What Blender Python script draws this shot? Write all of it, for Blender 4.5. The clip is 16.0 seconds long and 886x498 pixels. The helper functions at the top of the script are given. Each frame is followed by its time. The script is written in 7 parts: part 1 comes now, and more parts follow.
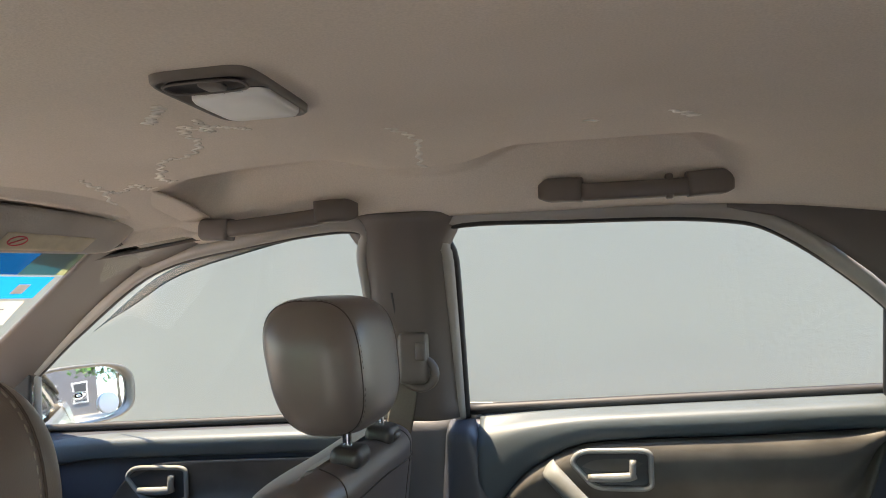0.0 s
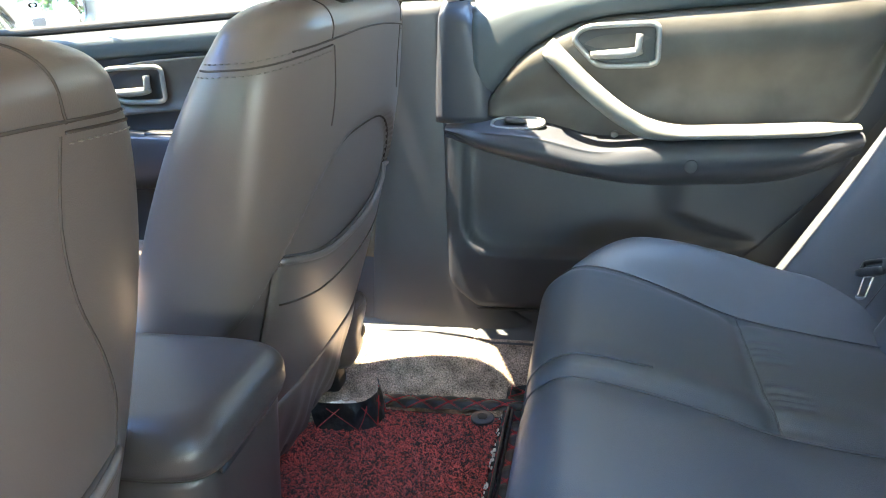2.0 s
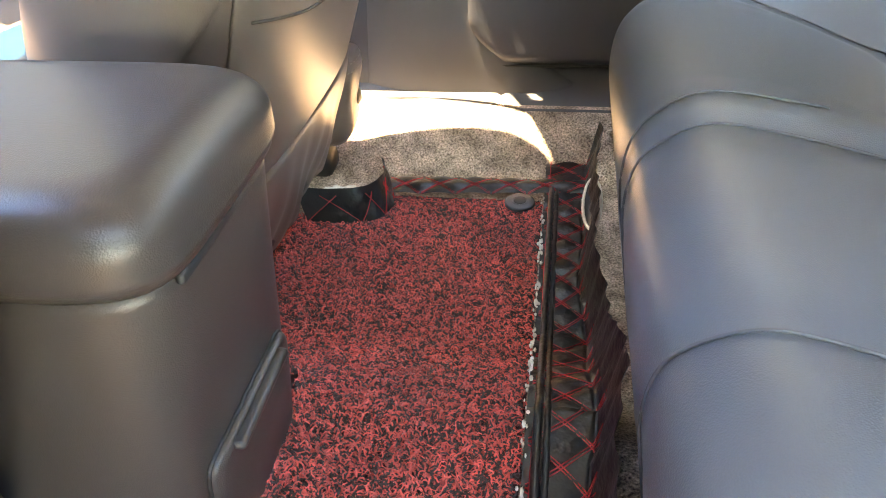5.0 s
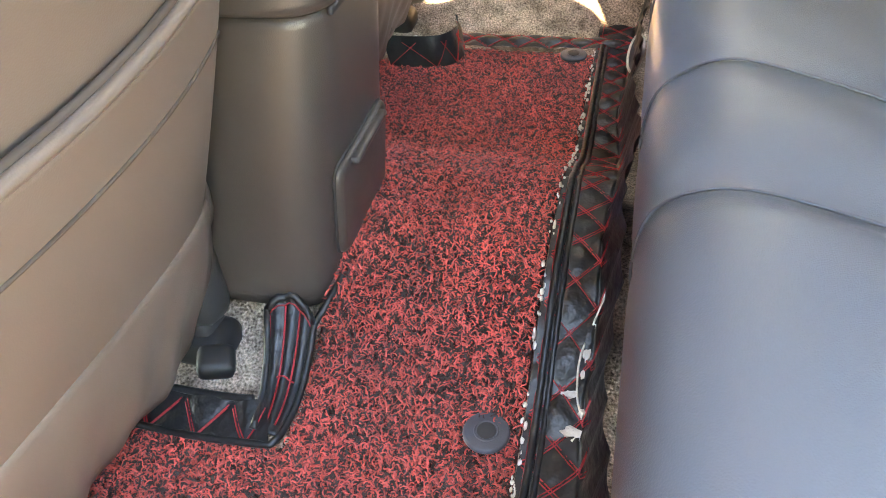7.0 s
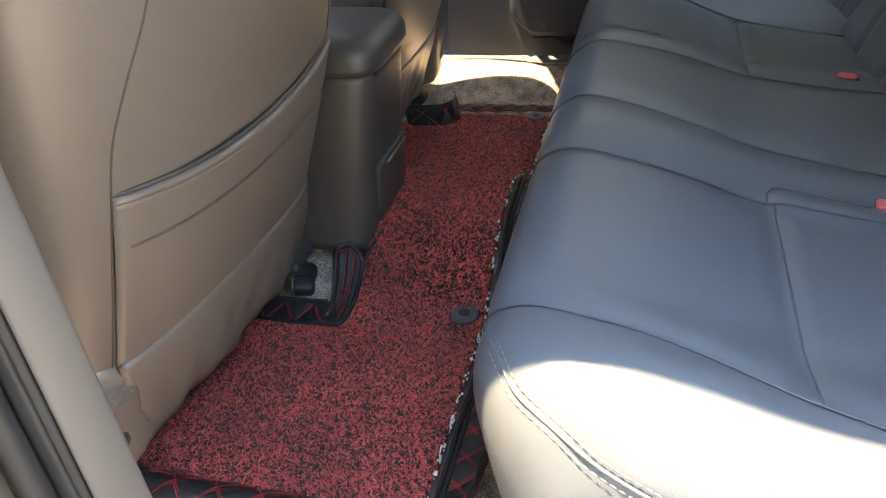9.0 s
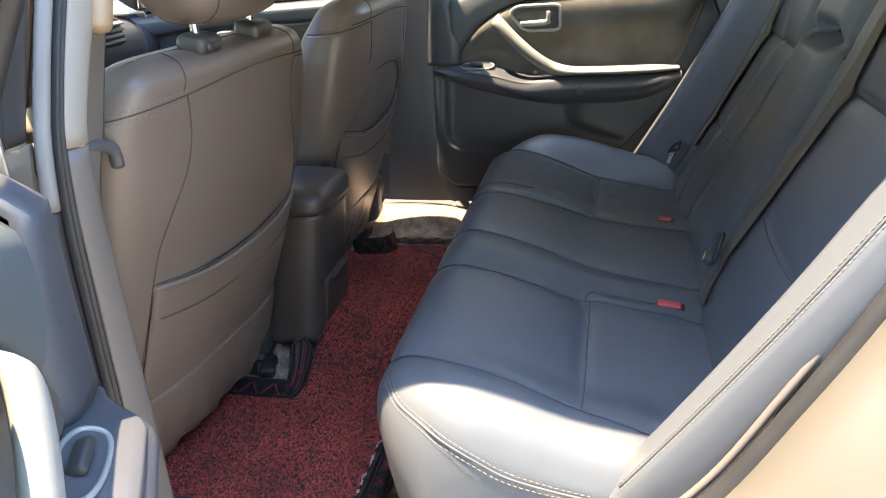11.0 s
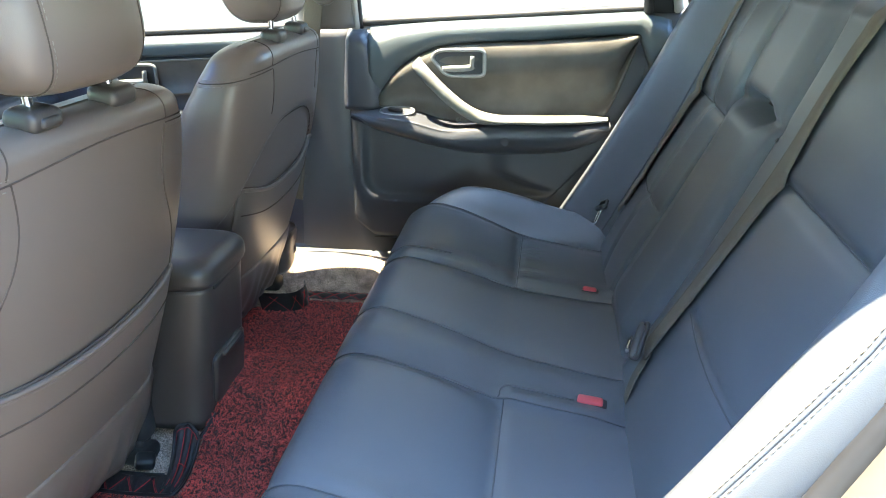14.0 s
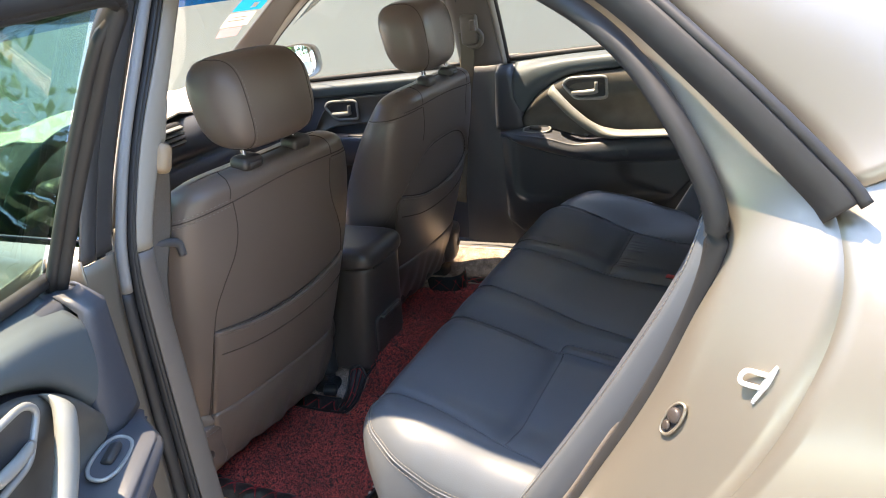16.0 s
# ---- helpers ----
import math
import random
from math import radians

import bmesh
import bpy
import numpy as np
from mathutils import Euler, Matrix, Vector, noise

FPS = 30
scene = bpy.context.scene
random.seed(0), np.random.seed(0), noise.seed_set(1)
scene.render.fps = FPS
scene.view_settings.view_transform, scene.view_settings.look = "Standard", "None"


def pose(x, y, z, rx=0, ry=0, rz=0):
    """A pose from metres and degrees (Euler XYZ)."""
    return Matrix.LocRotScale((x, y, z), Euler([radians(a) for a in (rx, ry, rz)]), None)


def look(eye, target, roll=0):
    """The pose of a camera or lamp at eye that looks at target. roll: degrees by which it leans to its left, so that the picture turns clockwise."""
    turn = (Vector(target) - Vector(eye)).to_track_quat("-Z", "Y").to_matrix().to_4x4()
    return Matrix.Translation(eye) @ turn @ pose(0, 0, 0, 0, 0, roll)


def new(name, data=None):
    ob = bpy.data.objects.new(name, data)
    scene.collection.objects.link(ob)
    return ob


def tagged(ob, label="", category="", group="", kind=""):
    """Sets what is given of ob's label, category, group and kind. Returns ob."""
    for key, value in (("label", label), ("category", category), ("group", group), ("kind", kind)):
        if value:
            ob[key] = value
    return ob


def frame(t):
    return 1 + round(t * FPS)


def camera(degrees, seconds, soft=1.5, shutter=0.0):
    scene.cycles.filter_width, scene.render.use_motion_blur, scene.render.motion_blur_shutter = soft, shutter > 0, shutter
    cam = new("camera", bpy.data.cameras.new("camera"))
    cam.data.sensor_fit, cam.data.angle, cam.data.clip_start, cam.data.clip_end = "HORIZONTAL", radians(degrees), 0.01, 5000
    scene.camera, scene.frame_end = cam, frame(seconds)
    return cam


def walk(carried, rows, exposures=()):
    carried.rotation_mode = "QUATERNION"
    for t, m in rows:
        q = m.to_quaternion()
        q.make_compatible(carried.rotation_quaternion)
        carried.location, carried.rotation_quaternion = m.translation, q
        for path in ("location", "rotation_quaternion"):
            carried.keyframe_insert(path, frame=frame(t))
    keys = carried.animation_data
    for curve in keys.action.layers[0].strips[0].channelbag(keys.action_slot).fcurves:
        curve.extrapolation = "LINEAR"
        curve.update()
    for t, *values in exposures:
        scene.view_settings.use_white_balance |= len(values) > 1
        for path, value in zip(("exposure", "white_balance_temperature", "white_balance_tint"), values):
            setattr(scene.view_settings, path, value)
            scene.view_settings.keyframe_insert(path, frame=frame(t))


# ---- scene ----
cam = camera(61.1, 16.0, soft=1.0)
METRES, EYE, TILT, LEAN, TURN = 2.75, 1.13, 2.2, 2.0, 12.6
ROWS = [
    (0.0, 0.0, 0.0, 0.0, 0.0, 0.0, -0.0),
    (0.5, 0.003, -0.0265, -0.0064, 2.75, -6.08, 0.8),
    (1.0, 0.0033, -0.0652, -0.0214, 2.53, -11.77, 1.25),
    (1.5, 0.0063, -0.0295, -0.043, 1.13, -17.81, 1.26),
    (2.0, -0.0055, 0.0198, -0.0737, -1.35, -22.64, 0.47),
    (2.5, -0.0159, 0.0481, -0.0939, -3.1, -26.98, -0.22),
    (3.0, -0.0206, 0.0799, -0.1148, -3.78, -30.28, -0.18),
    (3.5, -0.0236, 0.1118, -0.133, -4.39, -33.41, -0.0),
    (6.0, -0.0391, 0.0736, -0.1404, -3.52, -39.4, 0.29),
    (6.5, -0.0399, 0.0449, -0.1335, -1.93, -41.07, 0.52),
    (7.0, -0.0359, 0.025, -0.1365, 0.86, -43.13, 1.17),
    (7.5, -0.0372, 0.0014, -0.1397, 3.64, -44.4, 2.0),
    (8.0, -0.0378, -0.0253, -0.1344, 4.91, -43.76, 2.75),
    (8.5, -0.0318, -0.0657, -0.1142, 3.63, -40.21, 2.84),
    (9.0, -0.021, -0.1376, -0.0795, 1.62, -35.84, 2.47),
    (9.5, -0.0023, -0.1923, -0.0577, 0.17, -31.65, 1.71),
    (12.0, 0.0094, -0.2801, -0.0141, -0.84, -24.81, 0.52),
    (12.5, 0.0148, -0.2745, -0.0113, -1.05, -24.82, 0.08),
    (13.0, 0.0226, -0.2604, -0.0113, -2.03, -24.87, -0.56),
    (13.5, 0.0289, -0.2364, -0.0099, -3.42, -24.74, -1.28),
    (14.0, 0.0313, -0.2087, -0.0071, -4.51, -24.6, -1.71),
    (14.5, 0.0286, -0.2072, 0.0001, -2.89, -24.94, -1.17),
    (15.0, 0.041, -0.2315, 0.0101, 2.4, -25.41, 0.36),
    (15.5, 0.0919, -0.2924, 0.0297, 8.37, -25.35, 2.96),
    (16.0, 0.1342, -0.3415, 0.0509, 12.07, -24.38, 5.3),
]
BASE = pose(0, -0.63, EYE, TILT, LEAN, TURN)
walk(cam, [(t, BASE @ pose(METRES * x, METRES * y, METRES * z, 90 + pitch, roll, yaw)) for t, x, y, z, yaw, pitch, roll in ROWS],
     exposures=[(0, 3.13, 6630, 8), (0.5, 3.31, 6520, 6), (1, 3.57, 6630, 9), (1.5, 4.03, 6450, 4), (2, 4.97, 6330, 0), (2.5, 5.68, 6570, 5), (3, 5.81, 7220, 1), (3.5, 5.7, 8050, 2), (6, 6.11, 8950, 8), (7, 5.99, 9090, 8), (8, 5.76, 8800, 5), (8.5, 5.58, 8600, 3), (9, 4.49, 7900, 5), (9.5, 4.32, 7600, 8), (12, 3.76, 6750, 8), (13, 3.73, 6390, 7), (14, 4.64, 6270, -1), (14.5, 5.15, 6520, -2), (15, 4.9, 6830, 2), (15.5, 4.05, 7080, 10), (16, 3.33, 6950, 9)])

# ---- daylight: high tropical sun, slightly ahead of the car ----
sun_way = Vector((-0.27, -0.014, 1.0)).normalized()
world = bpy.data.worlds.new("sky")
scene.world = world
world.use_nodes = True
wn = world.node_tree
bg = wn.nodes["Background"]
sky = wn.nodes.new("ShaderNodeTexSky")
sky.sky_type, sky.sun_disc = "NISHITA", False
sky.ozone_density, sky.dust_density = 2.6, 0.4
sky.sun_elevation = math.asin(sun_way.z)
sky.sun_rotation = math.atan2(sun_way.x, sun_way.y)
wn.links.new(sky.outputs[0], bg.inputs[0])
bg.inputs[1].default_value = 0.15
sun = new("sun", bpy.data.lights.new("sun", "SUN"))
sun.data.energy, sun.data.angle, sun.data.color = 2.05, radians(0.6), (1.0, 0.80, 0.57)
sun.matrix_world = look((0, 0, 0), -sun_way)


# ---- materials ----
def shader(name, color, rough=0.5, metal=0.0, var=0.15, scale=8.0, bump=0.0, grain=400.0, spec=0.5, coat=0.0, cells=False, island=0.0, fine=0.0):
    """A principled material with slow mottling, fine grain and relief."""
    m = bpy.data.materials.new(name)
    m.use_nodes = True
    nt = m.node_tree
    b = nt.nodes["Principled BSDF"]
    b.inputs["Roughness"].default_value = rough
    b.inputs["Metallic"].default_value = metal
    b.inputs["Specular IOR Level"].default_value = spec
    b.inputs["Coat Weight"].default_value = coat
    tc = nt.nodes.new("ShaderNodeTexCoord")
    n1 = nt.nodes.new("ShaderNodeTexNoise")
    n1.inputs["Scale"].default_value, n1.inputs["Detail"].default_value = scale, 4.0
    nt.links.new(tc.outputs["Object"], n1.inputs["Vector"])
    ramp = nt.nodes.new("ShaderNodeMapRange")
    ramp.inputs["From Min"].default_value, ramp.inputs["From Max"].default_value = 0.3, 0.7
    ramp.inputs["To Min"].default_value, ramp.inputs["To Max"].default_value = 1 - var, 1 + var
    nt.links.new(n1.outputs["Fac"], ramp.inputs["Value"])
    hsv = nt.nodes.new("ShaderNodeHueSaturation")
    hsv.inputs["Color"].default_value = (*color, 1)
    value = ramp.outputs["Result"]
    n2 = nt.nodes.new("ShaderNodeTexVoronoi" if cells else "ShaderNodeTexNoise")
    n2.inputs["Scale"].default_value = grain
    nt.links.new(tc.outputs["Object"], n2.inputs["Vector"])
    height = n2.outputs["Distance"] if cells else n2.outputs["Fac"]
    if fine:
        mr = nt.nodes.new("ShaderNodeMapRange")
        mr.inputs["From Min"].default_value, mr.inputs["From Max"].default_value = (0.0, 0.7) if cells else (0.3, 0.7)
        mr.inputs["To Min"].default_value, mr.inputs["To Max"].default_value = 1 - fine, 1 + fine
        nt.links.new(height, mr.inputs["Value"])
        mul = nt.nodes.new("ShaderNodeMath")
        mul.operation = "MULTIPLY"
        nt.links.new(value, mul.inputs[0]), nt.links.new(mr.outputs["Result"], mul.inputs[1])
        value = mul.outputs[0]
    if island:
        geo = nt.nodes.new("ShaderNodeNewGeometry")
        mr = nt.nodes.new("ShaderNodeMapRange")
        mr.inputs["To Min"].default_value, mr.inputs["To Max"].default_value = 1 - island, 1 + island
        nt.links.new(geo.outputs["Random Per Island"], mr.inputs["Value"])
        mul = nt.nodes.new("ShaderNodeMath")
        mul.operation = "MULTIPLY"
        nt.links.new(value, mul.inputs[0]), nt.links.new(mr.outputs["Result"], mul.inputs[1])
        value = mul.outputs[0]
    nt.links.new(value, hsv.inputs["Value"])
    nt.links.new(hsv.outputs["Color"], b.inputs["Base Color"])
    rr = nt.nodes.new("ShaderNodeMapRange")
    rr.inputs["From Min"].default_value, rr.inputs["From Max"].default_value = 0.3, 0.7
    rr.inputs["To Min"].default_value, rr.inputs["To Max"].default_value = max(0.02, rough - 0.02), min(1, rough + 0.02)
    nt.links.new(n1.outputs["Fac"], rr.inputs["Value"])
    nt.links.new(rr.outputs["Result"], b.inputs["Roughness"])
    if bump:
        bp = nt.nodes.new("ShaderNodeBump")
        bp.inputs["Strength"].default_value, bp.inputs["Distance"].default_value = 1.0, bump
        nt.links.new(height, bp.inputs["Height"])
        nt.links.new(bp.outputs["Normal"], b.inputs["Normal"])
    return m


def glass(name, color, rough=0.0, gloss=0.04, rim=0.5):
    """Thin clear glazing: mostly passes light, tinted, with a mirror sheen that grows at a glance."""
    m = bpy.data.materials.new(name)
    m.use_nodes = True
    nt = m.node_tree
    nt.nodes.remove(nt.nodes["Principled BSDF"])
    out = nt.nodes["Material Output"]
    tr, gl, mix, lw, pw, ma = (nt.nodes.new("ShaderNode" + k) for k in ("BsdfTransparent", "BsdfGlossy", "MixShader", "LayerWeight", "Math", "Math"))
    tr.inputs["Color"].default_value = (*color, 1)
    gl.inputs["Roughness"].default_value = rough
    lw.inputs["Blend"].default_value = 0.5
    pw.operation, ma.operation = "POWER", "MULTIPLY_ADD"
    pw.inputs[1].default_value = 5.0
    ma.inputs[1].default_value, ma.inputs[2].default_value = rim, gloss
    nt.links.new(lw.outputs["Facing"], pw.inputs[0]), nt.links.new(pw.outputs[0], ma.inputs[0]), nt.links.new(ma.outputs[0], mix.inputs[0])
    nt.links.new(tr.outputs[0], mix.inputs[1]), nt.links.new(gl.outputs[0], mix.inputs[2])
    nt.links.new(mix.outputs[0], out.inputs["Surface"])
    return m


def backlit(name, color):
    """Thin printed film that daylight shines through."""
    m = bpy.data.materials.new(name)
    m.use_nodes = True
    nt = m.node_tree
    nt.nodes.remove(nt.nodes["Principled BSDF"])
    df, tl, mix, nz, hs = (nt.nodes.new("ShaderNode" + k) for k in ("BsdfDiffuse", "BsdfTranslucent", "MixShader", "TexNoise", "HueSaturation"))
    nz.inputs["Scale"].default_value = 70
    hs.inputs["Color"].default_value = (*color, 1)
    mr = nt.nodes.new("ShaderNodeMapRange")
    mr.inputs["To Min"].default_value, mr.inputs["To Max"].default_value = 0.75, 1.2
    nt.links.new(nz.outputs["Fac"], mr.inputs["Value"]), nt.links.new(mr.outputs["Result"], hs.inputs["Value"])
    for q in (df, tl):
        nt.links.new(hs.outputs["Color"], q.inputs["Color"])
    mix.inputs[0].default_value = 0.5
    nt.links.new(df.outputs[0], mix.inputs[1]), nt.links.new(tl.outputs[0], mix.inputs[2])
    nt.links.new(mix.outputs[0], nt.nodes["Material Output"].inputs["Surface"])
    return m


LEATHER = shader("taupe leather", (0.149, 0.115, 0.098), 0.34, var=0.06, scale=5, bump=0.00006, grain=900, cells=True, spec=0.5)
# the leather is taupe; blue reflected from the sky is put into its colour
LEATHER_REAR = shader("dark taupe leather", (0.098, 0.109, 0.127), 0.37, var=0.05, scale=5, bump=0.00012, grain=900, cells=True, spec=0.45)
SEAM_REAR = shader("blue-grey seam", (0.082, 0.088, 0.100), 0.6)
SEAM = shader("seam shadow thread", (0.078, 0.062, 0.054), 0.9, spec=0.1)
THREAD = shader("pale stitching thread", (0.24, 0.21, 0.18), 0.7)
THREAD_DARK = shader("taupe stitching thread", (0.155, 0.13, 0.11), 0.7)
NAVY = shader("blue-grey moulded plastic", (0.058, 0.063, 0.078), 0.40, var=0.08, scale=6, bump=0.00008, grain=1200, cells=True)
NAVY_UP = shader("blue-grey door top plastic", (0.078, 0.096, 0.108), 0.46, var=0.08, scale=6, bump=0.00008, grain=1200, cells=True)
CHARCOAL = shader("charcoal moulded plastic", (0.040, 0.040, 0.043), 0.42, var=0.08, scale=6, bump=0.00008, grain=1200, cells=True)
CONSOLE = shader("dark grey console plastic", (0.054, 0.045, 0.042), 0.35, var=0.10, scale=7, bump=0.00010, grain=1100, cells=True)
INSERT = shader("soiled grey-beige door insert", (0.094, 0.089, 0.081), 0.55, var=0.30, scale=13, bump=0.0001, grain=900)
ARM = shader("light grey armrest vinyl", (0.215, 0.222, 0.214), 0.5, var=0.10, scale=20, bump=0.0001, grain=900, cells=True)
# light from the wall on the window frames is put into this paler grey
FRAME_LIT = shader("window frame grey with wall light", (0.36, 0.34, 0.31), 0.5, var=0.06, scale=5, bump=0.00008, grain=900)
HANDLE = shader("dark warm grey handle plastic", (0.135, 0.115, 0.10), 0.45, var=0.06, scale=9, bump=0.00006, grain=1100, cells=True)
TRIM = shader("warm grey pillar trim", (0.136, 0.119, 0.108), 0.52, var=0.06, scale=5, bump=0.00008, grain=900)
TRIM_LOW = shader("dark grey lower pillar trim", (0.085, 0.088, 0.100), 0.46, var=0.08, scale=6, bump=0.0001, grain=900)
LINER = shader("grey-beige headliner cloth", (0.71, 0.64, 0.56), 0.95, var=0.07, scale=3, bump=0.0004, grain=500, spec=0.1, fine=0.06)
RUBBER = shader("black rubber", (0.022, 0.022, 0.024), 0.55, var=0.2, scale=20)
PAINT = shader("champagne silver car paint", (0.305, 0.275, 0.230), 0.40, metal=0.70, var=0.03, scale=3, coat=0.3, fine=0.03, grain=3000)
CHROME = shader("chrome", (0.85, 0.85, 0.86), 0.10, metal=1.0, var=0.03)
SATIN = shader("satin silver plastic", (0.30, 0.31, 0.31), 0.35, metal=0.3, var=0.06)
LAMP = shader("frosted lamp lens", (0.86, 0.85, 0.82), 0.35, var=0.03)
CARPET = shader("grey loop carpet", (0.43, 0.345, 0.29), 1.0, var=0.45, scale=38, bump=0.004, grain=420, spec=0.05, fine=0.6)
QUILT = shader("black quilted leatherette", (0.016, 0.017, 0.019), 0.38, var=0.2, scale=14, bump=0.0016, grain=110, spec=0.4)
REDTHREAD = shader("red stitching thread", (0.42, 0.02, 0.03), 0.6)
MATBASE = shader("dark mat backing", (0.045, 0.010, 0.011), 0.9, var=0.3, scale=40)
COILRED = shader("red vinyl coil", (0.52, 0.076, 0.060), 0.36, var=0.25, scale=9, island=0.5)
COILDARK = shader("dark vinyl coil", (0.032, 0.014, 0.013), 0.42, var=0.2, scale=30, island=0.4)
# colour of the painted sunlight squiggles on the ceiling, and of the rail scuffs
MARK = shader("pale sun squiggle and scuff", (0.86, 0.82, 0.75), 0.95, var=0.25, scale=60, spec=0.1)
FOAM = shader("torn white foam", (0.70, 0.67, 0.62), 0.95, var=0.15, scale=90, bump=0.001, grain=500)
# TRIM's grey again, paler to carry the light by the open door
PILLAR_PALE = shader("pillar trim grey with door light", (0.27, 0.25, 0.225), 0.5, var=0.06, scale=5, bump=0.00008, grain=900)
FLANGE = shader("silver painted flange", (0.20, 0.20, 0.205), 0.42, metal=0.0, var=0.08, scale=6)
BELT_PALE = shader("pale grey seat belt webbing", (0.120, 0.108, 0.098), 0.75, var=0.08, scale=300, bump=0.0002, grain=1500)
BEIGE = shader("cream plastic", (0.32, 0.23, 0.15), 0.45, var=0.06, scale=20)
BELT = shader("grey seat belt webbing", (0.132, 0.114, 0.090), 0.8, var=0.08, scale=300, bump=0.0002, grain=1500)
RED = shader("red buckle button", (0.68, 0.10, 0.12), 0.35)
PALE = shader("pale cloth", (0.72, 0.66, 0.60), 0.95, var=0.12, scale=25, bump=0.002, grain=220)
VISOR = shader("beige visor cloth", (0.50, 0.455, 0.40), 0.9, var=0.10, scale=15, bump=0.0006, grain=300)
BLUEFILM = glass("blue windscreen film", (0.02, 0.22, 0.66), gloss=0.02, rim=0.1)
SCREEN = glass("windscreen glass", (0.93, 0.95, 0.94), gloss=0.02, rim=0.3)
STICKER = shader("white sticker", (0.75, 0.74, 0.72), 0.5)
STICKBLUE = backlit("blue sticker", (0.01, 0.22, 0.55))
STICKPAPER = backlit("white paper sticker", (0.40, 0.37, 0.33))
STICKPINK = backlit("pink sticker", (0.42, 0.22, 0.23))
STICKGREEN = backlit("olive sticker", (0.20, 0.22, 0.12))
LABELM = shader("cream warning label", (0.62, 0.55, 0.40), 0.6, var=0.08, scale=60)
WALLM = shader("grey-beige rendered wall", (0.365, 0.338, 0.262), 0.9, var=0.03, scale=0.7, bump=0.001, grain=60)
GROUND = shader("concrete paving", (0.27, 0.25, 0.22), 0.9, var=0.15, scale=2, bump=0.003, grain=80, fine=0.1)
LEAF = shader("tree leaves", (0.06, 0.13, 0.025), 0.5, var=0.3, scale=3, island=0.5)
BARK = shader("bark", (0.12, 0.09, 0.06), 0.9)
HOUSE = shader("grey house render", (0.13, 0.125, 0.13), 0.85, var=0.08, scale=1)
GLASS = glass("clear window glass", (0.93, 0.95, 0.94))
GLASS_GREEN = glass("green tinted glass", (0.42, 0.60, 0.50), gloss=0.13)
GLASS_DARK = glass("dark tinted glass", (0.42, 0.45, 0.43))
RAINVISOR = shader("smoked acrylic", (0.050, 0.072, 0.072), 0.25, var=0.04)
MIRROR = shader("mirror glass", (0.85, 0.87, 0.88), 0.02, metal=1.0, var=0.0)


# ---- mesh helpers ----
def mesh_part(name, verts, faces, mat, parent=None, label="", smooth=True):
    me = bpy.data.meshes.new(name)
    me.from_pydata([tuple(v) for v in verts], [], faces)
    me.materials.append(mat)
    if smooth:
        me.shade_smooth()
    ob = new(name, me)
    ob.parent = parent
    if label:
        tagged(ob, label)
    return ob


def part(name, bm, mat, parent=None, label="", smooth=True):
    me = bpy.data.meshes.new(name)
    bm.to_mesh(me)
    bm.free()
    me.materials.append(mat)
    if smooth:
        me.shade_smooth()
    ob = new(name, me)
    ob.parent = parent
    if label:
        tagged(ob, label)
    return ob


def thing(name, label, category, at=(0, 0, 0), group="", kind=""):
    return tagged(pose_empty(name, at), label, category, group, kind)


def pose_empty(name, at):
    ob = new(name)
    ob.location = at
    ob.empty_display_size = 0.05
    return ob


def spline(pts, n, closed=False):
    """n points along a Catmull-Rom curve through pts (closed: n distinct points)."""
    pts = [Vector(p) for p in pts]
    k = len(pts)
    spans = k if closed else k - 1
    out = []
    for i in range(n):
        f = i / (n if closed else n - 1) * spans
        j = min(int(f), spans - 1)
        w = f - j
        if closed:
            a, b, c, d = (pts[(j + q) % k] for q in (-1, 0, 1, 2))
        else:
            b, c = pts[j], pts[j + 1]
            a = pts[j - 1] if j else b * 2 - c
            d = pts[j + 2] if j + 2 < k else c * 2 - b
        out.append(0.5 * (2 * b + (c - a) * w + (2 * a - 5 * b + 4 * c - d) * w * w + (3 * b - a - 3 * c + d) * w ** 3))
    return out


def curve1(knots, x):
    """Smooth value at x through (x, value) knots."""
    if x <= knots[0][0]:
        return knots[0][1]
    if x >= knots[-1][0]:
        return knots[-1][1]
    for i in range(len(knots) - 1):
        if x <= knots[i + 1][0]:
            (x0, y0), (x1, y1) = knots[i], knots[i + 1]
            m0 = (y1 - knots[i - 1][1]) / (x1 - knots[i - 1][0]) if i else (y1 - y0) / (x1 - x0)
            m1 = (knots[i + 2][1] - y0) / (knots[i + 2][0] - x0) if i + 2 < len(knots) else (y1 - y0) / (x1 - x0)
            h = x1 - x0
            w = (x - x0) / h
            return (2 * w ** 3 - 3 * w * w + 1) * y0 + (w ** 3 - 2 * w * w + w) * h * m0 + (3 * w * w - 2 * w ** 3) * y1 + (w ** 3 - w * w) * h * m1


def step(a, b, x):
    w = min(1.0, max(0.0, (x - a) / (b - a)))
    return w * w * (3 - 2 * w)


def grid(fn, nu, nv, loop_u=False, loop_v=False):
    """Vertices and quads of fn(u, v), u and v from 0 to 1."""
    cu, cv = nu if loop_u else nu + 1, nv if loop_v else nv + 1
    verts = [fn(i / nu, j / nv) for i in range(cu) for j in range(cv)]
    faces = [(i * cv + j, ((i + 1) % cu) * cv + j, ((i + 1) % cu) * cv + (j + 1) % cv, i * cv + (j + 1) % cv)
             for i in range(nu) for j in range(nv)]
    return verts, faces


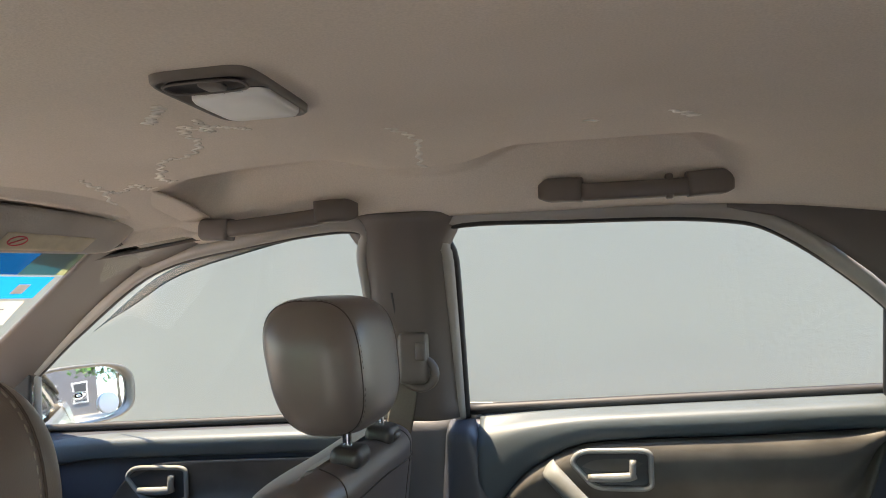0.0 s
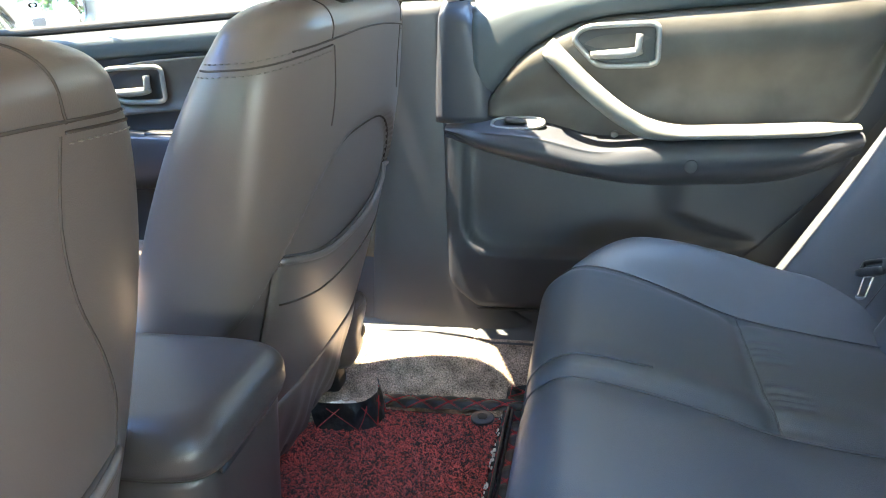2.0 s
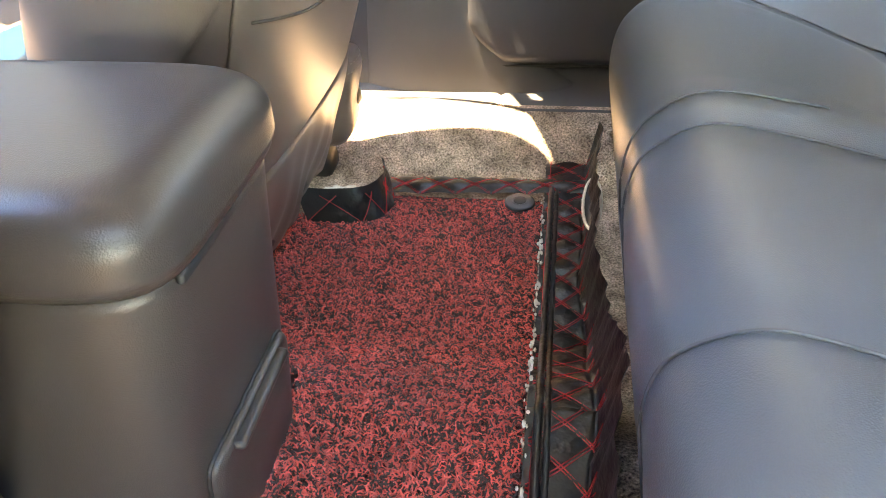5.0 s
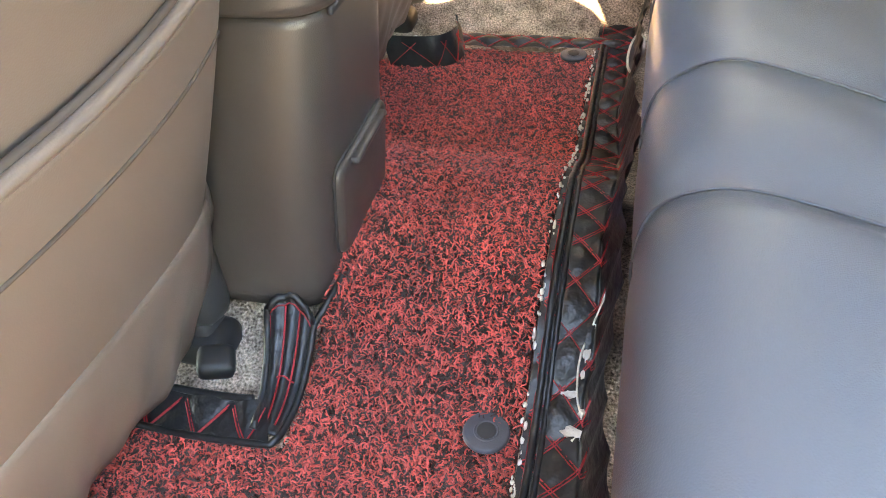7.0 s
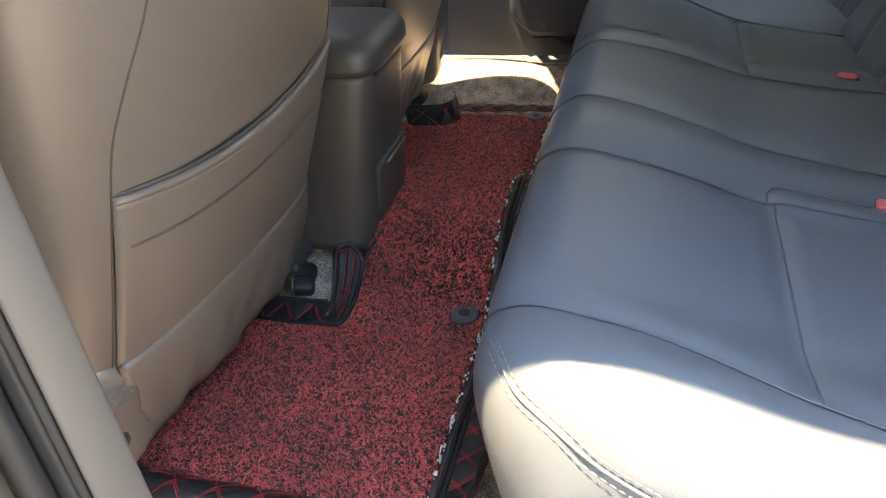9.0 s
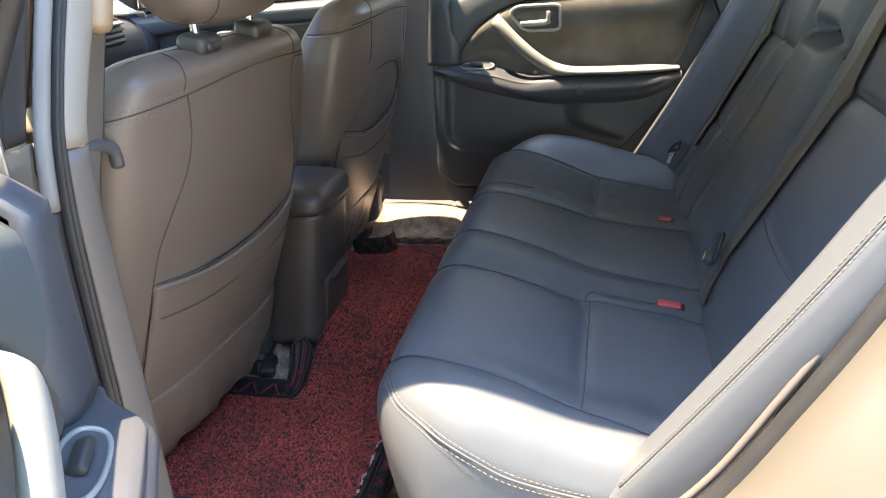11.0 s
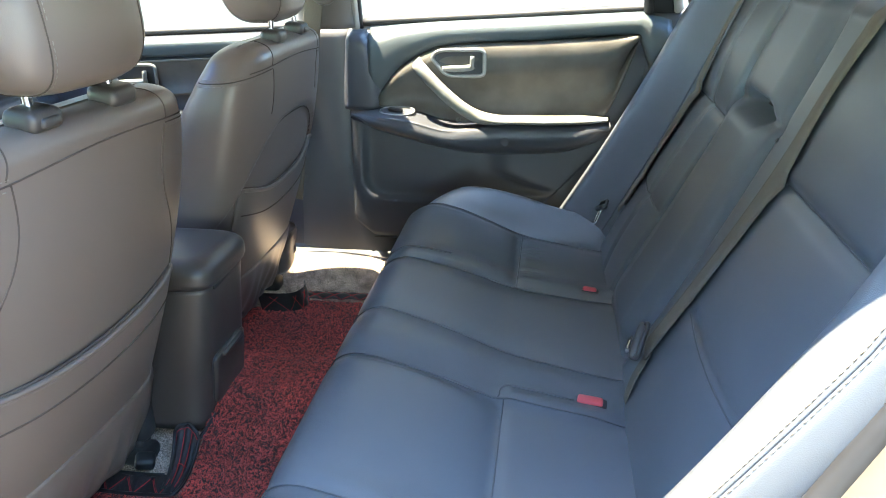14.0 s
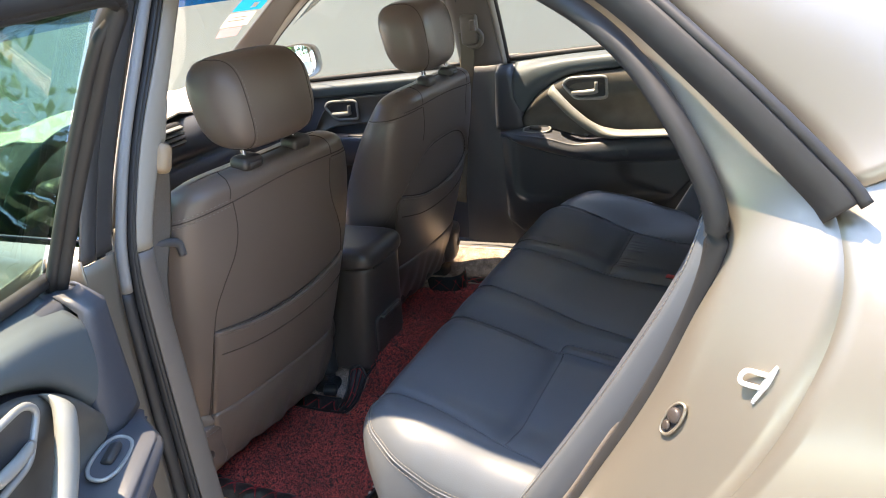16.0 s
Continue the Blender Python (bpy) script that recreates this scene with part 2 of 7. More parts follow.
def sheet(name, fn, nu, nv, mat, parent, label="", thick=0.0, loop_u=False, loop_v=False, caps=False):
    """A surface fn(u, v) as one part; thick closes it into a shell."""
    verts, faces = grid(fn, nu, nv, loop_u, loop_v)
    if caps and loop_v:
        faces.append(tuple(range(nv))[::-1])
        faces.append(tuple(nu * nv + j for j in range(nv)))
    ob = mesh_part(name, verts, faces, mat, parent, label)
    bm = bmesh.new()
    bm.from_mesh(ob.data)
    bmesh.ops.recalc_face_normals(bm, faces=bm.faces)
    bm.to_mesh(ob.data)
    bm.free()
    if thick:
        md = ob.modifiers.new("thickness", "SOLIDIFY")
        md.thickness, md.offset = abs(thick), (1 if thick > 0 else -1) * 0.0 - 1 if thick > 0 else 1
    return ob


def tube_data(path, radius, n=8, flat=(1.0, 1.0), up=(0, 0, 1), closed=False, squash=2.0):
    """A swept rounded section along path; radius a number or a function of 0..1; flat scales it across and along up."""
    k = len(path)
    verts, faces = [], []
    for i, p in enumerate(path):
        a, b = (path[(i - 1) % k], path[(i + 1) % k]) if closed else (path[max(0, i - 1)], path[min(k - 1, i + 1)])
        t = (Vector(b) - Vector(a)).normalized()
        side = t.cross(Vector(up))
        side = side.normalized() if side.length > 1e-5 else Vector((1, 0, 0))
        top = side.cross(t).normalized()
        r = radius(i / (k - 1)) if callable(radius) else radius
        for j in range(n):
            c, s = math.cos(2 * math.pi * j / n), math.sin(2 * math.pi * j / n)
            c, s = (math.copysign(abs(q) ** (2 / squash), q) for q in (c, s))
            verts.append(Vector(p) + side * (c * r * flat[0]) + top * (s * r * flat[1]))
    for i in range(k if closed else k - 1):
        for j in range(n):
            a, b = i * n, ((i + 1) % k) * n
            faces.append((a + j, b + j, b + (j + 1) % n, a + (j + 1) % n))
    if not closed:
        faces += [tuple(range(n)), tuple((k - 1) * n + j for j in range(n))[::-1]]
    return verts, faces


def tube(name, pts, radius, mat, parent, label="", n=8, m=24, flat=(1.0, 1.0), up=(0, 0, 1), closed=False, raw=False, squash=2.0):
    path = [Vector(p) for p in pts] if raw else spline(pts, m, closed)
    v, f = tube_data(path, radius, n, flat, up, closed, squash)
    return mesh_part(name, v, f, mat, parent, label)


def box_bm(size, bevel=0.004, seg=2, at=(0, 0, 0), turn=None):
    bm = bmesh.new()
    bmesh.ops.create_cube(bm, size=1)
    bmesh.ops.scale(bm, vec=size, verts=bm.verts)
    if bevel:
        bmesh.ops.bevel(bm, geom=bm.edges[:], offset=bevel, segments=seg, profile=0.5, affect="EDGES")
    if turn:
        bmesh.ops.rotate(bm, cent=(0, 0, 0), matrix=Euler([radians(a) for a in turn]).to_matrix(), verts=bm.verts)
    bmesh.ops.translate(bm, vec=at, verts=bm.verts)
    return bm


def disc_bm(radius, depth, at, axis=(0, 0, 1), n=24, bevel=0.002):
    bm = bmesh.new()
    bmesh.ops.create_cone(bm, cap_ends=True, segments=n, radius1=radius, radius2=radius, depth=depth)
    if bevel:
        rim = [e for e in bm.edges if abs(e.verts[0].co.z - e.verts[1].co.z) < 1e-6]
        bmesh.ops.bevel(bm, geom=rim, offset=bevel, segments=2, profile=0.5, affect="EDGES")
    bmesh.ops.rotate(bm, cent=(0, 0, 0), matrix=Vector(axis).to_track_quat("Z", "Y").to_matrix(), verts=bm.verts)
    bmesh.ops.translate(bm, vec=at, verts=bm.verts)
    return bm


def stitches(name, path, mat, parent, length=0.006, gap=0.004, r=0.0009, label=""):
    """A row of short raised threads along a path of points, one part."""
    path = [Vector(p) for p in path]
    acc, marks = [0.0], []
    for a, b in zip(path, path[1:]):
        acc.append(acc[-1] + (b - a).length)

    def at(d):
        for i in range(len(acc) - 1):
            if d <= acc[i + 1]:
                return path[i].lerp(path[i + 1], (d - acc[i]) / max(1e-9, acc[i + 1] - acc[i]))
        return path[-1]
    verts, faces = [], []
    d = 0.0
    while d + length < acc[-1]:
        v, f = tube_data([at(d), at(d + length / 2), at(d + length)], lambda w: r * (1.0 if 0.1 < w < 0.9 else 0.5), 5)
        o = len(verts)
        verts += v
        faces += [tuple(q + o for q in g) for g in f]
        d += length + gap
    return mesh_part(name, verts, faces, mat, parent, label)


CENTRE = -0.02      # the car's middle plane


def across(y, side):
    """y measured from the car's middle plane outwards; side +1 far, -1 near."""
    return CENTRE + side * y


# ---- surroundings ----
def sup(c, p):
    return math.copysign(abs(c) ** p, c)


def ground():
    fn = lambda u, v: Vector((-400 + 800 * u, -400 + 800 * v, 0.0))
    tagged(sheet("ground", fn, 8, 8, GROUND, None), "grey concrete yard around the car", "ground", kind="structure")


def far_wall():
    ob = part("wall_north", box_bm((30, 0.25, 6.5), 0.01, 1, (-13.3, 2.6, 3.25)), WALLM, None, smooth=False)
    tagged(ob, "plain grey-beige rendered wall beside the car", "wall", kind="structure")


def tree(at, height, spread, seed, leaves=2600):
    rnd = random.Random(seed)
    root = thing("tree", "leafy green tree with a brown trunk", "tree", at, group="trees in the yard")
    trunk = [(0, 0, 0), (0.08, 0.03, height * 0.3), (0.0, 0.1, height * 0.6), (0.1, 0.0, height * 0.9)]
    tube("trunk", trunk, lambda w: 0.14 * (1 - 0.75 * w), BARK, root)
    tips = []
    for i in range(9):
        a, z = i * 2.4, height * (0.35 + 0.06 * i)
        tip = Vector((math.cos(a) * spread * rnd.uniform(0.5, 0.9), math.sin(a) * spread * rnd.uniform(0.5, 0.9), z + height * rnd.uniform(0.05, 0.25)))
        tube("limb", [(0.05, 0.05, z), tuple(tip * 0.5 + Vector((0, 0, z * 0.52))), tuple(tip)], lambda w: 0.05 * (1 - 0.8 * w), BARK, root, n=6, m=8)
        tips.append(tip)
    tips.append(Vector((0.1, 0, height)))
    verts, faces = [], []
    for i in range(leaves):
        c = rnd.choice(tips) + Vector((rnd.gauss(0, 0.3) * spread, rnd.gauss(0, 0.3) * spread, rnd.gauss(0, 0.18) * spread))
        a = Vector((rnd.gauss(0, 1), rnd.gauss(0, 1), rnd.gauss(0, 0.5))).normalized()
        b = a.cross(Vector((rnd.gauss(0, 1), rnd.gauss(0, 1), rnd.gauss(0, 1)))).normalized()
        s = rnd.uniform(0.10, 0.20)
        o = len(verts)
        verts += [c - a * s, c + b * s * 0.45, c + a * s, c - b * s * 0.45]
        faces.append((o, o + 1, o + 2, o + 3))
    mesh_part("crown", verts, faces, LEAF, root, smooth=False)


def house():
    root = thing("house", "grey rendered two-storey house across the yard", "house", (17, -0.9, 0))
    part("wall", box_bm((5, 7, 7), 0.02, 1, (0, 0, 3.5)), HOUSE, root, smooth=False)
    part("roof", box_bm((5.6, 7.6, 0.35), 0.03, 1, (0, 0, 7.15)), TRIM_LOW, root, smooth=False)
    for z in (1.6, 4.9):
        for y in (-2.2, 0.0, 2.2):
            w = part("window", box_bm((0.10, 1.1, 1.5), 0.02, 1, (-2.53, y, z)), STICKER, root, smooth=False)
            part("pane", box_bm((0.04, 0.9, 1.3), 0.01, 1, (-2.59, y, z)), CHARCOAL, w, smooth=False)


ground()
far_wall()
tree((10.5, 3.4, 0), 5.0, 1.8, 3)
tree((11.0, 6.5, 0), 4.2, 1.7, 5)
tree((-9.5, -1.0, 0), 5.2, 2.2, 8)
tree((-8.0, -4.2, 0), 4.6, 2.0, 11)
tree((-4.4, -6.6, 0), 4.9, 2.3, 15, 6000)
tree((-0.6, -7.2, 0), 5.0, 2.4, 17, 6000)
tree((3.4, -6.7, 0), 4.7, 2.3, 19, 6000)
tree((7.0, -6.0, 0), 4.6, 2.2, 23, 5000)
house()


# ---- the car's shell ----
def roof_z(x, y):
    """Height of the headliner."""
    q = abs(y - CENTRE) / 0.52
    front = 0.055 * max(0.0, (-0.30 - x) / 0.52) ** 2
    rear = 0.05 * max(0.0, (x - 0.05) / 0.45) ** 2
    return 1.306 - 0.074 * q ** 4 - front - rear


def liner_z(x, y):
    """The headliner with moulded pockets behind the grab handles."""
    z = roof_z(x, y)
    z += 0.028 * step(0.33, 0.40, y) * step(0.470, 0.430, y) * step(-0.68, -0.58, x) * step(0.22, 0.08, x)
    for x0, x1 in ((-0.61, -0.35), (-0.13, 0.14)):
        z += 0.034 * step(0.25, 0.39, y) * step(0.470, 0.430, y) * step(x0 - 0.08, x0 + 0.03, x) * step(x1 + 0.07, x1 - 0.04, x)
    return z


def headliner():
    root = thing("ceiling", "grey-beige cloth headliner of the car roof", "headliner", kind="structure")
    xs = lambda u: -0.82 + 1.50 * u

    def fn(u, v):
        x = xs(u)
        y = CENTRE + (v * 2 - 1) * 0.515
        tuck = 0.05 * step(-0.65, -0.73, x) * step(0.42, 0.47, y)      # under the corner trim
        return Vector((x, y, liner_z(x, y) + tuck))
    sheet("lining", fn, 110, 140, LINER, root, thick=0.012)

    def outer(u, v):
        x = -0.875 + 1.575 * u
        lo = -0.592 + 0.057 * step(-0.02, 0.14, x)      # near edge widened ahead, out of view, to set its shadow on the bench
        y = lo + (0.555 - lo) * v
        return Vector((x, y, roof_z(x, (y - CENTRE) * 0.93 + CENTRE) + 0.045 - 0.03 * abs(v * 2 - 1) ** 6 + 0.03 * step(0.15, 0.35, y) * step(0.54, 0.46, y)))
    def header(u, v):
        # front edge of the lining turned down to the top of the windscreen
        y = CENTRE + (u * 2 - 1) * 0.40
        x = -0.818 + 0.06 * (2 * u - 1) ** 2
        return Vector((x, y, roof_z(x, y) + 0.006 - (roof_z(x, y) - 1.190) * v))
    sheet("header", header, 30, 4, LINER, root, thick=0.004)

    def lip(u, v):
        # rolled edge of the recess that holds the folded visor
        y = 0.06 + 0.385 * u
        x = -0.735 + 0.14 * (y - 0.17) - 0.020 * step(0.12, 0.05, y)
        z = 1.246 - 0.05 * (y - 0.17) + 0.003
        x2 = x + 0.085 * v
        top = roof_z(x2, y) - 0.0005
        return Vector((x2, y, z + (top - z) * math.sin(math.pi / 2 * min(1.0, v * 1.05)) ** 0.8))
    sheet("recess_lip", lip, 30, 12, LINER, root, thick=0.003)

    def corner(u, v):
        # lining that falls from the roof to the pillar trim beside the visor
        a = spline([(-0.807, 0.388, 1.180), (-0.726, 0.428, 1.199), (-0.634, 0.467, 1.216)], 25)[round(u * 24)]
        b = spline([(-0.770, 0.396, 1.205), (-0.701, 0.414, 1.233), (-0.623, 0.449, 1.238)], 25)[round(u * 24)]
        return a.lerp(b, v) + Vector((-0.004, 0.004, 0.006)) * math.sin(math.pi * v)
    sheet("front_corner", corner, 24, 8, LINER, root, thick=0.003)
    sheet("roof_skin", outer, 30, 24, PAINT, root, "champagne painted roof skin", thick=0.004)


SIDE_TOP = [(-1.142, 0.700, 0.973), (-1.010, 0.656, 1.058), (-0.79, 0.570, 1.168), (-0.57, 0.512, 1.206), (-0.385, 0.505, 1.220)]
REAR_TOP = [(-0.245, 0.525, 1.222), (-0.06, 0.524, 1.224), (0.15, 0.530, 1.216), (0.25, 0.550, 1.186), (0.395, 0.620, 1.082), (0.47, 0.665, 0.985)]


def far_pillars():
    # roof rail between headliner and windows
    root = thing("pillar_trim", "warm grey moulded trim of roof rail and pillars", "pillar trim", kind="structure")
    sd = 1

    def rail(u, v):
        x = -0.80 + 1.36 * u
        top = curve1([(-0.80, 1.168), (-0.57, 1.206), (-0.385, 1.221), (-0.06, 1.226), (0.15, 1.220), (0.25, 1.20), (0.40, 1.15), (0.56, 1.05)], x)
        y1 = curve1([(-0.80, 0.575), (-0.57, 0.537), (-0.06, 0.524), (0.15, 0.532), (0.40, 0.60), (0.56, 0.64)], x)
        yi = 0.495
        zi = roof_z(x, CENTRE + yi) - 0.006
        w = v
        k = step(-0.56, -0.645, x)
        yi += k * (curve1([(-0.83, 0.42), (-0.735, 0.46), (-0.645, 0.50), (-0.5, 0.50)], x) - yi)
        zi += k * (curve1([(-0.83, 1.177), (-0.735, 1.194), (-0.645, 1.212), (-0.5, 1.23)], x) - zi)
        y = yi + (y1 - yi) * w
        z = zi + (top - zi) * w + 0.010 * math.sin(math.pi * w)
        return Vector((x, across(y, sd), z))
    sheet("rail_trim", rail, 50, 10, TRIM, root, thick=0.006)
    tube("rail_joint", [rail(i / 59 * 0.70, 0.36 * step(0.06, 0.24, i / 59 * 0.7)) + Vector((0, -0.0008, -0.0012)) for i in range(60)], 0.0016, CHARCOAL, root, raw=True, n=6)

    def bpillar(u, v):
        z = 0.885 + (1.232 - 0.885) * v
        xf = -0.408 + 0.026 * v
        xr = -0.272 + 0.022 * v
        x = xf + (xr - xf) * u
        y = 0.695 - 0.175 * v ** 1.15
        bulge = 0.035 * (1 - abs(2 * u - 1) ** 3.5)
        flare = 0.03 * step(0.8, 1.0, v) * (abs(2 * u - 1) ** 3)
        return Vector((x + (2 * u - 1) * flare, across(y - bulge, sd), z))
    sheet("pillar_upper", bpillar, 16, 24, TRIM, root, thick=0.004)

    def blow(u, v):
        z = 0.284 + (0.880 - 0.284) * v
        low = (1 - v)
        xf = -0.43 - 0.03 * low ** 3
        xr = -0.285 + 0.02 * low + 0.17 * max(0.0, (low - 0.62) / 0.38) ** 2.6
        x = xf + (xr - xf) * u
        y = 0.700 - 0.016 * (1 - abs(2 * u - 1) ** 4)
        return Vector((x, across(y, sd), z))
    sheet("pillar_lower", blow, 18, 30, TRIM_LOW, root, "dark grey lower pillar trim", thick=0.004)

    def jamb_trim(u, v):
        # dark inner flank between the rear door panel and the seat bolster
        z = 0.30 + 0.62 * v
        return Vector((curve1([(0.30, 0.06), (0.45, 0.17), (0.60, 0.30), (0.75, 0.40), (0.93, 0.44)], z) + 0.26 * u, across(0.703 - 0.012 * math.sin(math.pi * u), sd), z))
    sheet("rear_flank", jamb_trim, 10, 24, TRIM_LOW, root, "dark grey trim behind the rear door", thick=0.004)

    # sill trim under the rear door
    def sill(u, v):
        x = -0.50 + 0.95 * u
        a = v * math.pi * 0.5
        y = 0.640 + 0.070 * math.sin(a)
        z = 0.292 + 0.040 * (1 - math.cos(a)) - 0.004 * (abs(x + 0.245) < 0.004)
        return Vector((x, across(y, sd), z))
    sheet("sill_trim", sill, 120, 10, TRIM_LOW, root, "dark grey sill scuff trim", thick=0.004)

    def apillar(u, v):
        u = u * 1.04 - 0.04
        a = Vector((-0.80, across(0.575, sd), 1.172)).lerp(Vector((-1.27, across(0.757, sd), 0.845)), u)
        b = Vector((-0.78, across(0.393, sd), 1.190)).lerp(Vector((-1.38, across(0.705, sd), 0.916)), u)
        a += Vector((0, 0, 0.035 * math.sin(math.pi * u)))
        p = a.lerp(b, v)
        return p + Vector((0.5, -0.4 * sd, 0.3)) * 0.035 * math.sin(math.pi * v)
    sheet("pillar_front", apillar, 24, 12, TRIM, root, thick=0.004)

    def cpillar(u, v):
        # quarter trim behind the rear door window
        lo = spline([(p[0] + 0.015, across(p[1] - 0.012, sd), p[2]) for p in REAR_TOP[2:]] + [(0.52, across(0.66, sd), 0.90)], 13)
        hi = spline([(0.17, across(0.478, sd), 1.266), (0.27, across(0.477, sd), 1.258), (0.36, across(0.476, sd), 1.246), (0.55, across(0.46, sd), 1.18), (0.72, across(0.48, sd), 1.02), (0.75, across(0.58, sd), 0.92)], 13)
        i = min(11, int(u * 12))
        w = u * 12 - i
        p, q = lo[i].lerp(lo[i + 1], w), hi[i].lerp(hi[i + 1], w)
        return p.lerp(q, v) + Vector((0.0, 0.02 * math.sin(math.pi * v), 0))
    sheet("quarter_trim", cpillar, 24, 10, TRIM, root, thick=0.004)
    return root


def grab_handle(x0, x1, z0, z1, label):
    root = thing("grab_handle", label, "grab handle", group="ceiling grab handles")
    y0 = across(0.475, 1)
    L = x1 - x0
    for s, (xa, za) in ((1, (x0, z0)), (-1, (x1, z1))):
        pts = [(xa, y0 - 0.004, za), (xa + s * 0.022, y0 - 0.018, za + 0.000), (xa + s * 0.058, y0 - 0.022, za - 0.002)]
        tube("end_cap", pts, lambda w: 0.0150 * (0.70 + 0.40 * min(1, w * 3)), HANDLE, root, n=16, m=12, flat=(0.8, 1.05), squash=5)
    f = lambda q: z0 + (z1 - z0) * q
    pts = [(x0 + 0.05, y0 - 0.016, f(0.18) - 0.003), (x0 + 0.3 * L, y0 - 0.030, f(0.3) - 0.006), (x0 + 0.7 * L, y0 - 0.030, f(0.7) - 0.006), (x1 - 0.05, y0 - 0.016, f(0.82) - 0.003)]
    tube("grip", pts, 0.0128, HANDLE, root, n=12, m=20, flat=(0.75, 1.0), squash=3)
    if x0 > -0.2:
        part("coat_hook", box_bm((0.011, 0.016, 0.034), 0.003, 2, (x1 - 0.082, y0 - 0.030, f(0.7) - 0.004)), HANDLE, root)
    return root


def dome_lamp():
    cx, cy = -0.306, -0.048
    root = thing("dome_lamp", "grey dome lamp with frosted lens set in the headliner", "ceiling lamp", (cx, cy, roof_z(cx, cy) - 0.0125))

    def rim(k, z, ax=0.044, ay=0.075, dy=0.0, p=0.30, n=48):
        return [Vector((ax * k * sup(math.cos(a), p) - 0.06 * (ay * k * sup(math.sin(a), p)), dy + ay * k * sup(math.sin(a), p), z)) for a in [2 * math.pi * i / n for i in range(n)]]

    def loft(name, rings, mat, label="", cap=True):
        n = len(rings[0])
        f = [(i * n + j, i * n + (j + 1) % n, (i + 1) * n + (j + 1) % n, (i + 1) * n + j) for i in range(len(rings) - 1) for j in range(n)]
        if cap:
            f.append(tuple((len(rings) - 1) * n + j for j in range(n)))
        return mesh_part(name, [v for r in rings for v in r], f, mat, root, label)
    # the cloth dips to the bezel, which stands a few millimetres proud
    loft("bezel", [rim(1.03, 0.002), rim(1.02, -0.005), rim(0.98, -0.007), rim(0.94, -0.006), rim(0.92, -0.002)], HANDLE, "dark grey bezel")
    loft("lens_gap", [rim(1.0, -0.0015, 0.0385, 0.047, 0.022), rim(0.9, -0.0035, 0.0385, 0.047, 0.022)], CHARCOAL, "dark gap round the lens")
    loft("lens", [rim(1.0, -0.002, 0.0365, 0.0448, 0.0225), rim(0.995, -0.0065, 0.0365, 0.0448, 0.0225), rim(0.95, -0.009, 0.0365, 0.0448, 0.0225), rim(0.5, -0.0100, 0.0365, 0.0448, 0.0225)], LAMP, "white frosted lens")
    loft("switch_recess", [rim(1.0, -0.0066, 0.034, 0.0165, -0.0485, 0.6), rim(0.93, -0.004, 0.034, 0.0165, -0.0485, 0.6), rim(0.7, -0.0028, 0.034, 0.0165, -0.0485, 0.6)], CHARCOAL, "dark switch recess")
    tube("recess_rim", rim(1.0, -0.0068, 0.034, 0.0165, -0.0485, 0.6), 0.0012, TRIM, root, "pale rim of the switch recess", raw=True, closed=True, n=6)
    part("switch", box_bm((0.017, 0.020, 0.006), 0.0028, 3, (0.006, -0.0485, -0.006)), HANDLE, root)
    for i in range(3):
        part("marking", box_bm((0.010, 0.0022, 0.0006), 0, 1, (-0.016 + 0.016 * i, -0.0275, -0.0070)), STICKER, root)


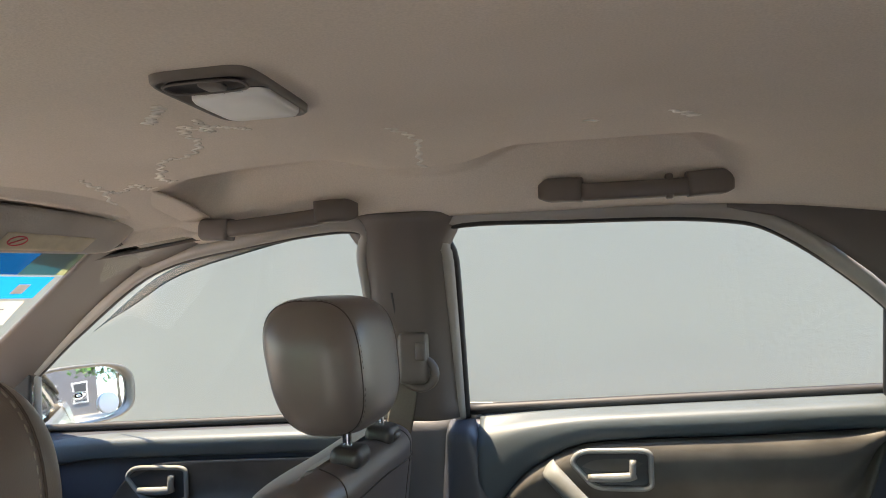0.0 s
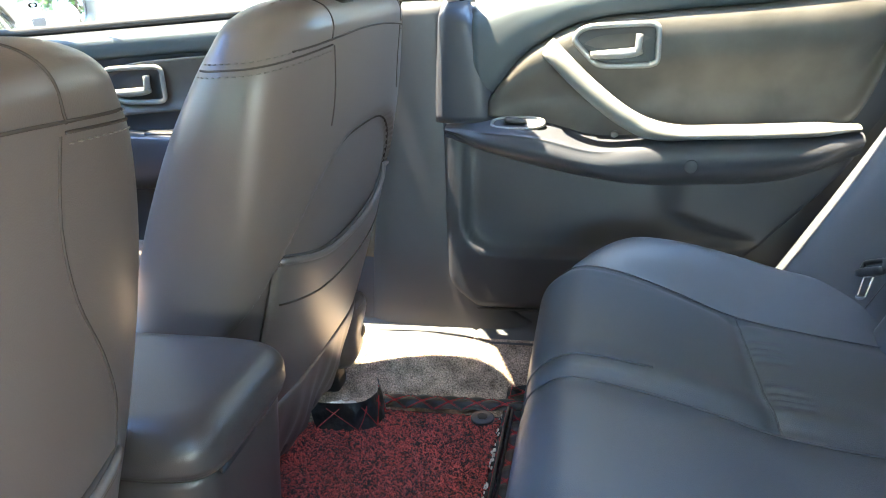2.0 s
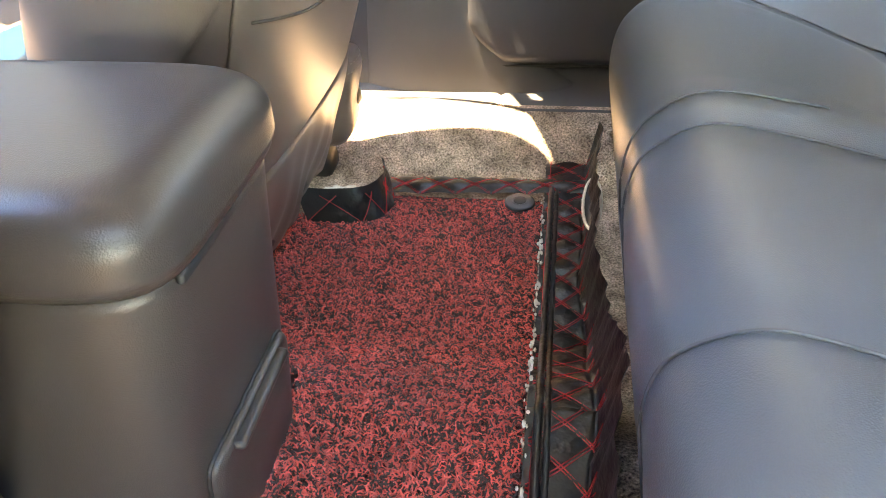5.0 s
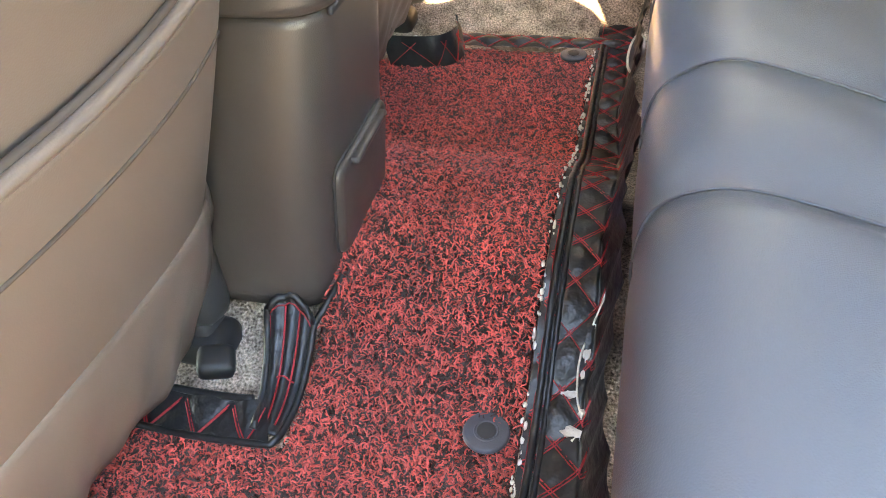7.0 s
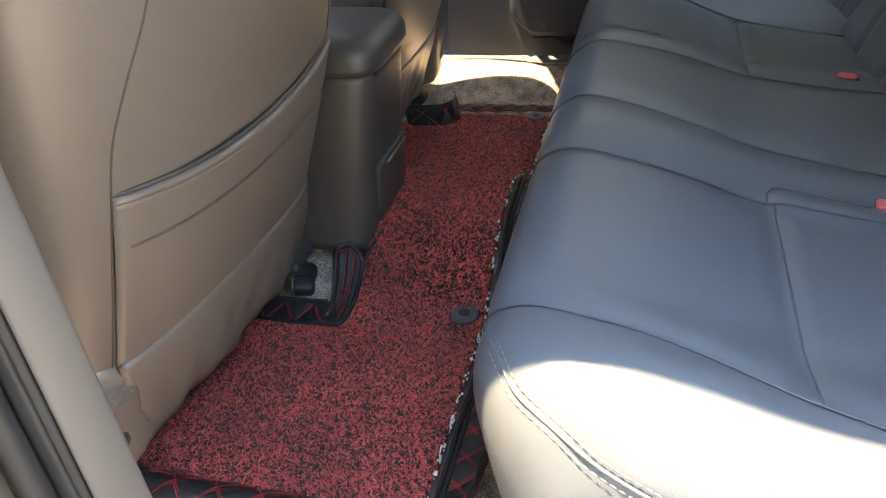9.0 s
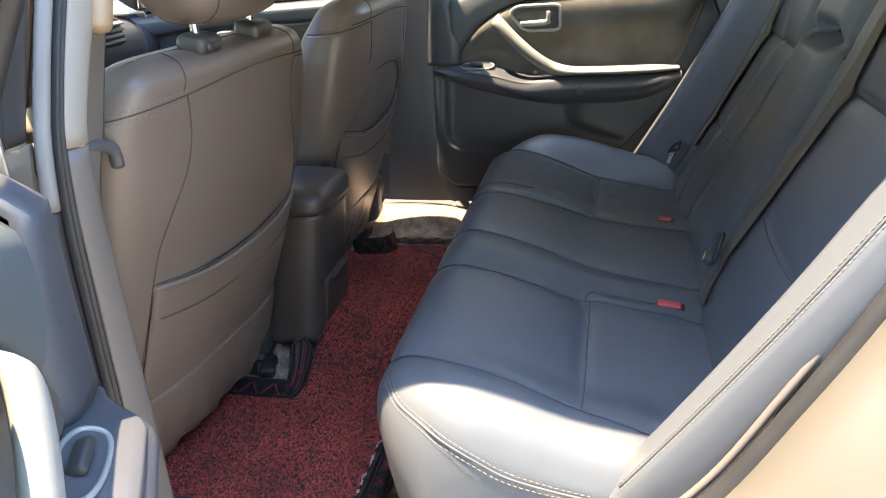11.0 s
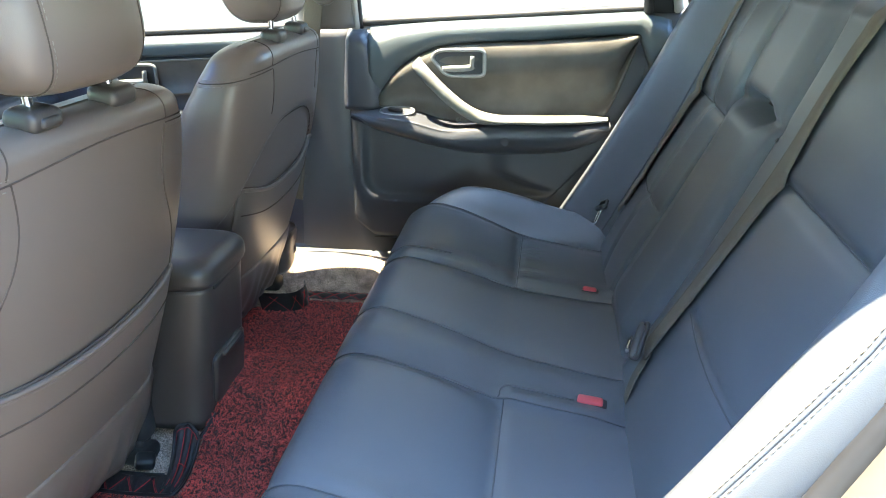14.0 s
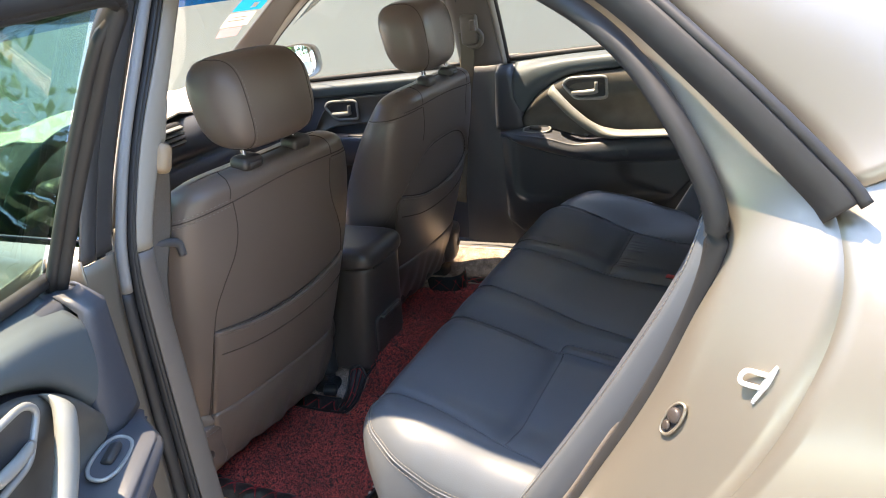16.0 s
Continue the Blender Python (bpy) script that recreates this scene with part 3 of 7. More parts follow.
def liner_marks():
    """Reflected sunlight painted as pale squiggles over the cloth, and scuffs above the rear window."""
    root = thing("sun_squiggles_and_scuffs", "painted squiggles of reflected sunlight on the headliner, with chalky scuffs", "stain")
    rnd = random.Random(21)
    # courses of the reflected sunlight, laid on as thin pale ribbons
    runs = [[(-0.78, 0.350), (-0.756, 0.398), (-0.706, 0.336), (-0.663, 0.254), (-0.644, 0.185)],
            [(-0.660, 0.262), (-0.645, 0.272), (-0.611, 0.252), (-0.625, 0.290), (-0.612, 0.319), (-0.579, 0.294), (-0.572, 0.250), (-0.556, 0.226), (-0.519, 0.175), (-0.489, 0.175), (-0.444, 0.128), (-0.430, 0.080), (-0.414, 0.043)],
            [(-0.414, 0.043), (-0.402, 0.082), (-0.396, 0.052), (-0.388, 0.026)], [(-0.436, 0.020), (-0.410, -0.006), (-0.387, -0.036)], [(-0.39, 0.060), (-0.362, 0.090)],
            [(-0.228, 0.140), (-0.214, 0.202), (-0.232, 0.300), (-0.246, 0.390)], [(0.066, 0.160), (0.092, 0.192), (0.080, 0.172)], [(-0.020, 0.178), (-0.008, 0.184)]]
    for run in runs:
        rough = spline([(a, b, 0) for a, b in run], 5 * len(run))
        knots = []
        for i, p in enumerate(rough):
            t = (rough[min(len(rough) - 1, i + 1)] - rough[max(0, i - 1)]).normalized()
            knots.append(p + Vector((-t.y, t.x, 0)) * (rnd.uniform(0.001, 0.0055) * (-1) ** i))
        fine = spline(knots, 5 * len(knots))
        verts = []
        for i, p in enumerate(fine):
            t = (fine[min(len(fine) - 1, i + 1)] - fine[max(0, i - 1)]).normalized()
            side = Vector((-t.y, t.x, 0))
            wide = 0.0016 + 0.0020 * abs(math.sin(i * 0.17 + len(run)))
            for k in (-1, 1):
                q = p + side * (k * wide)
                verts.append(Vector((q.x, q.y, liner_z(q.x, q.y) - 0.0124)))
        faces = [(2 * i, 2 * i + 1, 2 * i + 3, 2 * i + 2) for i in range(len(fine) - 1)]
        ob = mesh_part("mark", verts, faces, MARK, root)
        md = ob.modifiers.new("thickness", "SOLIDIFY")
        md.thickness, md.offset = 0.0003, 0
    # chalky scuffs on the rail under the rear handle
    for x, dz, h in ((-0.104, 0.0, 0.012), (-0.096, 0.0, 0.010), (-0.087, 0.0, 0.011), (-0.036, 0.0, 0.016), (0.058, 0.002, 0.014)):
        part("scuff", box_bm((0.004, 0.0015, h), 0.0006, 1, (x, across(0.515, 1) - 0.001, 1.2385 + dz), (38, rnd.uniform(-20, 20), 0)), MARK, root)


def sun_visor():
    root = thing("sun_visor", "beige cloth sun visor folded up with cream warning label", "sun visor")

    def mid(y, w):
        """Middle surface: w 0 at the windscreen side, 1 at the side against the headliner."""
        a = Vector((-0.828 + 0.1 * ((y + 0.02) / 0.506) ** 2, y - 0.035 * (y - 0.02) / 0.4, 1.186))
        b = Vector((-0.755 + 0.14 * (y - 0.17), y, 1.245 - 0.05 * (y - 0.17)))
        return a.lerp(b, w)

    def fn(u, v):
        a = 2 * math.pi * v
        c, s = math.cos(a), math.sin(a)
        y = 0.02 + 0.400 * u + 0.085 * (0.5 + 0.5 * c) * (1 - u) ** 3
        end = max(0.0, 1 - abs(2 * u - 1) ** 14) ** 0.5
        w = 0.5 + 0.5 * sup(c, 0.6) * (0.55 + 0.45 * end)
        return mid(y, w) + Vector((0.55, 0, -0.8)) * (0.0075 * sup(s, 0.7) * (0.2 + 0.8 * end) + 0.0016 * math.sin(9 * c + 26 * y) * step(0.75, 0.1, u) * end)
    sheet("pad", fn, 60, 28, VISOR, root, loop_v=True, caps=True)

    def on(y0, y1, w0, w1, lift):
        return lambda u, v: mid(y0 + (y1 - y0) * u, w0 + (w1 - w0) * v) + Vector((0.55, 0, -0.8)) * lift
    sheet("label", on(0.215, 0.358, 0.17, 0.56, 0.0092), 8, 6, LABELM, root, "cream warning label", thick=0.0006)
    f = on(0.215, 0.358, 0.17, 0.56, 0.0102)
    ring = [f(0.17 + 0.095 * math.cos(q), 0.55 + 0.27 * math.sin(q)) for q in [i * math.pi / 10 for i in range(20)]]
    tube("symbol", ring, 0.0010, RED, root, raw=True, closed=True, n=6)
    tube("symbol_bar", [f(0.105, 0.36), f(0.235, 0.74)], 0.0010, RED, root, raw=True, n=6)
    for i in range(4):
        w = 0.25 + 0.070 * i
        sheet("text_bar", on(0.266, 0.344 - 0.02 * (i % 2), w, w + 0.016, 0.0098), 4, 2, VISOR, root)
    # hinge arm clipped in at the near end
    arm = tube("hinge_arm", [mid(0.12, 1.0) + Vector((0.012, 0, -0.010)), mid(0.085, 0.62) + Vector((0.012, 0, -0.012)), mid(0.03, 0.30) + Vector((0.010, 0, -0.012))], 0.0065, VISOR, root, "beige hinge arm", n=8, m=10)


def windscreen():
    root = thing("windscreen", "car windscreen with blue shade band and inspection stickers", "windscreen", kind="structure")
    tl, bl = Vector((-0.82, 0, 1.205)), Vector((-1.55, 0, 0.85))

    def at(u, v):
        half = 0.50 + 0.19 * v
        p = tl.lerp(bl, v)
        return Vector((p.x + 0.10 * (2 * u - 1) ** 2, CENTRE + half * (2 * u - 1), p.z + 0.03 * math.sin(math.pi * v) - 0.01 * (2 * u - 1) ** 2))
    g = sheet("glass", at, 20, 16, SCREEN, root)
    g.visible_shadow = False

    def patch(name, u0, u1, v0, v1, mat, lift, label=""):
        sheet(name, lambda u, v: at(u0 + (u1 - u0) * u + 0.17 * (v1 - v0) * v, v0 + (v1 - v0) * v) + Vector((0.0008, 0, -0.0016)) * lift, 8, 8, mat, root, label)
    patch("shade_band", 0.02, 0.875, 0.0, 0.155, BLUEFILM, 1, "blue shade band")
    patch("sticker", 0.825, 0.895, 0.04, 0.15, STICKGREEN, 2, "olive sticker")
    patch("sticker", 0.815, 0.905, 0.160, 0.275, STICKBLUE, 2, "bright blue sticker")
    patch("sticker", 0.835, 0.920, 0.290, 0.42, STICKPAPER, 2, "white paper sticker")
    patch("sticker", 0.865, 0.93, 0.43, 0.51, STICKPINK, 2, "pink sticker")
    patch("sticker_print", 0.868, 0.886, 0.195, 0.245, STICKER, 3)
    for i in range(2):
        patch("sticker_line", 0.855, 0.905, 0.325 + 0.03 * i, 0.331 + 0.03 * i, CHARCOAL, 3)


def floor_pan():
    root = thing("floor", "grey loop carpet on the car floor", "carpet", kind="structure")

    def fn(u, v):
        x = -1.15 + 1.40 * u
        y = across(0.0, 1) + (2 * v - 1) * 0.665
        q = abs(y - CENTRE)
        tunnel = 0.070 * (1 - step(0.04, 0.19, q))
        rise = 0.075 * step(0.555, 0.645, q)
        return Vector((x, y, 0.222 + tunnel + rise))
    sheet("carpet", fn, 40, 80, CARPET, root, thick=0.006)
    part("underbody", box_bm((4.2, 1.66, 0.02), 0, 1, (-0.3, CENTRE, 0.17)), CHARCOAL, root, smooth=False)


headliner()
far_pillars()
grab_handle(-0.630, -0.372, 1.218, 1.237, "warm grey grab handle above the front passenger window")
grab_handle(-0.092, 0.164, 1.248, 1.247, "warm grey grab handle above the rear passenger window")
dome_lamp()
liner_marks()
sun_visor()
windscreen()
floor_pan()


# ---- doors ----
def belt_z(x):
    return 0.886 + 0.052 * (x + 0.27)


REAR_LINE = [(-0.20, 0.740), (-0.165, 0.785), (-0.13, 0.813), (-0.06, 0.846), (0.05, 0.857), (0.194, 0.864), (0.39, 0.877)]


def round_poly(pts, r, n):
    """Corners of a polygon rounded by r, n points to a corner."""
    out = []
    k = len(pts)
    for i in range(k):
        a, b, c = Vector(pts[i - 1]), Vector(pts[i]), Vector(pts[(i + 1) % k])
        p, q = b + (a - b).normalized() * min(r, (a - b).length * 0.45), b + (c - b).normalized() * min(r, (c - b).length * 0.45)
        for j in range(n):
            w = j / (n - 1)
            out.append(p * (1 - w) ** 2 + b * 2 * w * (1 - w) + q * w * w)
    return out


def door_handle(root, cx, y, cz, sd, w=0.128, h=0.062, mat=SATIN):
    """Bezel ring, dark cup and pivoting lever of an inside release."""
    shape = round_poly([(-0.50, 0.18), (-0.36, 0.46), (0.50, 0.50), (0.50, -0.50), (-0.20, -0.50)], 0.16, 6)
    ring = [Vector((cx + w * p[0], y - sd * 0.004, cz + h * p[1])) for p in shape]
    b = tube("handle_bezel", ring, 0.0045, mat, root, raw=True, closed=True, n=8, up=(0, 1, 0), flat=(1, 0.9))
    m = len(shape)
    cup = [(cx + w * p[0] * k, y + sd * d, cz + h * p[1] * k) for k, d in ((0.98, 0.0), (0.93, 0.0015), (0.82, 0.0030), (0.4, 0.0035), (0.02, 0.0035)) for p in shape]
    f = [(i * m + j, i * m + (j + 1) % m, (i + 1) * m + (j + 1) % m, (i + 1) * m + j) for i in range(4) for j in range(m)]
    mesh_part("handle_cup", [(p[0], p[1] - sd * 0.004, p[2]) for p in cup], f, CHARCOAL, root)
    lever = [(cx - 0.036, y - sd * 0.006, cz - 0.014), (cx - 0.005, y - sd * 0.010, cz - 0.013), (cx + 0.026, y - sd * 0.010, cz - 0.011), (cx + 0.040, y - sd * 0.008, cz - 0.008)]
    lv = tube("door_handle", lever, lambda q: 0.0085 - 0.002 * abs(2 * q - 1) ** 2, mat, root, n=10, m=14, flat=(0.7, 0.9))
    tube("handle_post", [(cx + 0.034, y - sd * 0.009, cz - 0.012), (cx + 0.036, y - sd * 0.009, cz + 0.016)], 0.0075, mat, lv, n=8, m=5, flat=(1.0, 0.7))
    part("lock_knob", box_bm((0.010, 0.004, 0.012), 0.0015, 2, (cx + 0.019, y + sd * 0.0075, cz + 0.013)), REDTHREAD, root, "red lock flag")


def rear_door(sd, hinge, angle, label):
    """Rear passenger door; sd +1 far, -1 near. Built shut, then swung about its hinge."""
    root = thing("car_door", label, "car door", hinge, group="car doors")
    hv = Vector(hinge)
    glassmat = GLASS if sd > 0 else GLASS_GREEN

    def W(x, y, z):
        return Vector((x, across(y, sd), z)) - hv

    def front_x(z):
        return -0.306 + 0.070 * step(0.42, 0.325, z) ** 1.6 + 0.012 * step(0.70, 0.90, z)

    def rear_x(z):
        return curve1([(0.33, 0.10), (0.45, 0.20), (0.60, 0.34), (0.75, 0.44), (0.93, 0.47)], z)

    def skin(u, v):
        # the whole moulded panel from its foot to the ledge under the glass
        z = 0.338 + (belt_z(0) - 0.004 - 0.338) * v
        x = front_x(z) + (rear_x(z) - front_x(z)) * u
        z += (belt_z(x) - belt_z(0)) * v
        y = 0.678 + 0.008 * v
        edge = min((x - front_x(z)) / 0.02, (z - 0.338) / 0.02, 1.0)
        y += 0.022 * (1 - max(0.0, edge)) ** 2
        # pressed map-pocket field
        d = math.hypot(max(0, -0.205 - x), max(0, 0.51 + 0.10 * max(0, x + 0.05) - z)) - 0.055
        y += 0.013 * step(0.007, -0.007, d) - 0.004 * math.exp(-(d / 0.010) ** 2)
        # swell behind the armrest that ends in a slanting crease
        c = 0.527 - 0.355 * (x - 0.099)
        y -= 0.017 * step(0.055, 0.115, x) * step(c - 0.014, c + 0.014, z) * step(0.66, 0.60, z)
        # ledge roll
        y -= 0.010 * step(0.80, 0.865, z) * step(belt_z(x) + 0.0, belt_z(x) - 0.03, z)
        y += 0.035 * step(belt_z(x) - 0.022, belt_z(x), z) ** 2
        return W(x, y, z)
    sheet("lower_panel", skin, 70, 90, NAVY, root, "dark blue-grey moulded lower panel", thick=0.004)

    def upper(u, v):
        x = -0.235 + (0.475 + 0.235) * u
        lo = curve1([(-0.235, 0.700)] + REAR_LINE[0:] + [(0.43, 0.865), (0.475, 0.80)], x)
        if x > 0.405:
            lo = 0.877 - 2.4 * (x - 0.405)
        hi = belt_z(x)
        z = lo + (hi - lo) * v
        y = 0.672 - 0.010 * math.sin(math.pi * min(1, v * 1.1)) + 0.045 * step(0.72, 1.0, v) ** 1.6
        y += 0.012 * step(0.10, 0.0, v)
        return W(x, y, z)
    sheet("upper_trim", upper, 60, 14, NAVY_UP, root, "blue-grey upper trim ledge", thick=0.004)

    def corner(u, v):
        z = 0.690 + (0.880 - 0.690) * v
        x0, x1 = front_x(z) + 0.004, -0.243 + 0.042 * math.sin(math.pi * (1 - v) * 0.55)
        x = x0 + (x1 - x0) * u
        return W(x, 0.657 + 0.016 * (2 * u - 1) ** 4 + 0.03 * step(0.88, 1.0, v), z)
    sheet("corner_trim", corner, 14, 16, NAVY, root, "dark corner trim", thick=0.004)

    def ins(u, v):
        x = -0.215 + (0.405 + 0.215) * u
        hi = curve1([(-0.215, 0.722)] + REAR_LINE, x) - 0.004
        lo = curve1([(-0.215, 0.705), (-0.12, 0.675), (0.0, 0.655), (0.30, 0.672), (0.345, 0.70), (0.405, 0.868)], x)
        z = lo + (hi - lo) * v
        e = min(v / 0.06, (1 - v) / 0.10, u / 0.03, (1 - u) / 0.02, 1.0)
        bow = 0.024 * math.sin(math.pi * min(1.0, v / 0.66)) - 0.005 * math.sin(math.pi * max(0.0, (v - 0.66) / 0.34)) ** 0.8
        bow *= step(0.0, 0.18, u)
        return W(x, 0.669 - 0.007 * max(0, e) ** 0.5 + bow, z)
    sheet("insert", ins, 60, 24, INSERT, root, "soiled grey-beige insert", thick=0.004)

    top_k = [(-0.285, 0.688), (-0.20, 0.695), (-0.12, 0.690), (-0.05, 0.672), (0.02, 0.668), (0.10, 0.672), (0.352, 0.676)]
    low_k = [(-0.285, 0.668), (-0.19, 0.636), (-0.09, 0.610), (0.01, 0.592), (0.09, 0.590), (0.25, 0.600), (0.352, 0.640)]

    def arm(u, v):
        x = -0.285 + (0.352 + 0.285) * u
        zt, zb = curve1(top_k, x), curve1(low_k, x)
        pod = step(0.50, 0.38, u)
        out = 0.612 - 0.018 * math.sin(math.pi * min(1.0, u / 0.62)) + 0.045 * step(0.12, 0.0, u) + 0.025 * step(0.90, 1.0, u)
        h = zt - zb
        prof = [(0.690, zb), (0.655, zb), (out + 0.012, zb + 0.25 * h), (out, zb + (0.55 - 0.05 * pod) * h), (out + 0.006, zb + (0.86 - 0.13 * pod) * h), (out + 0.028 - 0.012 * pod, zt - 0.001 - 0.14 * pod * h), (0.690, zt + 0.003)]
        q = spline([(p[0], p[1], 0) for p in prof], 25)[round(v * 24)]
        return W(x, q.x, q.y)
    sheet("armrest", arm, 50, 24, NAVY, root, "dark armrest body")

    pull = [(-0.118, 0.664, 0.812), (-0.104, 0.640, 0.800), (-0.050, 0.626, 0.748), (0.008, 0.622, 0.703), (0.060, 0.628, 0.682), (0.15, 0.636, 0.679), (0.25, 0.642, 0.680), (0.345, 0.652, 0.682)]

    def pr(w):
        return 0.0155 + 0.010 * step(0.45, 0.62, w) - 0.012 * step(0.9, 1.0, w)
    path = spline([W(*p) for p in pull], 44)
    v, f = [], []
    for i, p in enumerate(path):
        w = i / 43
        k = step(0.45, 0.65, w)
        a = path[min(43, i + 1)] - path[max(0, i - 1)]
        up = Vector((-a.z, 0, a.x)).normalized()
        for j in range(12):
            c, s = math.cos(j * math.pi / 6), math.sin(j * math.pi / 6)
            r = pr(w) * (1 - 0.5 * (w < 0.02))
            v.append(p + Vector((0, sd, 0)) * (c * r * (0.75 + 0.45 * k)) + up * (s * r * (1.0 - 0.62 * k)))
    f = [(i * 12 + j, (i + 1) * 12 + j, (i + 1) * 12 + (j + 1) % 12, i * 12 + (j + 1) % 12) for i in range(43) for j in range(12)]
    f += [tuple(range(12)), tuple(43 * 12 + j for j in range(12))]
    mesh_part("pull_handle", v, f, ARM, root, "light grey pull handle and armrest pad")

    cxh = -0.014 - hv.x
    door_handle(root, cxh, across(0.654, sd) - hv.y, 0.810 - hv.z, sd)
    oval = [W(-0.162 + 0.042 * sup(math.cos(a), 0.8), 0.645 + 0.0170 * sup(math.sin(a), 0.8), 0.6925 + 0.0060 * sup(math.sin(a), 0.8)) for a in [i * math.pi / 16 for i in range(32)]]
    sw = mesh_part("window_switch_plate", oval, [tuple(range(32))], NAVY, root, "dark switch plate", smooth=False)
    tube("switch_bezel", oval, 0.0026, SATIN, sw, "silver switch bezel", raw=True, closed=True, n=8)
    part("window_switch", box_bm((0.036, 0.016, 0.010), 0.004, 3, W(-0.166, 0.645, 0.6955), (-sd * 19, 6, 0)), CHARCOAL, sw)
    part("screw_cap", disc_bm(0.0105, 0.004, W(0.105, 0.6115, 0.631), (0, 1, 0), 20, 0.001), NAVY, root)
    part("pull_screw_cap", disc_bm(0.006, 0.004, W(-0.010, 0.628, 0.678), (0, 1, 0.4), 14, 0.001), ARM, root)

    # glazing and its frame
    bottom = [(0.455, 0.728, belt_z(0.455)), (0.10, 0.728, belt_z(0.10)), (-0.265, 0.728, belt_z(-0.265))]

    def pane(u, v):
        x = -0.262 + (0.47 + 0.262) * u
        zt = curve1([(p[0], p[2]) for p in REAR_TOP], max(-0.245, x))
        yt = curve1([(p[0], p[1]) for p in REAR_TOP], max(-0.245, x))
        zb = belt_z(x) - 0.01
        z = zb + (zt - zb) * v
        return W(x + 0.018 * v * (1 - u), 0.735 + (yt + 0.02 - 0.735) * v, z)
    g = sheet("window_glass", pane, 24, 12, glassmat, root, "clear side glass" if sd > 0 else "greenish side glass")
    g.visible_shadow = False
    fpath = [W(-0.272, 0.715, 0.875), W(-0.262, 0.64, 1.02), W(-0.252, 0.56, 1.16)] + [W(p[0], p[1], p[2]) for p in REAR_TOP[0:]] + [W(0.49, 0.70, 0.93)]
    # the far frame's paleness is wall light painted into its colour
    tube("window_frame", fpath, 0.014, FRAME_LIT if sd > 0 else RUBBER, root, "window frame painted pale for wall light" if sd > 0 else "black window frame", m=60, n=8, flat=(0.8, 1.1))
    tube("window_seal", [p + Vector((0.010 * (i < 3), sd * 0.004, -0.012 * (i >= 3))) for i, p in enumerate(fpath)], 0.0075, RUBBER, root, "black rubber run channel", m=60, n=8)
    tube("frame_outer", [W(p[0], p[1] + 0.028, p[2] + 0.013) for p in REAR_TOP], 0.016, PAINT, root, "champagne outer window frame", m=40, n=8, flat=(1.3, 0.7))
    tube("belt_seal", [W(p[0], 0.718, p[2] + 0.007) for p in bottom], 0.010, RUBBER, root, "black rubber belt seal", m=20, n=8)
    tube("divider_bar", [W(0.425, 0.715, 0.91), W(0.405, 0.625, 1.07)], 0.011, RUBBER, root, "black divider bar", m=8, n=8)

    def corner_plate(u, v):
        return W(0.418, 0.722, 0.895).lerp(W(0.402, 0.634, 1.075), u).lerp(W(0.50, 0.722, 0.90).lerp(W(0.425, 0.652, 1.06), u), v)
    sheet("corner_plate", corner_plate, 10, 6, RUBBER, root, "black window corner plate", thick=0.004)

    def outer(u, v):
        z = 0.25 + (belt_z(0) - 0.25) * v
        x = -0.33 + (rear_x(max(0.33, z)) + 0.08 + 0.33) * u
        return W(x, 0.86 - 0.10 * v ** 4, z)
    sheet("outer_skin", outer, 16, 16, PAINT, root, "champagne outer skin", thick=0.003)

    def foot(u, v):
        x = -0.31 + 0.46 * u
        return W(x, 0.682 + 0.175 * v, 0.345 + 0.02 * v)
    sheet("bottom_edge", foot, 10, 4, RUBBER, root, "black lower edge", thick=0.003)

    def edge(u, v):
        z = 0.25 + (belt_z(0) - 0.25) * u
        return W(-0.33 + 0.03 * v, 0.855 - 0.10 * u ** 4 + (0.69 - 0.855 + 0.10 * u ** 4) * v, z)
    sheet("hinge_edge", edge, 20, 8, PAINT, root, "painted hinge edge", thick=0.003)
    root.rotation_euler = (0, 0, radians(angle))
    return root


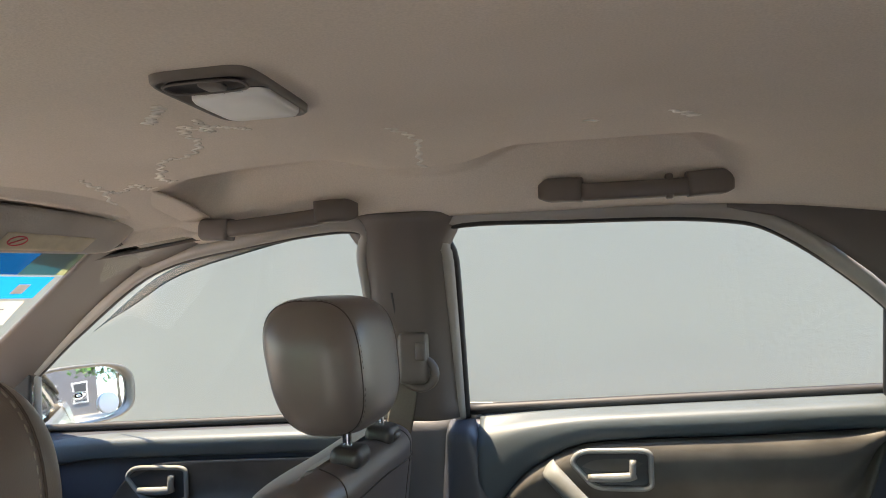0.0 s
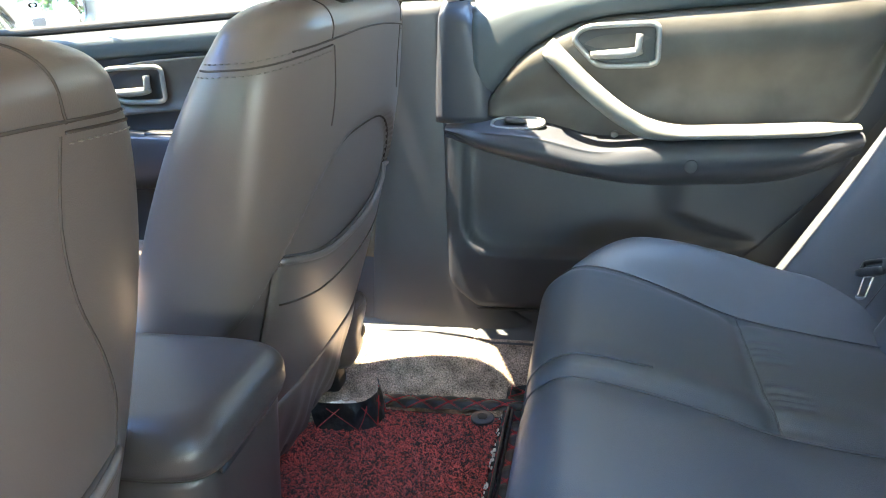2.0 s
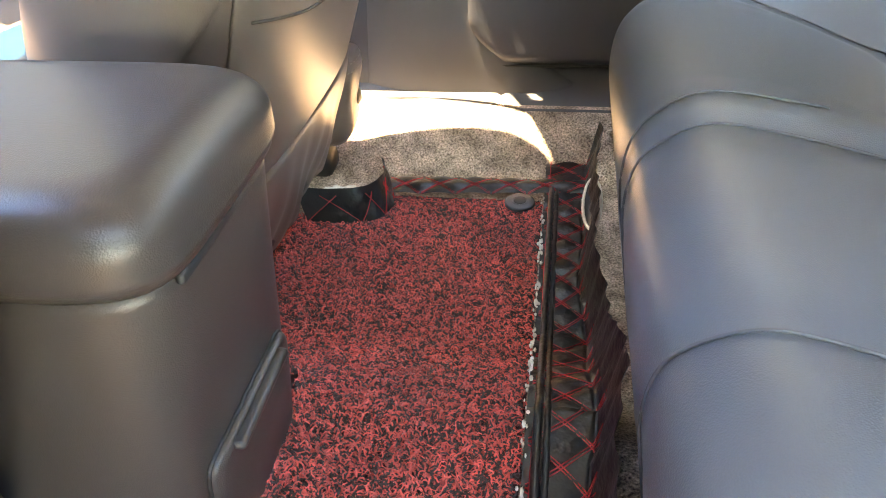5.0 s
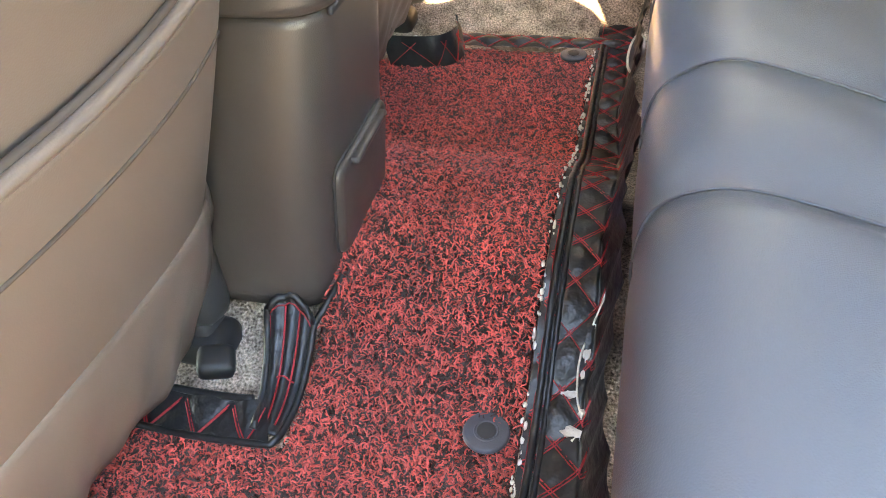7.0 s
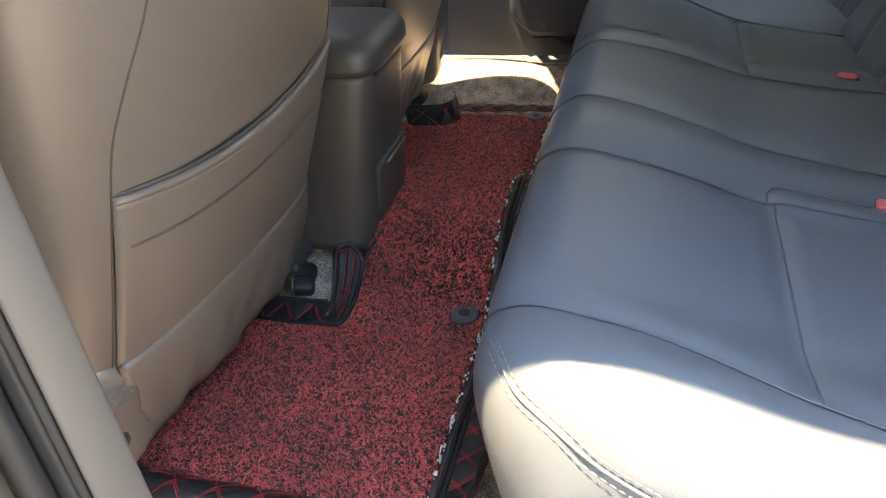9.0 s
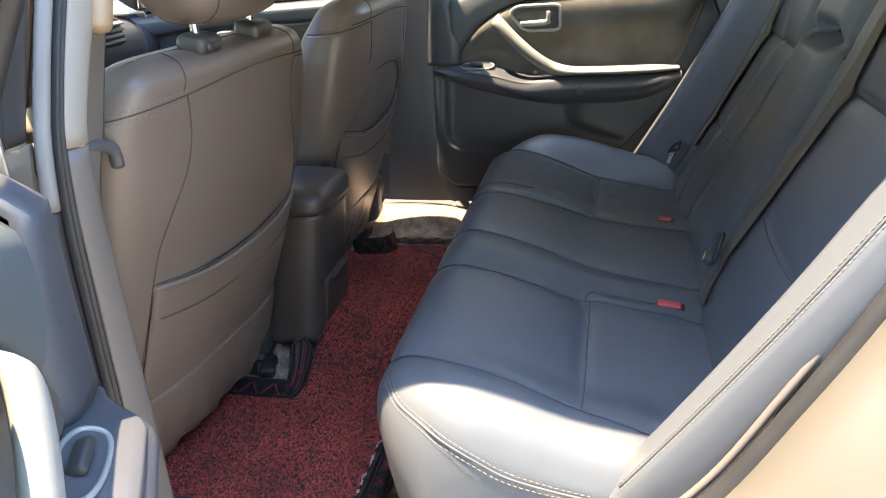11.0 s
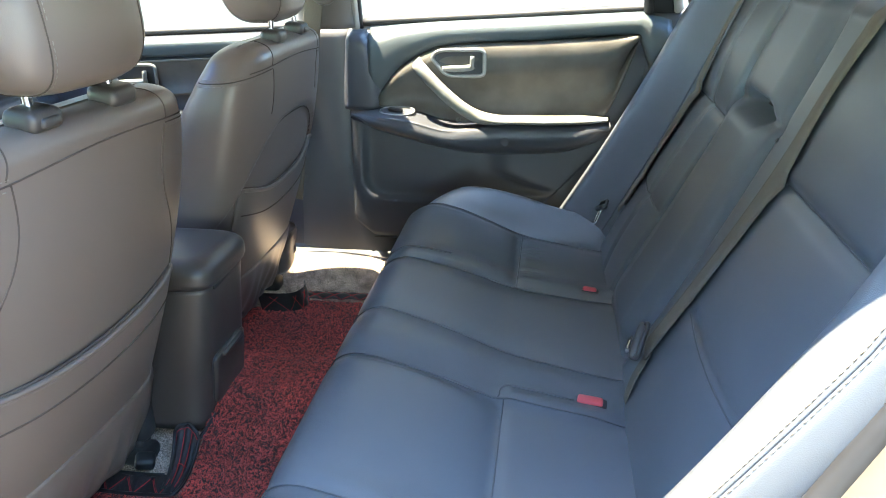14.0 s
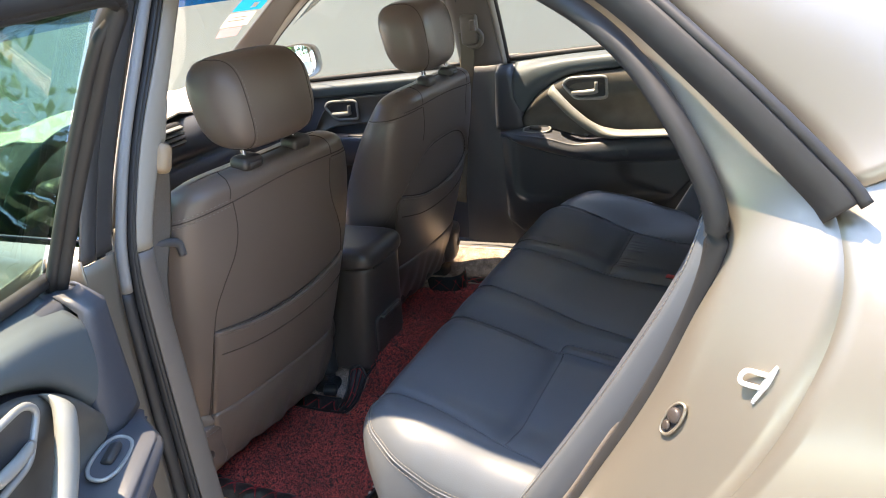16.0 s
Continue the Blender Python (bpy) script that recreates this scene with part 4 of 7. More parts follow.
def front_door_far():
    root = thing("car_door", "closed front passenger door, blue-grey with pale band", "car door", group="car doors")
    sd = 1
    bz = lambda x: 0.878 + 0.045 * (x + 0.45)

    def W(x, y, z):
        return Vector((x, across(y, sd), z))

    def skin(u, v):
        x = -1.30 + 0.88 * u
        zt = bz(x) - 0.004
        z = 0.30 + (zt - 0.30) * v
        y = 0.692 + 0.035 * step(zt - 0.02, zt, z) ** 2 - 0.012 * step(0.78, 0.84, z)
        return W(x, y, z)
    sheet("lower_panel", skin, 50, 50, NAVY, root, "dark blue-grey moulded panel", thick=0.004)

    def upper(u, v):
        x = -1.30 + 0.88 * u
        hi = bz(x)
        lo = hi - 0.055 - 0.03 * step(-0.95, -1.3, x)
        z = lo + (hi - lo) * v
        return W(x, 0.680 - 0.008 * math.sin(math.pi * v) + 0.05 * step(0.6, 1.0, v) ** 1.6 + 0.01 * step(0.1, 0, v), z)
    sheet("upper_trim", upper, 50, 12, NAVY_UP, root, "blue-grey upper trim ledge", thick=0.004)

    def band(u, v):
        x = -0.98 + 0.56 * u
        hi = bz(x) - 0.060
        lo = curve1([(-0.98, hi - 0.13), (-0.9, 0.70), (-0.8, 0.71), (-0.42, 0.735)], x)
        hi = curve1([(-0.98, hi - 0.10), (-0.93, 0.760), (-0.88, bz(-0.88) - 0.068), (-0.80, bz(-0.8) - 0.060), (-0.42, bz(-0.42) - 0.060)], x)
        z = lo + (hi - lo) * v
        return W(x, 0.676 + 0.010 * math.sin(math.pi * v), z)
    sheet("insert", band, 40, 16, INSERT, root, "soiled grey-beige insert band", thick=0.004)
    door_handle(root, -0.858, across(0.676, sd), 0.760, sd, mat=ARM)

    def arm(u, v):
        x = -1.10 + 0.52 * u
        zt, zb = 0.665 + 0.01 * math.sin(math.pi * u), 0.57
        prof = [(0.70, zb), (0.66, zb), (0.625, 0.61), (0.62, zt - 0.006), (0.635, zt), (0.70, zt)]
        q = spline([(p[0], p[1], 0) for p in prof], 17)[round(v * 16)]
        return W(x, q.x, q.y)
    sheet("armrest", arm, 20, 16, NAVY, root, "dark armrest with switches")
    part("window_switch", box_bm((0.06, 0.03, 0.008), 0.003, 2, W(-0.80, 0.655, 0.676)), CHARCOAL, root)

    def pane(u, v):
        x = -1.17 + 0.775 * u
        zt = curve1([(p[0], p[2]) for p in SIDE_TOP], x)
        yt = curve1([(p[0], p[1]) for p in SIDE_TOP], x)
        zb = bz(x) - 0.012
        return W(x, 0.738 + (yt + 0.018 - 0.738) * v, zb + (max(zt, zb + 0.002) - zb) * v)
    g = sheet("window_glass", pane, 24, 12, GLASS, root, "clear side glass")
    g.visible_shadow = False
    fpath = [W(-0.398, 0.715, 0.870), W(-0.398, 0.64, 1.02), W(-0.394, 0.56, 1.16)] + [W(*p) for p in SIDE_TOP[::-1]]
    tube("window_divider", [W(-1.142, 0.702, 0.970), W(-1.166, 0.732, 0.846)], 0.007, FRAME_LIT, root, "upright at the mirror corner, painted pale for wall light", m=6, n=8)
    tube("window_frame", fpath, 0.013, FRAME_LIT, root, "window frame painted pale for wall light", m=60, n=8, flat=(0.8, 1.1))
    tube("window_seal", [p + Vector((-0.006 * (i < 3), 0.006, -0.010 * (i >= 3))) for i, p in enumerate(fpath)], 0.007, RUBBER, root, "black rubber run channel", m=60, n=8)
    tube("belt_seal", [W(-0.40, 0.720, bz(-0.40) + 0.004), W(-0.8, 0.720, bz(-0.8) + 0.004), W(-1.20, 0.720, bz(-1.20) + 0.004)], 0.008, RUBBER, root, "black rubber belt seal", m=16, n=8)

    def sail(u, v):
        a, b, c = W(-1.168, 0.718, bz(-1.16) - 0.01), W(-1.36, 0.740, bz(-1.30) - 0.01), W(-1.146, 0.690, 0.972)
        return a.lerp(b, u).lerp(c, v)
    sheet("mirror_corner", sail, 8, 8, RUBBER, root, "black mirror corner plate", thick=0.006)

    def visor(u, v):
        top = spline([W(p[0], p[1] + 0.036, p[2] + 0.004) for p in SIDE_TOP[1:]], 25)[round(u * 24)]
        d = 0.030 * (1 - 0.7 * step(0.35, 1.0, u))
        w = d * (0.45 + (0.02 + 0.53 * step(0.0, 0.25, u)) * v)
        return top + Vector((0.4 * w * step(0.7, 0, u), 0.35 * w, -w))
    sheet("rain_visor", visor, 24, 4, RAINVISOR, root, "smoked rain visor", thick=0.002)
    return root


def wing_mirror():
    c = Vector((-1.168, across(0.850, 1), 0.897))
    root = thing("wing_mirror", "pale silver door mirror with round blind-spot mirror", "wing mirror", c)

    def oval(r, dx):
        pts = []
        for i in range(40):
            a = 2 * math.pi * i / 40
            e = lambda q: math.copysign(abs(q) ** 0.62, q)
            pts.append(Vector((dx, 0.128 * r * e(math.cos(a)), 0.066 * r * e(math.sin(a)))))
        return pts
    rings = [oval(0.02, -0.075), oval(0.5, -0.070), oval(0.85, -0.045), oval(1.0, -0.005), oval(1.02, 0.012), oval(0.97, 0.018), oval(0.91, 0.012), oval(0.89, 0.002)]
    v = [p for r in rings for p in r]
    f = [(i * 40 + j, i * 40 + (j + 1) % 40, (i + 1) * 40 + (j + 1) % 40, (i + 1) * 40 + j) for i in range(7) for j in range(40)]
    mesh_part("shell", v, f, PAINT, root)
    # slightly convex glass
    bow = lambda p: Vector((0.006 - (p.y ** 2 + p.z ** 2) / (2 * 1.3), p.y, p.z))
    g = [bow(p) for k in range(1, 13) for p in oval(0.895 * k / 12, 0.0)] + [Vector((0.006, 0, 0))]
    f = [(i * 40 + j, i * 40 + (j + 1) % 40, (i + 1) * 40 + (j + 1) % 40, (i + 1) * 40 + j) for i in range(11) for j in range(40)]
    mesh_part("mirror_glass", g, f + [(j, (j + 1) % 40, 480) for j in range(40)], MIRROR, root, "convex mirror glass")
    # plain white stands in for what the small round mirror reflects
    part("blind_spot_mirror", disc_bm(0.024, 0.006, (0.009, 0.066, -0.025), (1, 0, 0), 28, 0.002), LAMP, root, "round blind-spot mirror, its reflection painted white")
    tube("stalk", [(-0.02, -0.10, -0.045), (-0.02, -0.22, -0.06)], 0.022, PAINT, root, n=10, m=6, flat=(1, 0.8))
    root.rotation_euler = (0, radians(-5), radians(-25))


rear_door(1, (0, 0, 0), 0, "closed rear passenger door, dark panel with pale pull handle")
rear_door(-1, (-0.409, -0.807, 0.0), -67.0, "open rear door swung out, grey insert and pull handle")
front_door_far()
wing_mirror()


# ---- front seats ----
RECLINE = {"lean": 0.0, "panel": 0.0}      # of the seat that is being built: how far it leans back, how deep its rear panel is set


def seat_section(z):
    """Centre x, half depth and half width of a front backrest at height z."""
    cx = RECLINE["lean"] * (z - 0.87) + curve1([(0.36, -0.500), (0.43, -0.482), (0.52, -0.458), (0.63, -0.428), (0.73, -0.402), (0.88, -0.366), (0.93, -0.352)], z)
    half = curve1([(0.36, 0.066), (0.45, 0.074), (0.60, 0.080), (0.75, 0.076), (0.86, 0.066), (0.93, 0.060)], z)
    wide = curve1([(0.36, 0.222), (0.45, 0.238), (0.62, 0.250), (0.76, 0.252), (0.84, 0.242), (0.88, 0.222), (0.93, 0.20)], z)
    return cx, half, wide


def panel_arch(y):
    """Height of the arched top edge of the sunken rear panel."""
    return 0.752 - 0.115 * (abs(y) / 0.210) ** 3.2


def sunken(y, z):
    a = panel_arch(y)
    return RECLINE["panel"] * step(a + 0.008, a - 0.006, z)


def seat_back_point(y, z, lift=0.0):
    """A point of the backrest's rear face at lateral offset y."""
    cx, hd, hw = seat_section(z)
    q = min(0.999, abs(y) / hw)
    return Vector((cx + hd * (1 - q ** 3.6) ** (1 / 2.6) + lift - sunken(y, z), y, z))


def front_seat(y0, sd, label):
    """sd -1: driver's side, whose outer edge points to -y."""
    root = thing("front_seat", label, "car seat", (0, y0, 0), group="front seats")
    RECLINE["lean"], RECLINE["panel"] = (0.045, 0.0) if sd < 0 else (0.0, 0.011)
    hx, hz, hs = (-0.344, 1.013, 0.084) if sd < 0 else (-0.368, 1.020, 0.091)
    low = -0.52 * RECLINE["lean"]
    if sd < 0:
        # not quite square to the car
        root.matrix_world = pose(-0.38, y0, 0, 0, 0, -4.5) @ pose(0.38, 0, 0)

    def back(u, v):
        a = 2 * math.pi * v
        if u < 0.86:
            z, k = 0.36 + (0.876 - 0.36) * u / 0.86, 1.0
        else:
            w = (u - 0.86) / 0.14
            z = 0.876 + 0.032 * math.sin(w * math.pi / 2)
            k = max(0.0, math.cos(w * math.pi / 2)) ** 0.75
        cx, hd, hw = seat_section(min(z, 0.90))
        c, s = math.cos(a), math.sin(a)
        x = cx + (hd if c > 0 else hd + curve1([(0.36, 0.05), (0.5, 0.075), (0.62, 0.075), (0.75, 0.05), (0.88, 0.005)], z)) * sup(c, 2 / 2.6) * (0.15 + 0.85 * k if k > 0 else 0.15)
        y = (hw - 0.075 * (1 - k)) * sup(s, 2 / 3.6)
        if u >= 0.999:
            x, y = cx + (x - cx) * 0.9, y * 0.97
        # front of the backrest is dished between bolsters
        if c < 0:
            x += 0.018 * (1 - (y / hw) ** 2)
        else:
            x -= sunken(y, z) * step(0.0, 0.35, c)
        return Vector((x, y, z))
    sheet("backrest", back, 120, 96, LEATHER, root, loop_v=True, caps=True)

    # seams and stitching that lie on the rear face
    for w in (sd, -sd):
        seam = []
        for i in range(40):
            z = 0.860 - (0.860 - (0.40 if sd < 0 else 0.775)) * i / 39
            y = w * curve1([(0.40, 0.196), (0.516, 0.195), (0.606, 0.193), (0.67, 0.187), (0.717, 0.168), (0.767, 0.142), (0.815, 0.133), (0.885, 0.142)], z)
            seam.append(seat_back_point(y, z, 0.0))
        tube("seam", seam, 0.0011, SEAM, root, raw=True, n=6)
    if sd > 0:
        arch = [seat_back_point(0.208 * (2 * i / 69 - 1), panel_arch(0.208 * (2 * i / 69 - 1)) - 0.002, 0.001) for i in range(70)]
        tube("panel_seam", arch, 0.0016, SEAM, root, "seam of the arched rear panel", raw=True, n=6)
    top = [seat_back_point(sd * (0.142 - 0.350 * i / 29), 0.861 + 0.010 * math.sin(math.pi * i / 29), 0.0004) for i in range(30)]
    tube("seam", top, 0.0011, SEAM, root, raw=True, n=6)
    for w in (sd, -sd):
        hw = seat_section(0.861)[2]
        a0 = math.asin((0.142 / hw) ** 1.8)

        def shoulder(q, dz, lift):
            # along the rear face from the upright seam and round the backrest's side
            a = a0 + (radians(118) - a0) * q
            z = 0.861 - 0.014 * math.sin(math.pi * 0.5 * q) + dz
            p = back((z - 0.36) * 0.86 / 0.516, (a if w > 0 else -a) / (2 * math.pi) % 1.0)
            return p + Vector((math.cos(a) * 0.6, math.copysign(math.sin(a) ** 2, w), 0)) * lift
        tube("seam", [shoulder(i / 39, 0, 0.0002) for i in range(40)], 0.0011, SEAM, root, raw=True, n=6)
        over = []
        for i in range(16):
            u, y = 0.842 + 0.150 * i / 15, 0.142 + 0.045 * (i / 15) ** 2
            over.append(back(u, math.asin((y / seat_section(0.87)[2]) ** 1.8) * (1 if w > 0 else -1) / (2 * math.pi) % 1.0) + Vector((0.0001, 0, 0.0002)))
        tube("seam", over, 0.0010, SEAM, root, raw=True, n=6)
        for d in (-0.006, 0.006):
            stitches("stitching", [shoulder(i / 39, d, 0.0008) for i in range(40)], THREAD if sd < 0 else THREAD_DARK, root, length=0.005, gap=0.003, r=0.0008)

    # map pocket: a second skin whose mouth sags
    def pocket(u, v):
        y = sd * (0.193 - 0.388 * u) if sd < 0 else 0.210 - 0.420 * u
        zt = curve1([(0, 0.620), (0.25, 0.603), (0.5, 0.597), (0.75, 0.605), (1.0, 0.625)] if sd < 0 else [(0, 0.648), (0.25, 0.618), (0.5, 0.608), (0.75, 0.614), (1.0, 0.640)], u)
        z = 0.405 + (zt - 0.405) * v
        gap = 0.003 + 0.006 * math.sin(math.pi * u) ** 0.8 * v ** 2 + 0.003 * math.sin(math.pi * u) * math.sin(math.pi * v)
        gap *= min(1, u / 0.03, (1 - u) / 0.03) * 0.9 + 0.1
        p = seat_back_point(y, z, gap)
        return p
    sheet("map_pocket", pocket, 48, 30, LEATHER, root, "map pocket panel", thick=0.004)
    mouth = [pocket(i / 39, 1.0) + Vector((0.001, 0, 0.0)) for i in range(40)]
    tube("pocket_hem", mouth, 0.0042, LEATHER, root, raw=True, n=8)
    lower = [pocket(i / 39, 0.775 - 0.01 * math.sin(math.pi * i / 39)) + Vector((0.0048, 0, 0)) for i in range(1, 39)]
    tube("seam", lower, 0.0013, SEAM, root, raw=True, n=6)
    # shade inside the pocket's opening, drawn as a dark line behind the hem
    tube("pocket_mouth", [p + Vector((-0.0035, 0, 0.0045)) for p in mouth], 0.0026, SEAM, root, "dark line for the shade in the pocket mouth", raw=True, n=8)

    # lower skirt under the backrest and the cushion ahead of it
    def skirt(u, v):
        y = (2 * u - 1) * 0.232
        z = 0.288 + 0.142 * v
        y *= 0.80 + 0.04 * v
        top = seat_back_point(y, 0.43, 0.004)
        x = top.x - 0.050 * (1 - v) ** 1.4 + (0.004 * math.sin(17 * u + 5 * v) + 0.003 * math.sin(41 * u - 3 * v)) * (1 - v)
        return Vector((x, y, z))
    sheet("skirt", skirt, 30, 14, LEATHER, root, "loose leather skirt", thick=0.004)

    def cushion(u, v):
        a = 2 * math.pi * v
        x = -0.99 + 0.55 * u
        end = (1 - abs(2 * u - 1) ** 6) ** 0.5
        zc = 0.415 + 0.03 * (1 - u)
        return Vector((x, 0.245 * sup(math.cos(a), 0.5) * (0.8 + 0.2 * end), zc + 0.085 * sup(math.sin(a), 0.6) * max(0.05, end)))
    sheet("cushion", cushion, 30, 36, LEATHER, root, loop_v=True, caps=True)
    for yy in (-0.21, 0.21):
        part("side_cover", box_bm((0.46, 0.045, 0.10), 0.018, 3, (-0.70, yy, 0.325)), CHARCOAL, root, "dark side cover")
        part("seat_rail", box_bm((0.50, 0.034, 0.040), 0.008, 2, (-0.735, yy, 0.258)), CHARCOAL, root, "black seat rail")
        part("rail_foot", box_bm((0.06, 0.05, 0.032), 0.010, 2, (-0.500, yy * 0.97, 0.248)), RUBBER, root, "black rail foot")
    # corner cover at the backrest's outer foot
    part("recliner_cover", box_bm((0.11, 0.030, 0.075), 0.014, 3, (-0.485 + low, sd * 0.214, 0.352), (0, -18, 0)), CONSOLE, root, "dark grey recliner cover")

    def boot(u, v):
        # gathered leather boot over the backrest's outer foot
        a = 2 * math.pi * v
        z = 0.292 + 0.118 * u
        k = 1.0 - 0.10 * abs(2 * u - 1) ** 4 + 0.03 * math.sin(9 * u)
        return Vector((-0.482 + low - 0.02 * (1 - u) + 0.066 * k * sup(math.cos(a), 0.6), sd * 0.198 + 0.042 * k * sup(math.sin(a), 0.6), z))
    sheet("corner_boot", boot, 16, 32, LEATHER, root, loop_v=True, caps=True)
    for u in (0.86, 0.95):
        stitches("stitching", [boot(u, i / 40) + Vector((0.0006, sd * 0.0006, 0)) for i in range(41)], THREAD, root, length=0.0045, gap=0.003, r=0.0007)
    part("under_pad", box_bm((0.035, 0.36, 0.05), 0.012, 2, (-0.472 + low, 0, 0.318), (0, 10, 0)), CHARCOAL, root)

    # headrest with posts and guides
    hr = pose_empty("headrest", (hx, 0, hz))
    hr.parent = root
    tagged(hr, "padded leather headrest")

    def head(u, v):
        lat, lon = math.pi * (u - 0.5), 2 * math.pi * v
        x = 0.070 * sup(math.cos(lat), 0.62) * sup(math.cos(lon), 0.72)
        y = 0.120 * sup(math.cos(lat), 0.42) * sup(math.sin(lon), 0.62)
        z = hs * sup(math.sin(lat), 0.66)
        z *= 0.96 if z < 0 else 1.0
        wide = 1.0 - 0.10 * (z / 0.09) ** 2 + 0.05 * (z > 0) * (z / 0.09)
        return Vector((x * (1.0 + 0.08 * z / 0.09) - 0.012 * z / 0.09, y * wide, z))
    sheet("pad", head, 44, 56, LEATHER, hr, loop_v=True)

    for s in (-1, 1):
        loop = []
        for i in range(64):
            a = 2 * math.pi * i / 64
            c, sn = math.cos(a), math.sin(a)
            lat = radians(67.0) * sn
            # longitude at which the pad's y reaches the seam
            k = 0.080 / (0.120 * max(0.05, abs(math.cos(lat)) ** 0.42))
            k = min(0.999, k)
            sl = k ** (1 / 0.62)
            cl = math.sqrt(max(0, 1 - sl * sl))
            x = 0.070 * abs(math.cos(lat)) ** 0.62 * math.copysign(cl ** 0.72, c)
            y = s * 0.120 * abs(math.cos(lat)) ** 0.42 * k
            z = hs * sup(math.sin(lat), 0.66)
            z *= 0.96 if z < 0 else 1.0
            wide = 1.0 - 0.10 * (z / 0.09) ** 2 + 0.05 * (z > 0) * (z / 0.09)
            loop.append(Vector((x * (1.0 + 0.08 * z / 0.09) - 0.012 * z / 0.09, y * wide, z)) * 1.004)
        tube("seam", loop, 0.0008, SEAM, hr, raw=True, closed=True, n=6)
        stitches("stitching", [p * 1.016 - Vector((0, s * 0.0055, 0)) for p in loop], THREAD if sd < 0 else THREAD_DARK, hr, length=0.0045, gap=0.0025, r=0.0007)
    for yy in (-0.068, 0.068):
        tube("post", [(-0.330 - hx, yy, 0.900 - hz), (-0.334 - hx, yy, -0.04)], 0.0058, CHROME, hr, "chrome post", n=12, m=4)
        if yy * sd > 0:
            part("guide_button", box_bm((0.012, 0.030, 0.012), 0.005, 3, (-0.309, yy, 0.909), (0, 8, 0)), CONSOLE, root)
        part("post_guide", box_bm((0.042, 0.052, 0.026), 0.011, 4, (-0.328, yy, 0.912), (0, 8, 0)), CONSOLE, root, "grey post guide")
    return root


front_seat(-0.380, -1, "taupe leather driver seat with map pocket and headrest")
front_seat(0.338, 1, "dark taupe leather passenger seat with map pocket")


# ---- console between the front seats ----
def console():
    root = thing("centre_console", "dark grey plastic centre console with armrest lid", "console", (0, CENTRE - 0.023, 0))

    def half(w):
        return 0.088 + 0.020 * w ** 1.6

    def rear_x(w):
        return -0.333 - 0.030 * w

    def body(u, v):
        z = 0.292 + (0.552 - 0.292) * u
        w = 1 - u
        a = 2 * math.pi * v
        return Vector((rear_x(w) - 0.30 + 0.30 * sup(math.cos(a), 0.14), half(w) * sup(math.sin(a), 0.34), z - 0.010 * max(0, math.cos(a)) * (u < 0.02)))
    sheet("body", body, 24, 96, CONSOLE, root, loop_v=True, caps=True)

    def lid(u, v):
        a = 2 * math.pi * v
        w = min(1.0, u / 0.96)
        q = max(0.0, (w - 0.30) / 0.70)
        z = 0.5545 + 0.046 * (min(1.0, w / 0.30) * 0.42 + 0.58 * math.sin(q * math.pi / 2))
        k = math.cos(q * math.pi / 2 * 0.98) ** 0.9
        hx, hy = 0.120 + 0.034 * k, 0.056 + 0.036 * k
        if u > 0.97:
            hx, hy, z = hx * 0.6, hy * 0.4, z + 0.0015
        out = 0.0025 * step(0.0, 0.12, w)
        return Vector((-0.482 + (hx + out) * sup(math.cos(a), 0.26), (hy + out) * sup(math.sin(a), 0.34), z))
    sheet("armrest_lid", lid, 30, 96, CONSOLE, root, "padded armrest lid", loop_v=True, caps=True)
    tube("lid_gap", [body(1.0, i / 96) * 1.0 + Vector((0, 0, 0.0012)) for i in range(96)], 0.0014, RUBBER, root, "dark gap under the lid", raw=True, closed=True, n=6)
    part("lid_latch", box_bm((0.005, 0.066, 0.007), 0.002, 2, (rear_x(0) + 0.0002, -0.030, 0.549), (0, 0, 0)), RUBBER, root, "black latch slot")

    def face_x(y, z):
        w = 1 - (z - 0.292) / 0.260
        s = min(0.98, abs(y) / half(w)) ** (1 / 0.34)
        return rear_x(w) - 0.30 + 0.30 * math.sqrt(1 - s * s) ** 0.14

    def tray(u, v):
        a = 2 * math.pi * v
        y = -0.004 + (0.062 - 0.005 * u ** 3) * sup(math.cos(a), 0.22)
        z = 0.367 + (0.049 - 0.005 * u ** 3) * sup(math.sin(a), 0.22)
        return Vector((face_x(y, z) + 0.010 * u ** 0.5 - 0.002, y, z))
    sheet("ashtray", tray, 8, 64, CONSOLE, root, "flush rear ashtray flap", loop_v=True, caps=True)
    tube("ashtray_gap", [tray(0.0, i / 64) + Vector((0.003, 0, 0)) for i in range(64)], 0.0016, RUBBER, root, "dark gap round the ashtray", raw=True, closed=True, n=6, up=(1, 0, 0))
    part("ashtray_lip", box_bm((0.010, 0.084, 0.007), 0.003, 2, (face_x(0, 0.41) + 0.009, -0.004, 0.4105)), CONSOLE, root)


console()


# ---- rear bench ----
CUSH = [(-0.085, 0.250), (-0.094, 0.320), (-0.106, 0.390), (-0.112, 0.450), (-0.100, 0.492), (-0.062, 0.511), (0.0, 0.504), (0.075, 0.486), (0.155, 0.462), (0.25, 0.449), (0.36, 0.440)]
CUSH_CURVE = spline([(a, 0, b) for a, b in CUSH], 73)
# the far end stands higher behind a rounder front roll
CUSH_FAR = [(-0.085, 0.250), (-0.094, 0.320), (-0.104, 0.390), (-0.101, 0.440), (-0.080, 0.482), (-0.042, 0.519), (0.010, 0.538), (0.075, 0.536), (0.155, 0.518), (0.25, 0.490), (0.36, 0.470)]
FAR_CURVE = spline([(a, 0, b) for a, b in CUSH_FAR], 73)
